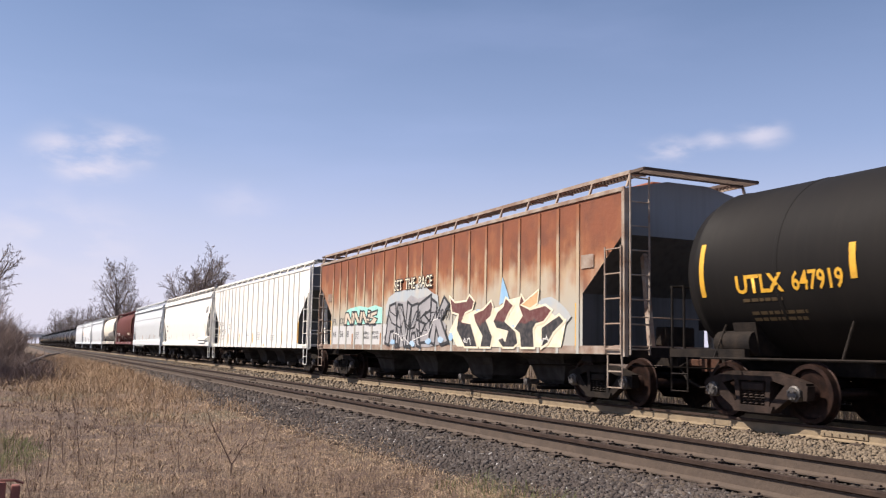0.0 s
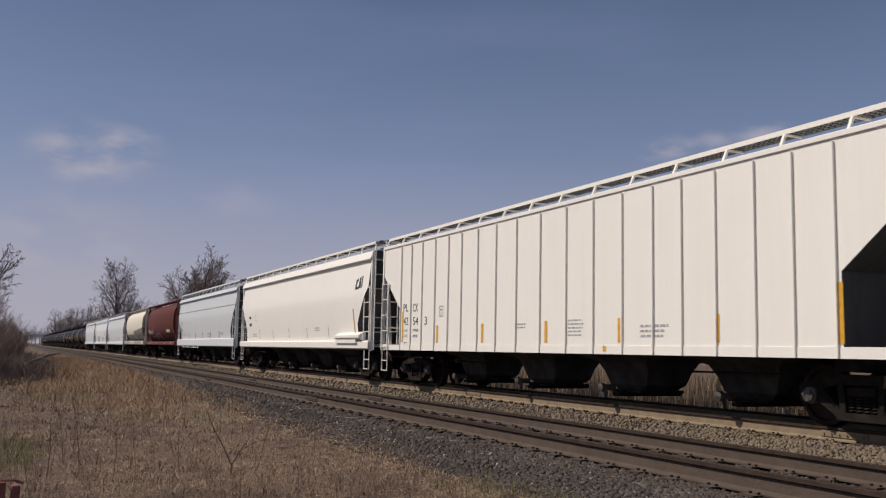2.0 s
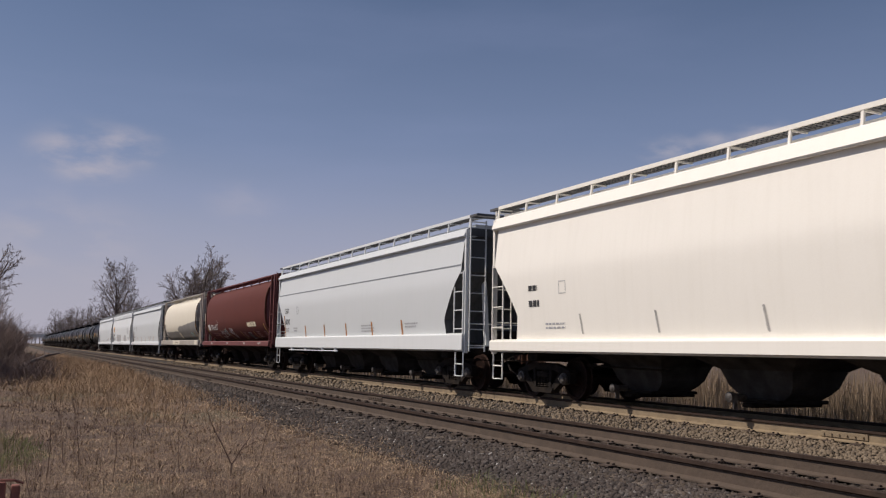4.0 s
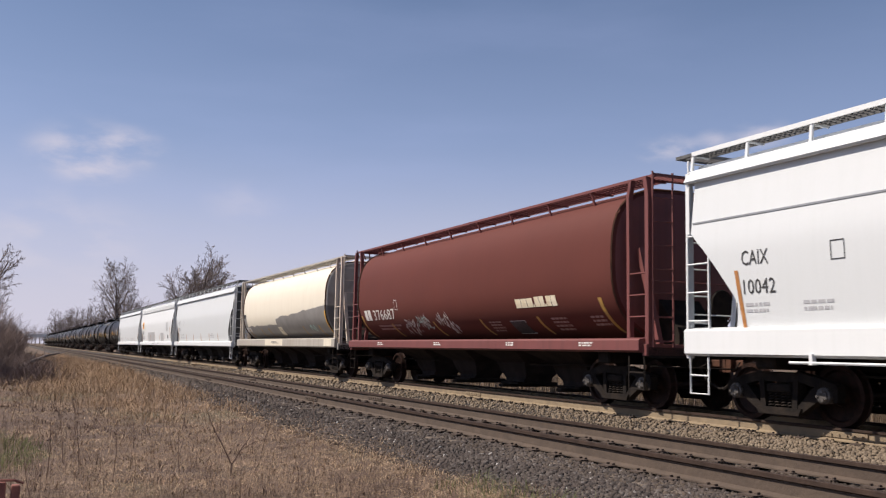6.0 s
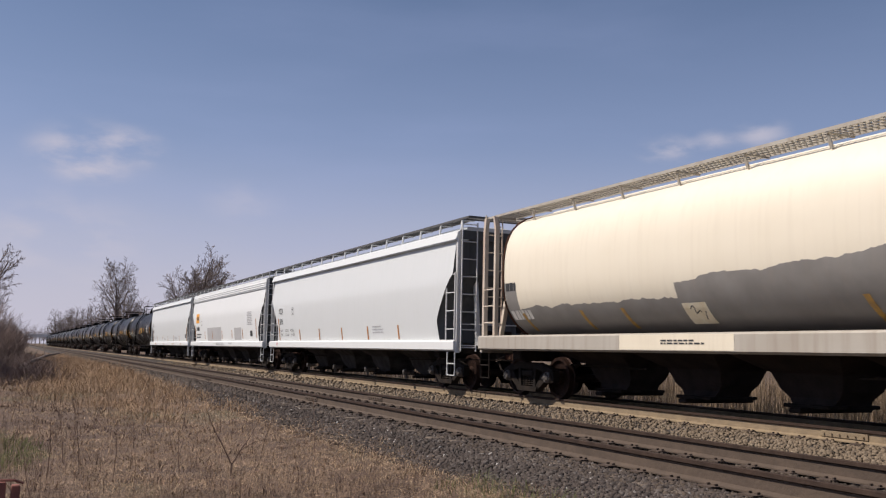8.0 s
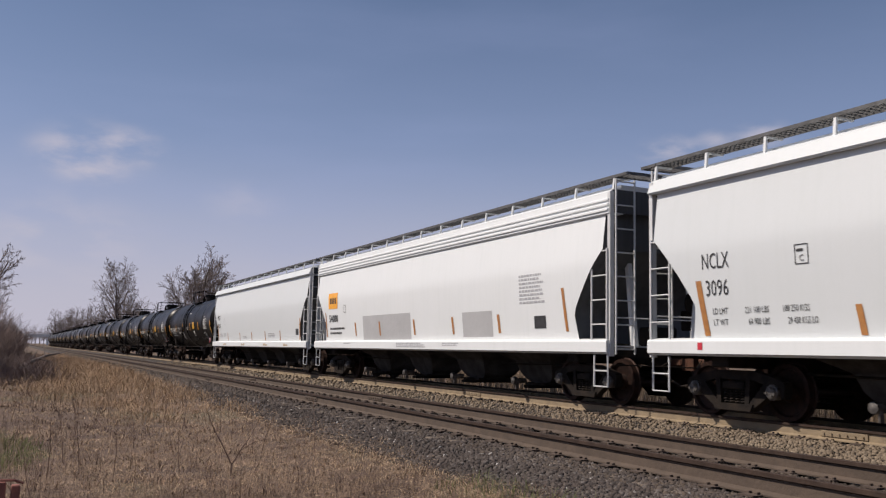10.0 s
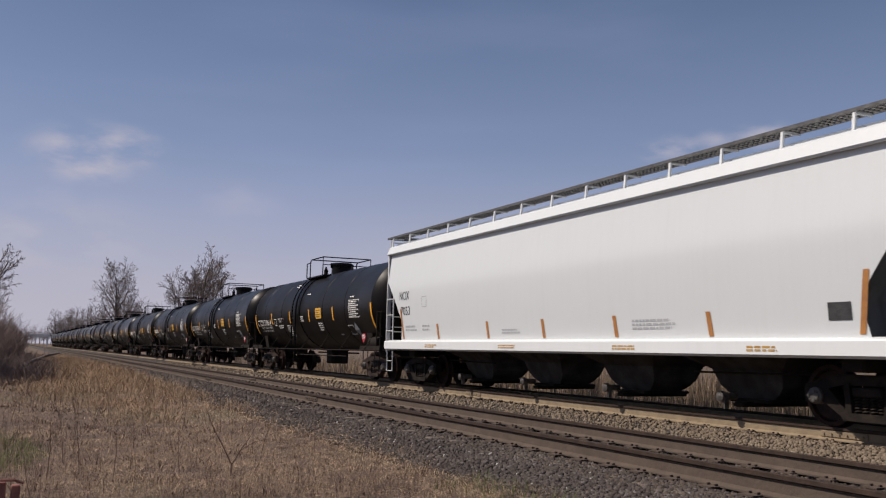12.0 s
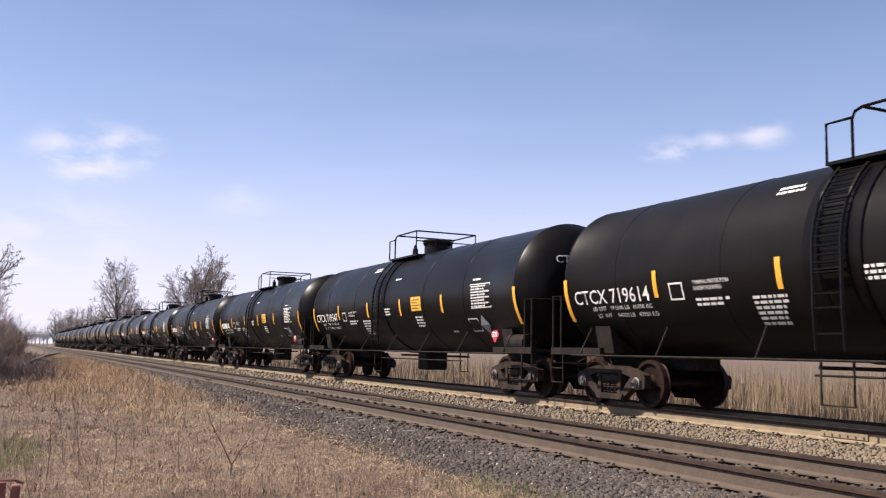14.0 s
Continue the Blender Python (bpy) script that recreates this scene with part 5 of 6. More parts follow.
def grow_tree(seed, height, stem, counts, ratios, angles, label="bare deciduous tree before leafing, grey-brown twigs", low=0.25):
    """stem: share of the height that the trunk takes; limbs leave it from low upwards; each order
    of branching has its own number, length ratio and angle."""
    rnd = random.Random(seed)
    tree = thing("bare_tree", label, "tree")
    big, fine_v, fine_f = bmesh.new(), [], []
    thin = 0.0011 * height

    def fine(a, b, ra, rb):
        d = (b - a).normalized()
        u = d.cross(Vector((0.3, 0.2, 0.93))).normalized()
        w = d.cross(u)
        i = len(fine_v)
        for p, r in ((a, ra), (b, rb)):
            for k in range(3):
                fine_v.append(p + r * (math.cos(2.094 * k) * u + math.sin(2.094 * k) * w))
        for k in range(3):
            fine_f.extend((i + k, i + (k + 1) % 3, i + 3 + (k + 1) % 3, i + 3 + k))

    def branch(p, d, length, r, order):
        n = 6 if order == 0 else 4 if order < 3 else 2
        pts = [p]
        for k in range(n):
            d = (d + Vector((rnd.gauss(0, 1), rnd.gauss(0, 1), rnd.gauss(0, 0.6))) * (0.05 if order == 0 else 0.13) + Vector((0, 0, 0.07 if order else 0))).normalized()
            p = p + d * length / n
            pts.append(p)
        end = max(r * (0.30 if order else 0.22), thin * 0.6)
        if order < 2:
            tube(big, pts, r, 6, end)
        else:
            for k in range(n):
                fine(pts[k], pts[k + 1], r + (end - r) * k / n, r + (end - r) * (k + 1) / n)
        if order == len(counts):
            return
        m = counts[order]
        turn = rnd.uniform(0, 6.28)
        for j in range(m):
            f = low if order == 0 else 0.22
            t = f + (1 - f) * (j + rnd.random() * 0.9) / m
            k = min(int(t * n), n - 1)
            at = pts[k].lerp(pts[k + 1], t * n - k)
            axis = (pts[k + 1] - pts[k]).normalized()
            side = axis.orthogonal().normalized()
            turn += 2.4 + rnd.uniform(-0.5, 0.5)
            side = math.cos(turn) * side + math.sin(turn) * axis.cross(side)
            a = radians(angles[order] * rnd.uniform(0.7, 1.25)) * (1 - 0.35 * t if order == 0 else 1)
            long = length * ratios[order] * (1 - 0.55 * t) * rnd.uniform(0.75, 1.2)
            branch(at, math.cos(a) * axis + math.sin(a) * side, long, max((r + (end - r) * t) * 0.55, thin), order + 1)

    branch(Vector((0, 0, -0.5)), Vector((0, 0, 1)), height * stem, height * 0.020, 0)
    k = height / max(v.z for v in fine_v)
    for v in big.verts:
        v.co *= k
    fine_v[:] = [v * k for v in fine_v]
    part("trunk", big, M["bark"], tree)
    me = bpy.data.meshes.new("crown")
    me.from_pydata([tuple(v) for v in fine_v], [], [tuple(fine_f[i:i + 4]) for i in range(0, len(fine_f), 4)])
    me.materials.append(M["twigs"])
    crown = new("crown", me)
    crown.parent = tree
    tagged(crown, "airy crown of fine bare twigs", kind="stuff")
    return tree


oak = grow_tree(11, 19.6, 0.74, (18, 9, 6, 4), (0.62, 0.55, 0.55, 0.6), (44, 45, 44, 42), low=0.22)
oak.matrix_basis = pose(18.9, 196, -0.4)
round_tree = grow_tree(9, 13.9, 0.36, (16, 11, 7, 4), (1.7, 0.50, 0.55, 0.6), (52, 40, 40, 42), low=0.45)
round_tree.matrix_basis = pose(20.9, 116, -0.4, 0, 0, 100)
small_tree = grow_tree(31, 10.4, 0.6, (11, 7, 6, 4), (0.85, 0.5, 0.5, 0.5), (45, 42, 40, 40))
small_tree.matrix_basis = pose(-3.9, 82, -0.5)
rnd = random.Random(8)
for x, y, turn in ((-3.7, 70, 50), (-4.2, 96, 130), (-5.4, 88, 200), (-4.4, 118, 290), (-4.8, 132, 20), (20.6, 186, 80), (23.0, 192, 160)):
    copy_thing(small_tree, pose(x, y, -0.5, 0, 0, turn))
far_tree = grow_tree(17, 17.5, 0.7, (15, 8, 5), (0.62, 0.6, 0.6), (48, 46, 45), low=0.15)
far_tree.matrix_basis = pose(16.8, 452, -0.5)
for k in range(1, 18):
    copy_thing(far_tree, pose(16.8 + 1.0 * k + rnd.uniform(-0.8, 0.8), 452 - 9 * k + rnd.uniform(-15, 15), -0.5 - rnd.uniform(0, 3), 0, 0, rnd.uniform(0, 360)))
for x, y in ((9.5, 955), (13.5, 965), (17.0, 950), (20.5, 960), (24.0, 955), (28.0, 965), (32.0, 950), (36.5, 960)):
    copy_thing(far_tree, pose(x, y, -1.0, 0, 0, 40 * x))


def make_shrub(seed, height):
    """A leafless thicket of stems that fan out from the ground."""
    rn = random.Random(seed)
    sh = thing("shrub", "leafless brown thicket shrub on the bank", "shrub", "thicket shrubs")
    v, f = [], []
    for k in range(150):
        a, t = rn.uniform(0, 6.283), rn.uniform(0.05, 0.75)
        p = Vector((rn.gauss(0, 0.5), rn.gauss(0, 0.5), -0.2))
        d = Vector((math.cos(a) * t, math.sin(a) * t, 1)).normalized()
        h = height * rn.uniform(0.5, 1.0)
        pts = [p + d * h * s + Vector((rn.uniform(-0.1, 0.1), rn.uniform(-0.1, 0.1), 0)) * (1 if s else 0) for s in (0, 0.4, 0.75, 1.0)]
        segs = list(zip(pts, pts[1:]))
        for j in range(4):
            q = p + d * h * rn.uniform(0.35, 0.95)
            segs.append((q, q + Vector((rn.uniform(-0.5, 0.5), rn.uniform(-0.5, 0.5), rn.uniform(0.2, 0.6)))))
        for a0, b0 in segs:
            u = (b0 - a0).cross(Vector((0.4, 0.8, 0.2))).normalized() * 0.010
            w = (b0 - a0).cross(u).normalized() * 0.010
            i = len(v)
            v.extend((a0 + u, a0 - u * 0.5 + w, a0 - u * 0.5 - w, b0 + u * 0.5, b0 - u * 0.25 + w * 0.5, b0 - u * 0.25 - w * 0.5))
            f.extend(((i, i + 1, i + 4, i + 3), (i + 1, i + 2, i + 5, i + 4), (i + 2, i, i + 3, i + 5)))
    me = bpy.data.meshes.new("stem_thicket")
    me.from_pydata([tuple(p) for p in v], [], f)
    me.materials.append(M["thicket"])
    o = tagged(new("stem_thicket", me), kind="stuff")
    o.parent = sh
    return sh


M["thicket"] = plain("thicket_stems", (0.215, 0.160, 0.140), (0.145, 0.105, 0.092), 3, 0.95)
shrub = make_shrub(2, 3.8)
shrub.matrix_basis = pose(-2.2, 40, -0.3)
for k in range(56):
    y = 36 + 1.6 * k + rnd.uniform(-1, 1)
    x = -2.6 - 5.0 * rnd.random() ** 1.3 + 0.022 * y
    copy_thing(shrub, pose(x, y, ground_z(x, y) - rnd.uniform(0, 0.4) , 0, 0, rnd.uniform(0, 360)))
low_shrub = make_shrub(5, 1.0)
low_shrub.matrix_basis = pose(-0.4, 40, -0.4)
for k in range(22):
    y = 36 + 2.4 * k + rnd.uniform(-1, 1)
    x = -1.6 + 3.2 * rnd.random()
    copy_thing(low_shrub, pose(x, y, ground_z(x, y) - rnd.uniform(0.1, 0.5), 0, 0, rnd.uniform(0, 360)))
for k in range(30):
    x, y = 16.8 + 8 * rnd.random(), 170 + 10 * k
    copy_thing(shrub, pose(x, y, rnd.uniform(-0.4, 1.2), 0, 0, rnd.uniform(0, 360)))


def build_fallen_branch():
    """A dead limb that leans out of the thicket towards the line."""
    limb = thing("fallen_branch", "dark fallen tree limb lying in the brambles", "branch")
    bm = bmesh.new()
    tube(bm, [(0.0, 43, -0.15), (0.6, 45, 0.12), (1.3, 47.5, 0.38), (2.0, 50, 0.50)], 0.09, 6, 0.04)
    wood = part("limb", bm, M["bark"], limb)
    for a, b in (((0.6, 45, 0.12), (0.9, 45.4, 0.62)), ((1.3, 47.5, 0.38), (1.2, 48, 0.95)), ((1.0, 46.4, 0.27), (1.6, 46.2, 0.1))):
        bm = bmesh.new()
        tube(bm, [a, b], 0.035, 5, 0.012)
        part("side_branch", bm, M["bark"], wood)


build_fallen_branch()


def build_overpass():
    """Pale concrete road bridge over the line, far down the track."""
    br = thing("road_bridge", "pale concrete road bridge far along the line", "bridge")
    conc = plain("pale_concrete", (0.62, 0.62, 0.60), (0.5, 0.5, 0.48), 0.5, 0.9)
    bm = bmesh.new()
    box(bm, -60, 60, 700, 708, 5.2, 6.4, 0.1)
    part("deck", bm, conc, br)
    bm = bmesh.new()
    for y in (700.2, 707.8):
        box(bm, -60, 60, y - 0.1, y + 0.1, 6.4, 7.2)
    part("parapet", bm, conc, br)
    bm = bmesh.new()
    box(bm, -0.5, 0.5, 701, 707, -1, 5.2)
    repeat(part("pier", bm, conc, br), [(x, 0, 0) for x in (-22, -3, 20, 40)])


build_overpass()


# ---- lettering and markings on the cars ----
def flat_width(w):
    return lambda z: w


def tank_width(z):
    return math.sqrt(max(0.05, TANK_R ** 2 - (z - TANK_Z) ** 2))


def old_tank_width(z):
    return math.sqrt(max(0.05, 1.48 ** 2 - (z - 2.40) ** 2))


def marking_mesh(car, name, pts, faces, mat, width, lift, label):
    """Paint on a car's near side: points in (along the car towards its front, up), wrapped onto the side."""
    me = bpy.data.meshes.new(name)
    me.from_pydata([(-(width(z) + lift), y, z) for y, z in pts], [], faces)
    me.materials.append(mat)
    ob = new(name, me)
    ob.parent = car
    if label:
        ob["label"] = label
    return ob


def lettering(car, words, y, z, tall, mat, width, long=None, lift=0.008, bold=0.0, label="", name="lettering", slant=0.0):
    """Words whose left end is at y (larger y is further left to a viewer), base at z."""
    cu = bpy.data.curves.new("words", "FONT")
    cu.body, cu.size, cu.offset, cu.resolution_u, cu.shear = words, tall / 0.70, bold, 2, slant
    tmp = new("words", cu)
    bpy.context.view_layer.update()
    me = bpy.data.meshes.new_from_object(tmp.evaluated_get(bpy.context.evaluated_depsgraph_get()))
    bpy.data.objects.remove(tmp)
    xs = [v.co.x for v in me.vertices]
    k = long / (max(xs) - min(xs)) if long else 1.0
    for v in me.vertices:
        u, w = (v.co.x - min(xs)) * k, v.co.y
        v.co = (-(width(z + w) + lift), y - u, z + w)
    me.materials.clear()
    me.materials.append(mat)
    ob = new(name, me)
    ob.parent = car
    if label:
        ob["label"] = label
    return ob


def patch(car, name, y0, y1, z0, z1, mat, width, lift=0.006, label="", slant=0.0):
    """A painted rectangle, in strips so that it follows the side."""
    n = max(1, int(abs(z1 - z0) / 0.08))
    pts, faces = [], []
    for k in range(n + 1):
        z = z0 + (z1 - z0) * k / n
        pts += [(y0 + slant * k / n, z), (y1 + slant * k / n, z)]
        if k:
            i = 2 * k
            faces.append((i - 2, i - 1, i + 1, i))
    return marking_mesh(car, name, pts, faces, mat, width, lift, label)


def bars(car, y, z, long, rows, mat, width, tall=0.05, gap=0.045, seed=1, lift=0.006, name="small_print"):
    """Lines of small print too fine to read: broken bars."""
    rn = random.Random(seed)
    pts, faces = [], []
    for r in range(rows):
        yy, zz = y, z - r * (tall + gap)
        end = y - long * rn.uniform(0.7, 1.0)
        while yy > end:
            w = rn.uniform(0.05, 0.17)
            i = len(pts)
            e = max(end, yy - w)
            pts += [(yy, zz), (e, zz), (e, zz + tall), (yy, zz + tall)]
            faces.append((i, i + 1, i + 2, i + 3))
            yy = e - 0.03
    return marking_mesh(car, name, pts, faces, mat, width, lift, "")


def outline(pts, w, closed=True):
    """A mitred ribbon along a line of points."""
    v, f = [], []
    n = len(pts)
    q = [Vector(p) for p in pts]
    for k in range(n):
        a, b, c = q[k - 1] if closed or k else q[k], q[k], q[(k + 1) % n] if closed or k < n - 1 else q[k]
        turns = [Vector((-(e - d).y, (e - d).x)).normalized() for d, e in ((a, b), (b, c)) if (e - d).length > 1e-6]
        m = sum(turns, Vector((0, 0)))
        m = m.normalized() if m.length > 1e-3 else turns[0]
        m *= w / 2 / max(0.45, m.dot(turns[0]))
        v += [tuple(b - m), tuple(b + m)]
    for k in range(n if closed else n - 1):
        i, j = 2 * k, 2 * ((k + 1) % n)
        f.append((i, j, j + 1, i + 1))
    return v, f


def spray(car, pts, fill, line, width, w=0.05, name="graffiti", label="", lift=0.004):
    o = marking_mesh(car, name, pts, [tuple(range(len(pts)))], fill, width, lift, label)
    if line:
        v, f = outline(pts, w)
        marking_mesh(o, "graffiti_outline", v, f, line, width, lift + 0.004, "")
    return o


def boxed(car, y, z, long, tall, mat, width, w=0.02, name="stencil_box"):
    v, f = outline([(y, z), (y - long, z), (y - long, z + tall), (y, z + tall)], w)
    return marking_mesh(car, name, v, f, mat, width, 0.006, "")


def ragged(y0, y1, z0, z1, n, seed):
    """A spray cloud's uneven outline inside a box."""
    rn = random.Random(seed)
    return [((y0 + y1) / 2 + (y1 - y0) / 2 * math.cos(6.283 * k / n) * rn.uniform(0.7, 1.05), (z0 + z1) / 2 + (z1 - z0) / 2 * math.sin(6.283 * k / n) * rn.uniform(0.6, 1.1)) for k in range(n)]


LETTERS = {
    "t": [(0, 0.95), (0.1, 0.62), (0.36, 0.66), (0.28, 0), (0.56, 0.08), (0.58, 0.64), (0.95, 0.6), (1.0, 0.98), (0.75, 0.85), (0.5, 1.0), (0.3, 0.84)],
    "u": [(0, 0.9), (0.3, 0.8), (0.3, 0.3), (0.5, 0.22), (0.64, 0.36), (0.62, 0.95), (1.0, 0.85), (0.92, 0.1), (0.5, -0.02), (0.12, 0.1)],
    "s": [(0.95, 1.05), (0.1, 0.85), (0.02, 0.52), (0.55, 0.42), (0.3, 0.2), (0.0, 0.3), (0.15, 0.0), (0.75, 0.02), (0.98, 0.4), (0.5, 0.62), (0.9, 0.72)],
    "k": [(0.05, 1.0), (0.38, 0.9), (0.4, 0.6), (0.8, 1.02), (1.1, 0.86), (0.68, 0.52), (1.15, 0.06), (0.72, 0.0), (0.4, 0.38), (0.34, 0.0), (0.0, 0.08)],
    "a": [(0.0, 0.05), (0.3, 0.95), (0.75, 1.0), (1.0, 0.0), (0.72, 0.06), (0.62, 0.34), (0.4, 0.32), (0.3, 0.0)],
    "e": [(0.05, 0.98), (0.98, 0.9), (0.85, 0.66), (0.36, 0.68), (0.8, 0.5), (0.75, 0.36), (0.36, 0.34), (1.02, 0.26), (0.9, 0.0), (0.0, 0.06)],
    "n": [(0.0, 0.0), (0.02, 1.0), (0.35, 0.98), (0.68, 0.4), (0.7, 1.04), (1.0, 0.95), (1.0, 0.02), (0.66, 0.0), (0.32, 0.5), (0.3, 0.02)],
}


WILD = {   # letter forms of the large brown piece, as shares of its length and height
    "t": [(0.0, 0.83), (0.06, 0.72), (0.18, 0.73), (0.21, 0.82), (0.26, 0.71), (0.24, 0.58), (0.17, 0.54), (0.14, 0.41), (0.23, 0.37), (0.3, 0), (0.17, 0), (0.08, 0.28), (0.1, 0.52), (0.03, 0.56)],
    "i": [(0.25, 0.52), (0.35, 0.58), (0.42, 0.7), (0.44, 0.61), (0.42, 0.46), (0.38, 0.4), (0.44, 0.16), (0.42, 0), (0.32, 0), (0.34, 0.17), (0.27, 0.39)],
    "s": [(0.55, 0.73), (0.62, 0.6), (0.58, 0.5), (0.55, 0.38), (0.64, 0.24), (0.66, 0.06), (0.62, 0), (0.53, 0), (0.48, 0.12), (0.53, 0.16), (0.55, 0.1), (0.57, 0.23), (0.47, 0.28), (0.44, 0.39), (0.48, 0.53), (0.53, 0.6)],
    "k": [(0.68, 0.75), (0.75, 0.53), (0.87, 0.58), (0.92, 0.5), (0.86, 0.35), (0.8, 0.32), (0.78, 0.25), (0.79, 0), (0.68, 0), (0.67, 0.2), (0.62, 0.27), (0.69, 0.45), (0.66, 0.59)],
    "r": [(0.84, 0.28), (0.97, 0.44), (1.01, 0.35), (0.93, 0.2), (0.89, 0.06), (0.84, 0)],
    "crown": [(0.68, 0.6), (0.82, 0.79), (0.81, 0.6), (0.75, 0.54)],
}


def throw_up(car, word, y, z, long, tall, fill, line, width, w=0.055, seed=3, lift=0.004):
    """A row of wild block letters in spray paint."""
    rn = random.Random(seed)
    step = long / len(word)
    for k, ch in enumerate(word):
        dz = rn.uniform(-0.06, 0.06) * tall
        lean = rn.uniform(-0.1, 0.18)
        pts = [(y - step * k - (u + lean * v) * step * 1.3, z + dz + v * tall) for u, v in LETTERS[ch]]
        spray(car, pts, fill, line, width, w, lift=lift + 0.0004 * k)


def scribble(car, y, z, long, tall, mat, width, seed, w=0.035, turns=16, lift=0.01):
    rn = random.Random(seed)
    pts = [(y - long * (k / turns) - rn.uniform(-0.1, 0.1) * long, z + tall * rn.random()) for k in range(turns)]
    v, f = outline(pts, w, False)
    marking_mesh(car, "graffiti_tag", v, f, mat, width, lift, "scribbled spray tag")


def strips(car, mat, width, spots, z0, z1, wide=0.11, slant=0.0):
    for y in spots:
        patch(car, "reflector_strip", y + wide / 2, y - wide / 2, z0, z1, mat, width, 0.008, slant=slant)


# ---- the train ----
tank_first, h0 = make_tank_car(-4.6, 13.0, "black tank car with yellow lettering and reflector strips", 1.48, 2.40, M["oldblack"], True)
CARS.append(tank_first)
lettering(tank_first, "UTLX", 7.19, 2.0, 0.27, M["yellow"], old_tank_width, 0.98, bold=0.012)
lettering(tank_first, "647919", 6.04, 2.0, 0.27, M["yellow"], old_tank_width, 0.94, bold=0.008)
bars(tank_first, 7.1, 1.86, 1.1, 1, M["dimprint"], old_tank_width)
bars(tank_first, 7.0, 1.66, 1.5, 2, M["dimprint"], old_tank_width)
patch(tank_first, "reflector_strip", 8.02, 7.91, 1.97, 2.86, M["yellow"], old_tank_width)
strips(tank_first, M["yellow"], old_tank_width, (4.92, 1.6, -1.6, -4.9), 2.10, 2.60)
patch(tank_first, "reflector_strip", -7.91, -8.02, 1.97, 2.86, M["yellow"], old_tank_width)

# the rusting ribbed hopper with graffiti
c1, h1, w1 = make_ribbed_hopper(14.2, 33.1, "rust-streaked ribbed covered hopper car with graffiti", M["rustwhite"], M["rusttrim"], M["rustpost"], 0.10, 0.022, rb=4.48, grate=M["rustgrate"])
f1 = flat_width(1.55)
g1 = flat_width(1.572)
patch(c1, "grey_repaint", 8.1, 2.05, 1.165, 1.80, M["patch_light"], f1, 0.002, "pale grey repainted panel")
for words, y, z, wide in (("PL", 7.77, 1.86, 0.34), ("CX", 7.05, 1.86, 0.40), ("46", 7.81, 1.41, 0.38), ("58", 7.05, 1.41, 0.36), ("8", 6.27, 1.41, 0.18)):
    lettering(c1, words, y, z, 0.21, M["ink"], f1, wide, 0.006)
for words, y, z, wide in (("LD LMT", 5.44, 1.48, 0.39), ("LT WT", 5.41, 1.34, 0.31), ("184400 LB", 4.66, 1.48, 0.51), ("66600 LB", 4.60, 1.34, 0.45), ("88200 KGS", 3.83, 1.48, 0.54), ("31100 KGS", 3.80, 1.34, 0.52), ("NEW 4-88", 2.81, 1.34, 0.48)):
    lettering(c1, words, y, z, 0.10, M["ink"], f1, wide, 0.006)
patch(c1, "reflector_strip", 8.06, 7.96, 1.10, 2.00, M["yellow"], f1, 0.008)
patch(c1, "reflector_strip", -7.80, -7.94, 1.10, 2.02, M["yellow"], f1, 0.012)
strips(c1, M["orange"], f1, (5.72, 3.1, 0.08), 1.08, 1.52)
spray(c1, [(6.6, 1.82), (6.35, 2.3), (5.9, 2.38), (5.0, 2.42), (4.2, 2.34), (3.6, 2.40), (2.95, 2.3), (2.95, 1.82)], M["teal"], None, g1, lift=0.003, label="teal sprayed cloud behind the letters")
throw_up(c1, "nnns", 6.55, 1.82, 3.0, 0.42, M["peach"], M["ink"], g1, 0.05, 5, 0.005)
spray(c1, ragged(2.9, -1.7, 1.5, 2.95, 15, 3), M["bluespray_thin"], None, g1, lift=0.0025)
spray(c1, [(2.75, 1.2), (2.5, 1.7), (2.1, 2.1), (1.85, 2.45), (1.1, 2.4), (0.7, 2.58), (0.2, 2.45), (-0.4, 2.5), (-1.0, 2.4), (-1.25, 1.9), (-1.7, 1.7), (-1.6, 1.2), (-0.6, 1.1), (1.4, 1.1)], M["silver"], None, g1, lift=0.0035)
throw_up(c1, "anask", 2.65, 1.15, 4.1, 1.25, M["silver"], M["ink"], g1, 0.075, 9, 0.006)
for k, (mat, wide, z, tall, turns) in enumerate(((M["ink"], 0.05, 1.2, 1.1, 15), (M["marking"], 0.028, 1.15, 0.75, 13), (M["ink"], 0.035, 1.5, 0.9, 17))):
    scribble(c1, 2.4, z, 3.6, tall, mat, g1, 51 + k, wide, turns, 0.012 + 0.002 * k)
for y, z, seed in ((2.0, 1.2, 3), (0.5, 1.15, 4), (-0.6, 1.2, 5), (-1.4, 1.25, 6)):
    spray(c1, ragged(y + 0.22, y - 0.22, z - 0.05, z + 0.14, 9, seed), M["bluespray"], None, g1, 0.03, lift=0.018)
for z_off, mat, bold in ((0.014, M["ink"], 0.028), (0.017, M["creamspray"], 0.0)):
    lettering(c1, "SET  THE  PACE", 1.97, 2.76, 0.32, mat, g1, 2.75, z_off, bold, name="graffiti_words")
lettering(c1, "2017", -1.2, 1.86, 0.26, M["ink"], g1, 0.75, 0.014, 0.006, name="graffiti_words")
spray(c1, ragged(-5.9, -7.7, 1.3, 2.2, 13, 6), M["bluespray_thin"], None, g1, lift=0.0025)
spray(c1, [(-4.6, 2.1), (-4.75, 2.75), (-5.1, 2.2)], M["bluespray"], None, g1, lift=0.003)
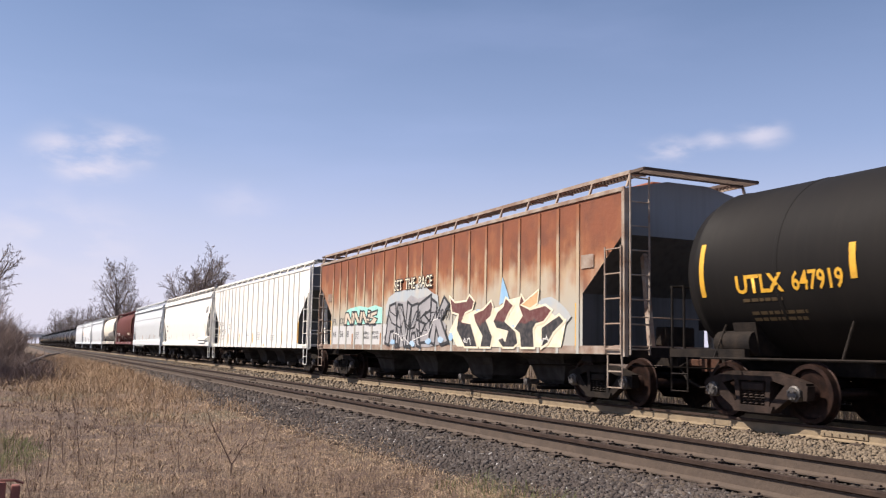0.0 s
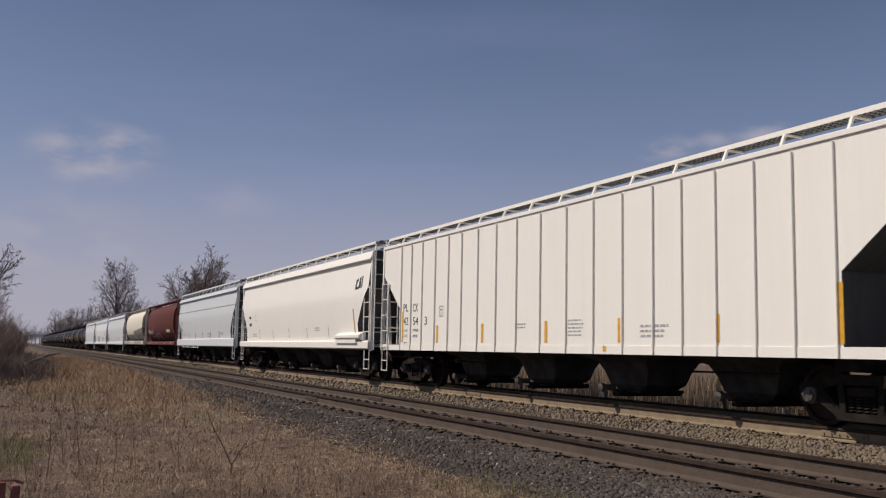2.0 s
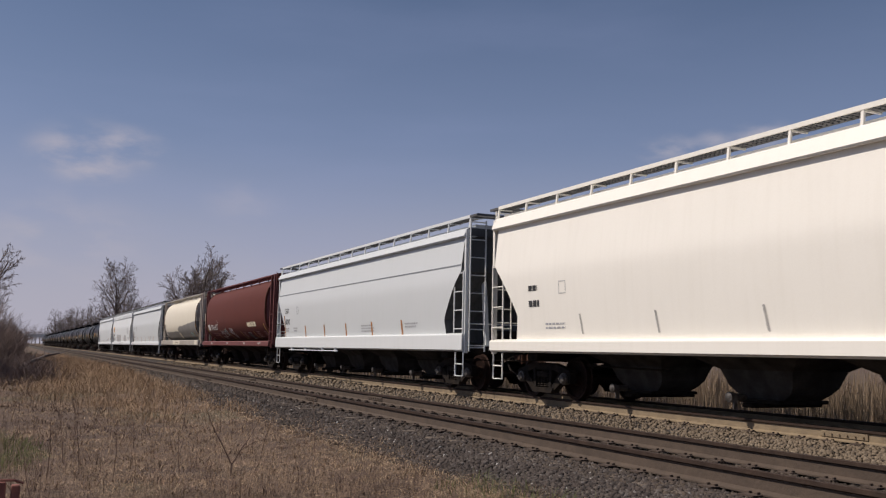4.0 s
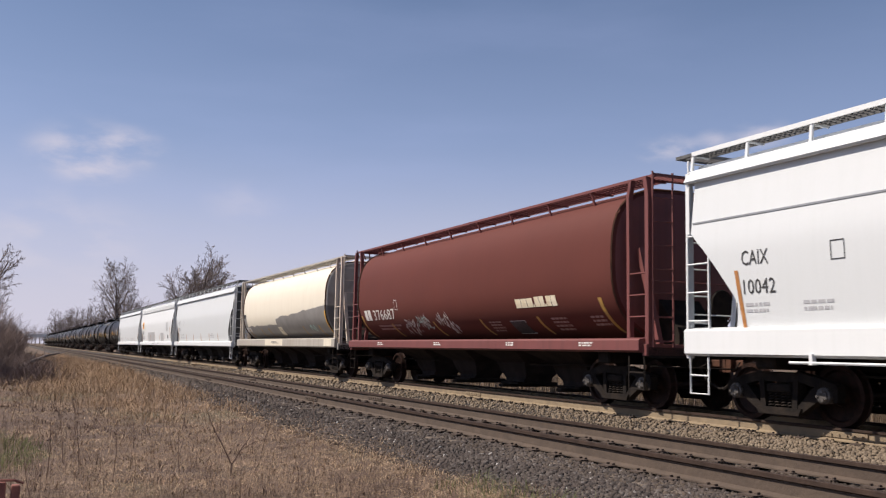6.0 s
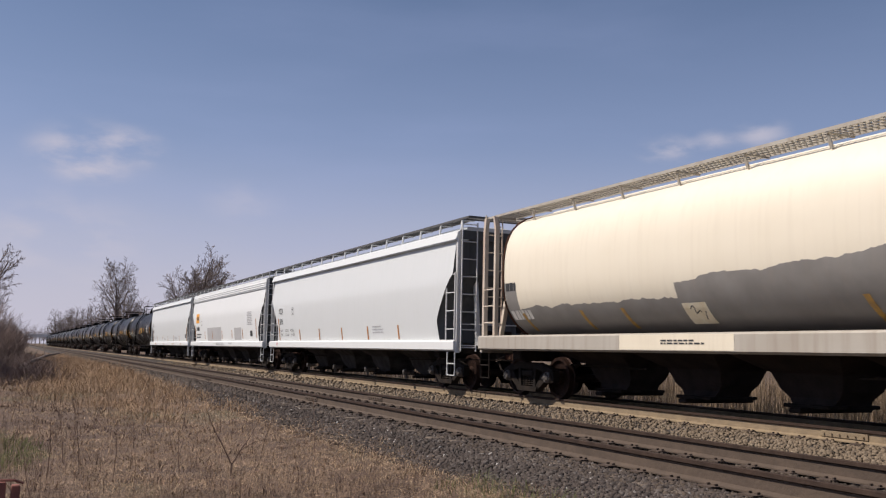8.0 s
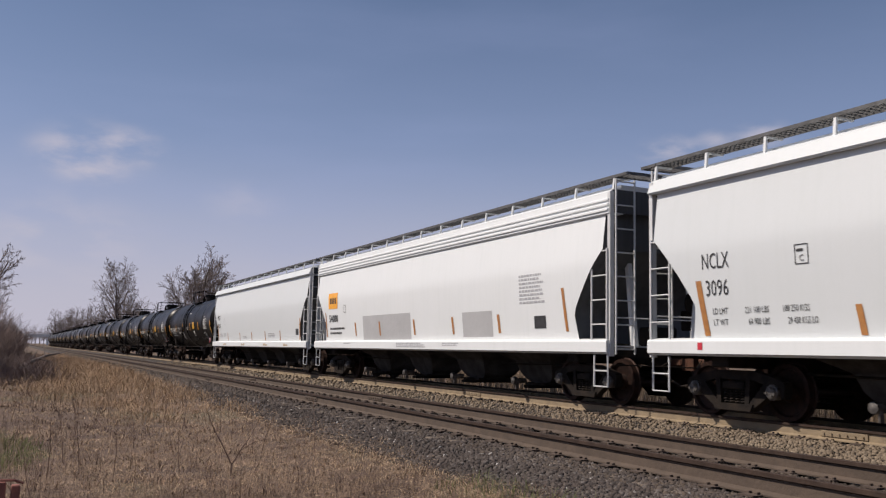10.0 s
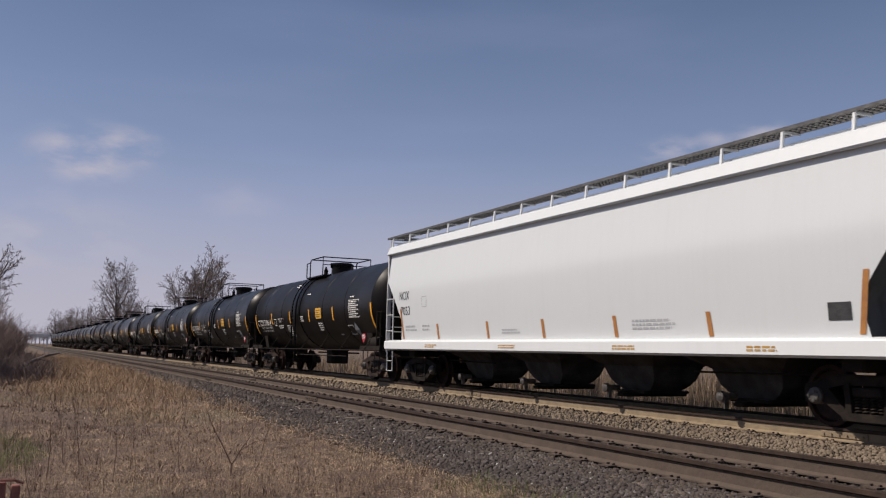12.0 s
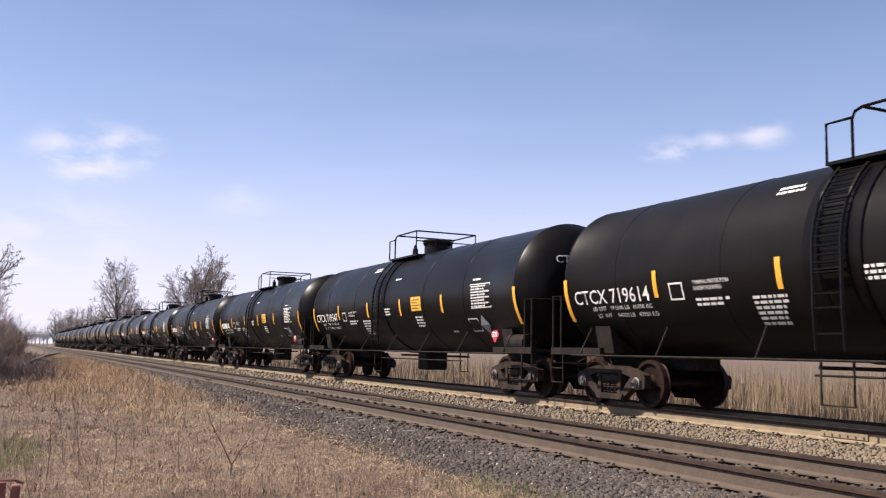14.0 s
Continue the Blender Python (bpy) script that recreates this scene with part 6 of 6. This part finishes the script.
spray(c1, [(-1.9, 1.5), (-2.4, 1.12), (-7.3, 1.12), (-7.5, 1.7), (-7.1, 1.75), (-6.6, 2.02), (-6.0, 2.1), (-5.6, 2.25), (-5.0, 2.2), (-4.6, 2.05), (-3.6, 2.0), (-2.5, 2.05)], M["creamspray"], None, g1, lift=0.0035)
for k, ch in enumerate("tiskr"):
    pts = [(-1.9 - 5.5 * u, 1.1 + 1.6 * max(v, 0.0)) for u, v in WILD[ch]]
    spray(c1, pts, M["tagfill"], M["creamspray"], g1, 0.05, lift=0.006 + 0.0006 * k)
spray(c1, [(-1.9 - 5.5 * u, 1.1 + 1.6 * v) for u, v in WILD["crown"]], M["orange_pale"], M["creamspray"], g1, 0.04, lift=0.012)
for y, z, seed in ((-2.0, 1.35, 21), (-3.55, 1.95, 22), (-4.65, 1.75, 23), (-5.3, 1.5, 24)):
    spray(c1, ragged(y + 0.17, y - 0.17, z - 0.13, z + 0.13, 9, seed), M["bluespray"], None, g1, 0.03, lift=0.0045)
scribble(c1, -2.75, 1.12, 0.5, 0.30, M["marking"], g1, 61, 0.028, 9, 0.016)
scribble(c1, -6.45, 1.14, 0.42, 0.26, M["marking"], g1, 63, 0.03, 8, 0.018)
patch(c1, "placard_plate", -8.02, -8.46, 2.70, 2.97, M["rusttrim"], f1, 0.02)
patch(c1, "placard_plate", 8.46, 8.02, 2.70, 2.97, M["rusttrim"], f1, 0.02)
boxed(c1, -6.05, 1.45, 0.45, 0.42, M["marking"], f1, 0.03)
patch(c1, "stencil_panel", -6.05, -6.50, 1.45, 1.87, M["ink"], f1, 0.016)

# clean white ribbed hopper
c2, h2, w2 = make_ribbed_hopper(34.5, 53.25, "clean white ribbed covered hopper car", M["white"], M["white"], M["white"], 0.03, 0.045)
for words, y, z, wide in (("PL", 7.71, 2.12, 0.36), ("CX", 7.02, 2.10, 0.36), ("42", 7.67, 1.73, 0.33), ("54", 6.99, 1.72, 0.37), ("3", 6.17, 1.71, 0.17)):
    lettering(c2, words, y, z, 0.23, M["ink"], f1, wide, 0.006)
lettering(c2, "LD LMT", 7.70, 1.53, 0.085, M["ink"], f1, 0.32, 0.006)
lettering(c2, "199900", 6.98, 1.53, 0.085, M["ink"], f1, 0.38, 0.006)
lettering(c2, "LT WT", 7.70, 1.37, 0.085, M["ink"], f1, 0.32, 0.006)
lettering(c2, "68100", 6.98, 1.37, 0.085, M["ink"], f1, 0.32, 0.006)
boxed(c2, 5.19, 1.92, 0.22, 0.27, M["ink"], f1, 0.015)
bars(c2, 5.15, 2.08, 0.16, 1, M["ink"], f1, 0.03)
lettering(c2, "C", 5.12, 1.95, 0.09, M["ink"], f1, None, 0.006)
boxed(c2, 7.6, 1.08, 0.2, 0.14, M["ink"], f1, 0.015)
patch(c2, "reflector_strip", 7.80, 7.70, 1.24, 2.12, M["yellow"], f1, 0.008)
patch(c2, "reflector_strip", -7.90, -8.0, 1.20, 2.05, M["yellow"], f1, 0.008)
strips(c2, M["yellow"], f1, (5.32, 2.70, -0.24, -2.87, -5.5), 1.22, 1.68)
bars(c2, 1.0, 1.62, 0.5, 2, M["greyprint"], f1, 0.03, seed=8)
bars(c2, -1.1, 1.66, 0.6, 5, M["greyprint"], f1, 0.03, 0.045, seed=9)
bars(c2, -3.5, 1.5, 0.9, 3, M["greyprint"], f1, 0.04, 0.05, seed=10)
patch(c2, "round_decal", -2.35, -2.45, 1.06, 1.16, M["yellow"], f1, 0.02)

# white smooth-sided hopper with a shroud over one truck
sw = smooth_width
c3, h3, w3 = make_smooth_hopper(54.4, 72.8, "white smooth-sided covered hopper car with a dark logo", M["white"], M["white"], fascia=0.26, top=4.2, white_edge=True)
for k, pts in enumerate(([(-7.78, 3.0), (-7.83, 3.30), (-8.02, 3.36), (-8.05, 3.28), (-7.93, 3.24), (-7.90, 3.06), (-8.05, 3.08), (-8.06, 3.0)], [(-8.08, 3.0), (-8.16, 3.37), (-8.28, 3.4), (-8.30, 3.02), (-8.23, 3.02), (-8.22, 3.2), (-8.17, 3.0)], [(-8.36, 3.03), (-8.37, 3.42), (-8.45, 3.44), (-8.44, 3.04)])):
    marking_mesh(c3, "logo_shape", pts, [tuple(range(len(pts)))], M["ink"], sw, 0.01, "")
bars(c3, 7.45, 2.35, 0.5, 1, M["ink"], sw, 0.12)
bars(c3, 7.45, 2.0, 0.6, 1, M["ink"], sw, 0.14)
boxed(c3, 6.2, 2.25, 0.25, 0.25, M["greyprint"], sw, 0.012)
strips(c3, M["strap"], sw, (5.4, 3.0, 0.4, -2.2, -4.9), 1.40, 1.80, 0.05, slant=0.07)
patch(c3, "reflector_strip", -7.72, -7.80, 1.50, 2.35, M["yellow_worn"], sw, 0.008, slant=0.14)
bars(c3, 6.8, 1.6, 1.0, 2, M["greyprint"], sw, 0.04, seed=3)
bars(c3, -3.2, 1.75, 0.8, 2, M["greyprint"], sw, 0.04, seed=13)
bm = bmesh.new()
prism(bm, [(-1.45, 1.30), (-1.62, 1.30), (-1.70, 1.38), (-1.70, 1.46), (-1.64, 1.50), (-1.45, 1.58)], "y", -8.6, -6.1)
prism(bm, [(-1.60, 1.20), (-1.66, 1.20), (-1.66, 1.32), (-1.60, 1.32)], "y", -8.2, -6.1)
part("shroud", bm, M["white"], c3, "white sheet-metal shroud over the sill")

c4, h4, w4 = make_smooth_hopper(74.3, 92.55, "pale grey smooth-sided covered hopper car with orange reflector strips", M["pale"], M["cool"], seam=3.2, fascia=0.2, top=4.16, sill_top=1.44, white_edge=True)
lettering(c4, "CAIX", 7.78, 2.42, 0.23, M["ink"], sw, 0.56)
lettering(c4, "10042", 7.77, 1.97, 0.23, M["ink"], sw, 0.66)
boxed(c4, 6.05, 2.38, 0.23, 0.26, M["ink"], sw, 0.015)
bars(c4, 7.75, 1.78, 0.5, 2, M["greyprint"], sw, 0.05, seed=2)
bars(c4, 6.6, 1.78, 0.7, 2, M["greyprint"], sw, 0.05, seed=3)
patch(c4, "reflector_strip", 7.83, 7.75, 1.42, 2.35, M["orange"], sw, 0.008, slant=0.12)
strips(c4, M["orange"], sw, (4.87, 2.46, 0.02, -2.5, -5.0), 1.44, 1.88, slant=0.05)
bars(c4, -1.5, 1.75, 1.2, 3, M["greyprint"], sw, 0.045, seed=5)
bars(c4, -5.2, 1.75, 1.0, 2, M["greyprint"], sw, 0.045, seed=6)
bm = bmesh.new()
tube(bm, [(-1.62, 6.8, 0.93), (-1.62, 0.6, 0.93)], 0.022, 6)
for y in (6.4, 4.6, 2.4, 0.9):
    box(bm, -1.64, -1.56, y - 0.03, y + 0.03, 0.90, 1.06)
part("pipe_rail", bm, M["cool"], c4, "white pipe along the lower sill")

# oxide red cylindrical hopper
c5, h5, w5 = make_round_hopper(93.7, 109.75, "oxide red cylindrical covered hopper car with spray tags", M["red"], M["redtrim"], inset=0.9, end_mat=M["redtrim"], sill_top=1.29)
rw = round_width
for k, (y, wide) in enumerate(((6.62, 0.24), (6.32, 0.24))):
    patch(c5, "logo_shape", y, y - wide, 1.93, 2.25, M["marking"], rw)
lettering(c5, "376687", 5.85, 1.93, 0.31, M["marking"], rw, 1.75)
y = -3.28
for wide, tall in ((0.24, 0.20), (0.24, 0.20), (0.24, 0.20), (0.06, 0.06), (0.19, 0.22), (0.19, 0.22), (0.06, 0.06), (0.19, 0.22), (0.19, 0.22)):
    patch(c5, "logo_shape", y, y - wide, 2.0, 2.0 + tall, M["creamspray"], rw)
    y -= wide + 0.016
patch(c5, "stencil_panel", -2.65, -3.33, 1.45, 1.72, M["ink"], rw, 0.008)
boxed(c5, -2.65, 1.45, 0.68, 0.27, M["marking"], rw, 0.02)
boxed(c5, 4.0, 2.2, 0.2, 0.28, M["marking"], rw, 0.015)
for yy in (6.9, 4.6, 1.55, -1.25, -4.0, -6.6):
    patch(c5, "reflector_strip", yy, yy - 0.11, 1.42, 1.80 if abs(yy) < 6.5 else 2.1, M["yellow_worn"], rw, 0.008, slant=0.08)
bars(c5, 5.8, 1.72, 2.2, 2, M["faint"], rw, 0.05, seed=11)
bars(c5, -1.6, 1.7, 0.7, 4, M["faint"], rw, 0.035, 0.03, seed=12)
bars(c5, -4.5, 1.72, 0.8, 4, M["faint"], rw, 0.04, 0.035, seed=13)
bars(c5, -6.0, 1.72, 0.6, 3, M["faint"], rw, 0.04, 0.035, seed=14)
for y, long, z, mat, seed in ((3.7, 1.0, 1.45, M["marking"], 31), (3.5, 0.7, 1.5, M["marking"], 36), (2.6, 0.95, 1.6, M["teal_spray"], 32), (2.5, 0.8, 1.62, M["marking"], 37), (1.3, 0.9, 1.62, M["marking"], 33), (0.8, 0.6, 1.45, M["marking"], 34)):
    scribble(c5, y, z, long, 0.40, mat, rw, seed, 0.03)
for y in (5.2, 1.0, -3.0, -6.0):
    bars(c5, y, 1.20, 0.5, 2, M["marking"], flat_width(1.6), 0.03, 0.02, seed=int(y * 3 + 40), lift=0.006)

# cream cylindrical hopper with grey patches
c6, h6, w6 = make_round_hopper(111.1, 127.0, "cream cylindrical covered hopper car with grey repainted patches", M["creampatch"], M["creamtrim"], end_mat=M["creamend"], post_mat=M["creampost"])
patch(c6, "reflector_strip", -6.46, -6.58, 1.50, 2.40, M["yellow"], rw, 0.008)
strips(c6, M["yellow_worn"], rw, (-5.4, -3.3, 2.2, 3.6, 5.9), 1.50, 1.88, slant=0.08)
bars(c6, 6.5, 2.4, 0.6, 1, M["ink"], rw, 0.18)
bars(c6, 6.5, 1.75, 1.2, 1, M["marking"], rw, 0.2)
patch(c6, "paper_patch", 0.55, -0.05, 1.55, 1.90, M["creamspray"], rw, 0.008)
scribble(c6, 0.4, 1.6, 0.4, 0.26, M["ink"], rw, 5, 0.02, 8, 0.012)
scribble(c6, -4.2, 1.6, 0.7, 0.36, M["teal_spray"], rw, 6, 0.04)
patch(c6, "sill_patch", 2.1, -0.9, 1.09, 1.36, M["cream"], flat_width(1.6), 0.004)
patch(c6, "sill_patch", -6.6, -7.5, 1.09, 1.36, M["cream"], flat_width(1.6), 0.004)
bars(c6, 0.9, 1.24, 1.2, 2, M["ink"], flat_width(1.6), 0.03, 0.02, lift=0.008)

c7, h7, w7 = make_smooth_hopper(128.3, 147.15, "cool white smooth-sided covered hopper car with a shaded seam", M["pale"], M["cool"], end_mat=M["endwhite"])
lettering(c7, "NCLX", 7.99, 2.42, 0.26, M["ink"], sw, 0.62)
lettering(c7, "3096", 7.93, 1.98, 0.26, M["ink"], sw, 0.52)
boxed(c7, 6.0, 2.36, 0.24, 0.28, M["ink"], sw, 0.015)
lettering(c7, "C", 5.92, 2.40, 0.09, M["ink"], sw)
bars(c7, 6.0 - 0.03, 2.54, 0.17, 1, M["ink"], sw, 0.04)
patch(c7, "reflector_strip", 8.03, 7.90, 1.33, 2.24, M["orange"], sw, 0.008, slant=0.14)
strips(c7, M["orange"], sw, (4.9, 2.3, -0.3, -2.9, -5.5), 1.32, 1.74, slant=0.06)
for words, y, z, wide in (("LD LMT", 7.80, 1.68, 0.34), ("LT WT", 7.80, 1.50, 0.33), ("221 100 LBS", 7.08, 1.68, 0.50), ("64 900 LBS", 7.02, 1.50, 0.44), ("100 250 KGS", 6.30, 1.68, 0.50), ("29 450 KGS LO", 6.22, 1.50, 0.56)):
    lettering(c7, words, y, z, 0.10, M["ink"], sw, wide)
bars(c7, -3.3, 1.7, 1.0, 3, M["greyprint"], sw, 0.045, seed=4)
patch(c7, "sill_label", 8.1, 7.98, 1.10, 1.22, M["safety_red"], flat_width(1.6), 0.006)

# white hopper with an orange badge and two grey patches
c8, h8, w8 = make_smooth_hopper(148.4, 167.2, "white smooth-sided covered hopper car with grey repainted patches and orange badge", M["cool"], M["cool"], fascia=0.46, top=4.2, end_mat=M["endwhite"], ridge=True)
badge = patch(c8, "badge", 7.85, 6.84, 2.42, 2.98, M["logo_orange"], sw, 0.008, "orange badge with a dark frame")
boxed(c8, 7.80, 2.46, 0.91, 0.47, M["ink"], sw, 0.025)
for k in range(4):
    patch(c8, "badge_shape", 7.66 - 0.18 * k, 7.54 - 0.18 * k, 2.60, 2.80, M["ink"], sw, 0.012)
lettering(c8, "54080", 7.80, 1.95, 0.25, M["ink"], sw, 0.98, bold=0.008)
bars(c8, 7.75, 1.68, 1.6, 1, M["ink"], sw, 0.07, seed=2)
bars(c8, 7.75, 1.52, 1.6, 1, M["ink"], sw, 0.07, seed=3)
boxed(c8, 6.2, 2.25, 0.22, 0.26, M["ink"], sw, 0.015)
patch(c8, "grey_repaint", 4.3, 0.32, 1.32, 2.08, M["patch"], sw, 0.004, "grey repainted rectangle")
patch(c8, "grey_repaint", -3.05, -4.65, 1.36, 1.98, M["patch"], sw, 0.004, "grey repainted rectangle")
patch(c8, "reflector_strip", 8.15, 8.05, 1.42, 2.3, M["orange"], sw, 0.008, slant=0.1)
patch(c8, "reflector_strip", -7.85, -7.95, 1.45, 2.35, M["orange"], sw, 0.008, slant=0.1)
strips(c8, M["orange"], sw, (5.0, 2.77, 0.05, -2.5, -5.0), 1.44, 1.88, slant=0.05)
bars(c8, -6.0, 2.68, 1.2, 8, M["greyprint"], sw, 0.045, 0.04, seed=7)
patch(c8, "stencil_panel", -6.6, -7.08, 1.53, 1.80, M["ink"], sw, 0.008)
for y, long, rows in ((6.0, 0.9, 1), (1.2, 2.3, 3), (-2.0, 1.0, 2)):
    bars(c8, y, 1.19, long, rows, M["greyprint"], flat_width(1.6), 0.028, 0.022, seed=rows, lift=0.006)

c9, h9, w9 = make_smooth_hopper(168.3, 186.85, "pale grey smooth-sided covered hopper car with a white sill", M["pale"], M["cool"], end_mat=M["endwhite"])
lettering(c9, "NCIX", 8.15, 2.46, 0.25, M["ink"], sw, 0.70)
lettering(c9, "7053", 8.10, 2.02, 0.25, M["ink"], sw, 0.68)
boxed(c9, 6.55, 2.22, 0.3, 0.28, M["greyprint"], sw, 0.015)
patch(c9, "reflector_strip", 8.02, 7.92, 1.33, 2.2, M["orange"], sw, 0.008, slant=0.14)
strips(c9, M["orange"], sw, (5.54, 2.68, 0.12, -2.5, -5.1), 1.32, 1.73, slant=0.05)
bars(c9, 7.8, 1.66, 0.9, 2, M["greyprint"], sw, 0.05, 0.05, seed=1)
bars(c9, 6.6, 1.66, 0.5, 2, M["greyprint"], sw, 0.05, 0.05, seed=2)
bars(c9, 2.0, 1.5, 0.9, 2, M["greyprint"], sw, 0.035, 0.03, seed=3)
bars(c9, -3.0, 1.6, 1.4, 3, M["greyprint"], sw, 0.04, 0.03, seed=4)
patch(c9, "stencil_panel", -7.5, -7.9, 1.53, 1.78, M["ink"], sw, 0.008)
patch(c9, "reflector_strip", -8.0, -8.1, 1.33, 2.2, M["orange"], sw, 0.008, slant=-0.14)
for y in (6.2, 2.0, -2.5, -6.0):
    bars(c9, y, 1.14, 0.8, 2, M["yellow_worn"], flat_width(1.6), 0.03, 0.02, seed=int(y + 20), lift=0.006)

# black tank cars at the rear
tank, ht = make_tank_car(187.55, 204.35, "black tank car with white lettering and a railed platform")


def tank_markings(car):
    patch(car, "reflector_strip", 7.78, 7.66, 1.65, 2.5, M["orange_bright"], tank_width, 0.02)
    patch(car, "reflector_strip", -7.66, -7.78, 1.65, 2.5, M["orange_bright"], tank_width, 0.02)
    strips(car, M["orange_bright"], tank_width, (4.85, 1.93, -0.82, -3.75), 2.02, 2.50)
    boxed(car, 4.47, 1.97, 0.33, 0.27, M["marking"], tank_width, 0.03)
    lettering(car, "LD LMT   191300 LB   86750 KG", 6.9, 1.85, 0.075, M["marking"], tank_width, 1.85)
    lettering(car, "LT  WT     94700 LB   42950 KG", 6.8, 1.71, 0.075, M["marking"], tank_width, 1.85)
    lettering(car, "THERMAL PROTECTION", 3.85, 2.20, 0.065, M["marking"], tank_width, 0.85)
    lettering(car, "SYSTEM EQUIPPED", 3.85, 2.10, 0.065, M["marking"], tank_width, 0.68)
    for y, z, long, rows, seed in ((3.85, 1.92, 0.9, 2, 5), (2.55, 1.90, 0.75, 6, 6), (0.55, 2.22, 0.7, 3, 7), (-1.84, 1.92, 0.65, 4, 8), (2.3, 3.6, 0.6, 2, 9), (-0.2, 3.1, 0.5, 1, 10), (-5.6, 2.76, 0.5, 1, 12), (-3.9, 1.5, 0.4, 1, 14)):
        bars(car, y, z, long, rows, M["marking"], tank_width, 0.045, 0.035, seed)
    patch(car, "yellow_placard", -1.68, -2.38, 2.12, 2.52, M["yellow"], tank_width, 0.008, "yellow placard with small print")
    bars(car, -1.76, 2.42, 0.55, 4, M["ink"], tank_width, 0.03, 0.05, 15, 0.012)
    boxed(car, -5.47, 2.08, 1.05, 0.58, M["marking"], tank_width, 0.022, "data_panel")
    bars(car, -5.52, 2.59, 1.0, 8, M["marking"], tank_width, 0.035, 0.035, 16, 0.01)
    for y in (-5.9, -6.2):
        patch(car, "table_rule", y, y - 0.015, 2.08, 2.66, M["marking"], tank_width, 0.008)
    boxed(car, -5.1, 1.52, 0.5, 0.3, M["marking"], tank_width, 0.025)
    d = lambda y, z, r: [(y + r, z), (y, z - r), (y - r, z), (y, z + r)]
    marking_mesh(car, "placard_holder", d(-5.93, 1.66, 0.24), [(0, 1, 2, 3)], M["grey"], tank_width, 0.03, "grey diamond placard holder")
    marking_mesh(car, "hazard_placard", d(-6.2, 1.43, 0.21), [(0, 1, 2, 3)], M["safety_red"], flat_width(1.16), 0.05, "red and white diamond hazard placard")
    patch(car, "placard_panel", -6.08, -6.32, 1.37, 1.49, M["marking"], flat_width(1.16), 0.056)
    lettering(car, "1267", -6.10, 1.39, 0.08, M["ink"], flat_width(1.16), 0.2, 0.06)


tank_markings(tank)
rear = [tank]
for k in range(1, 17):
    c = copy_thing(tank, pose(0, 0, 0))
    c["y_start"] = tank["y_start"] + 17.62 * k
    rear.append(c)
CARS += rear
lettering(tank, "CTCX 719614", 7.45, 1.98, 0.27, M["marking"], tank_width, 2.4, bold=0.002)
lettering(rear[1], "CTCX 719547", 7.45, 1.98, 0.27, M["marking"], tank_width, 2.4, bold=0.002)
for c in rear[2:7]:
    bars(c, 7.45, 1.98, 2.4, 1, M["marking"], tank_width, 0.27, seed=4)


def end_lettering(car, words, h):
    """White lettering on the domed end that faces the camera."""
    cu = bpy.data.curves.new("words", "FONT")
    cu.body, cu.size, cu.resolution_u = words, 0.26, 2
    tmp = new("words", cu)
    bpy.context.view_layer.update()
    me = bpy.data.meshes.new_from_object(tmp.evaluated_get(bpy.context.evaluated_depsgraph_get()))
    bpy.data.objects.remove(tmp)
    xs = [v.co.x for v in me.vertices]
    for v in me.vertices:
        x, z = v.co.x - (min(xs) + max(xs)) / 2, 3.05 + v.co.y
        r = math.hypot(x, z - TANK_Z)
        v.co = (x, -h + float(np.interp(r, [0, 0.55, 0.92, 1.22, 1.41], [0, 0.03, 0.10, 0.24, 0.42])) - 0.012, z)
    me.materials.clear()
    me.materials.append(M["marking"])
    o = new("lettering", me)
    o.parent = car


end_lettering(tank, "CTCX 719614", ht)
end_lettering(rear[1], "CTCX 719547", ht)


# ---- what moves ----
def motions():
    """The train rolls towards the camera; the wheels of the cars that come near turn with it."""
    for car in CARS:
        y = car["y_start"]
        walk(car, [(0.5 * k, pose(TRACK_FAR, y - travelled(0.5 * k), 0)) for k in range(29)])
    steps = range(0, 421)
    for car in CARS[:13]:
        for part_ob in car.children_recursive:
            if part_ob.name.startswith("wheelset"):
                y = part_ob.location.y
                walk(part_ob, [(k / FPS, pose(0, y, WHEEL_R, math.degrees(travelled(k / FPS) / WHEEL_R))) for k in steps])


motions()
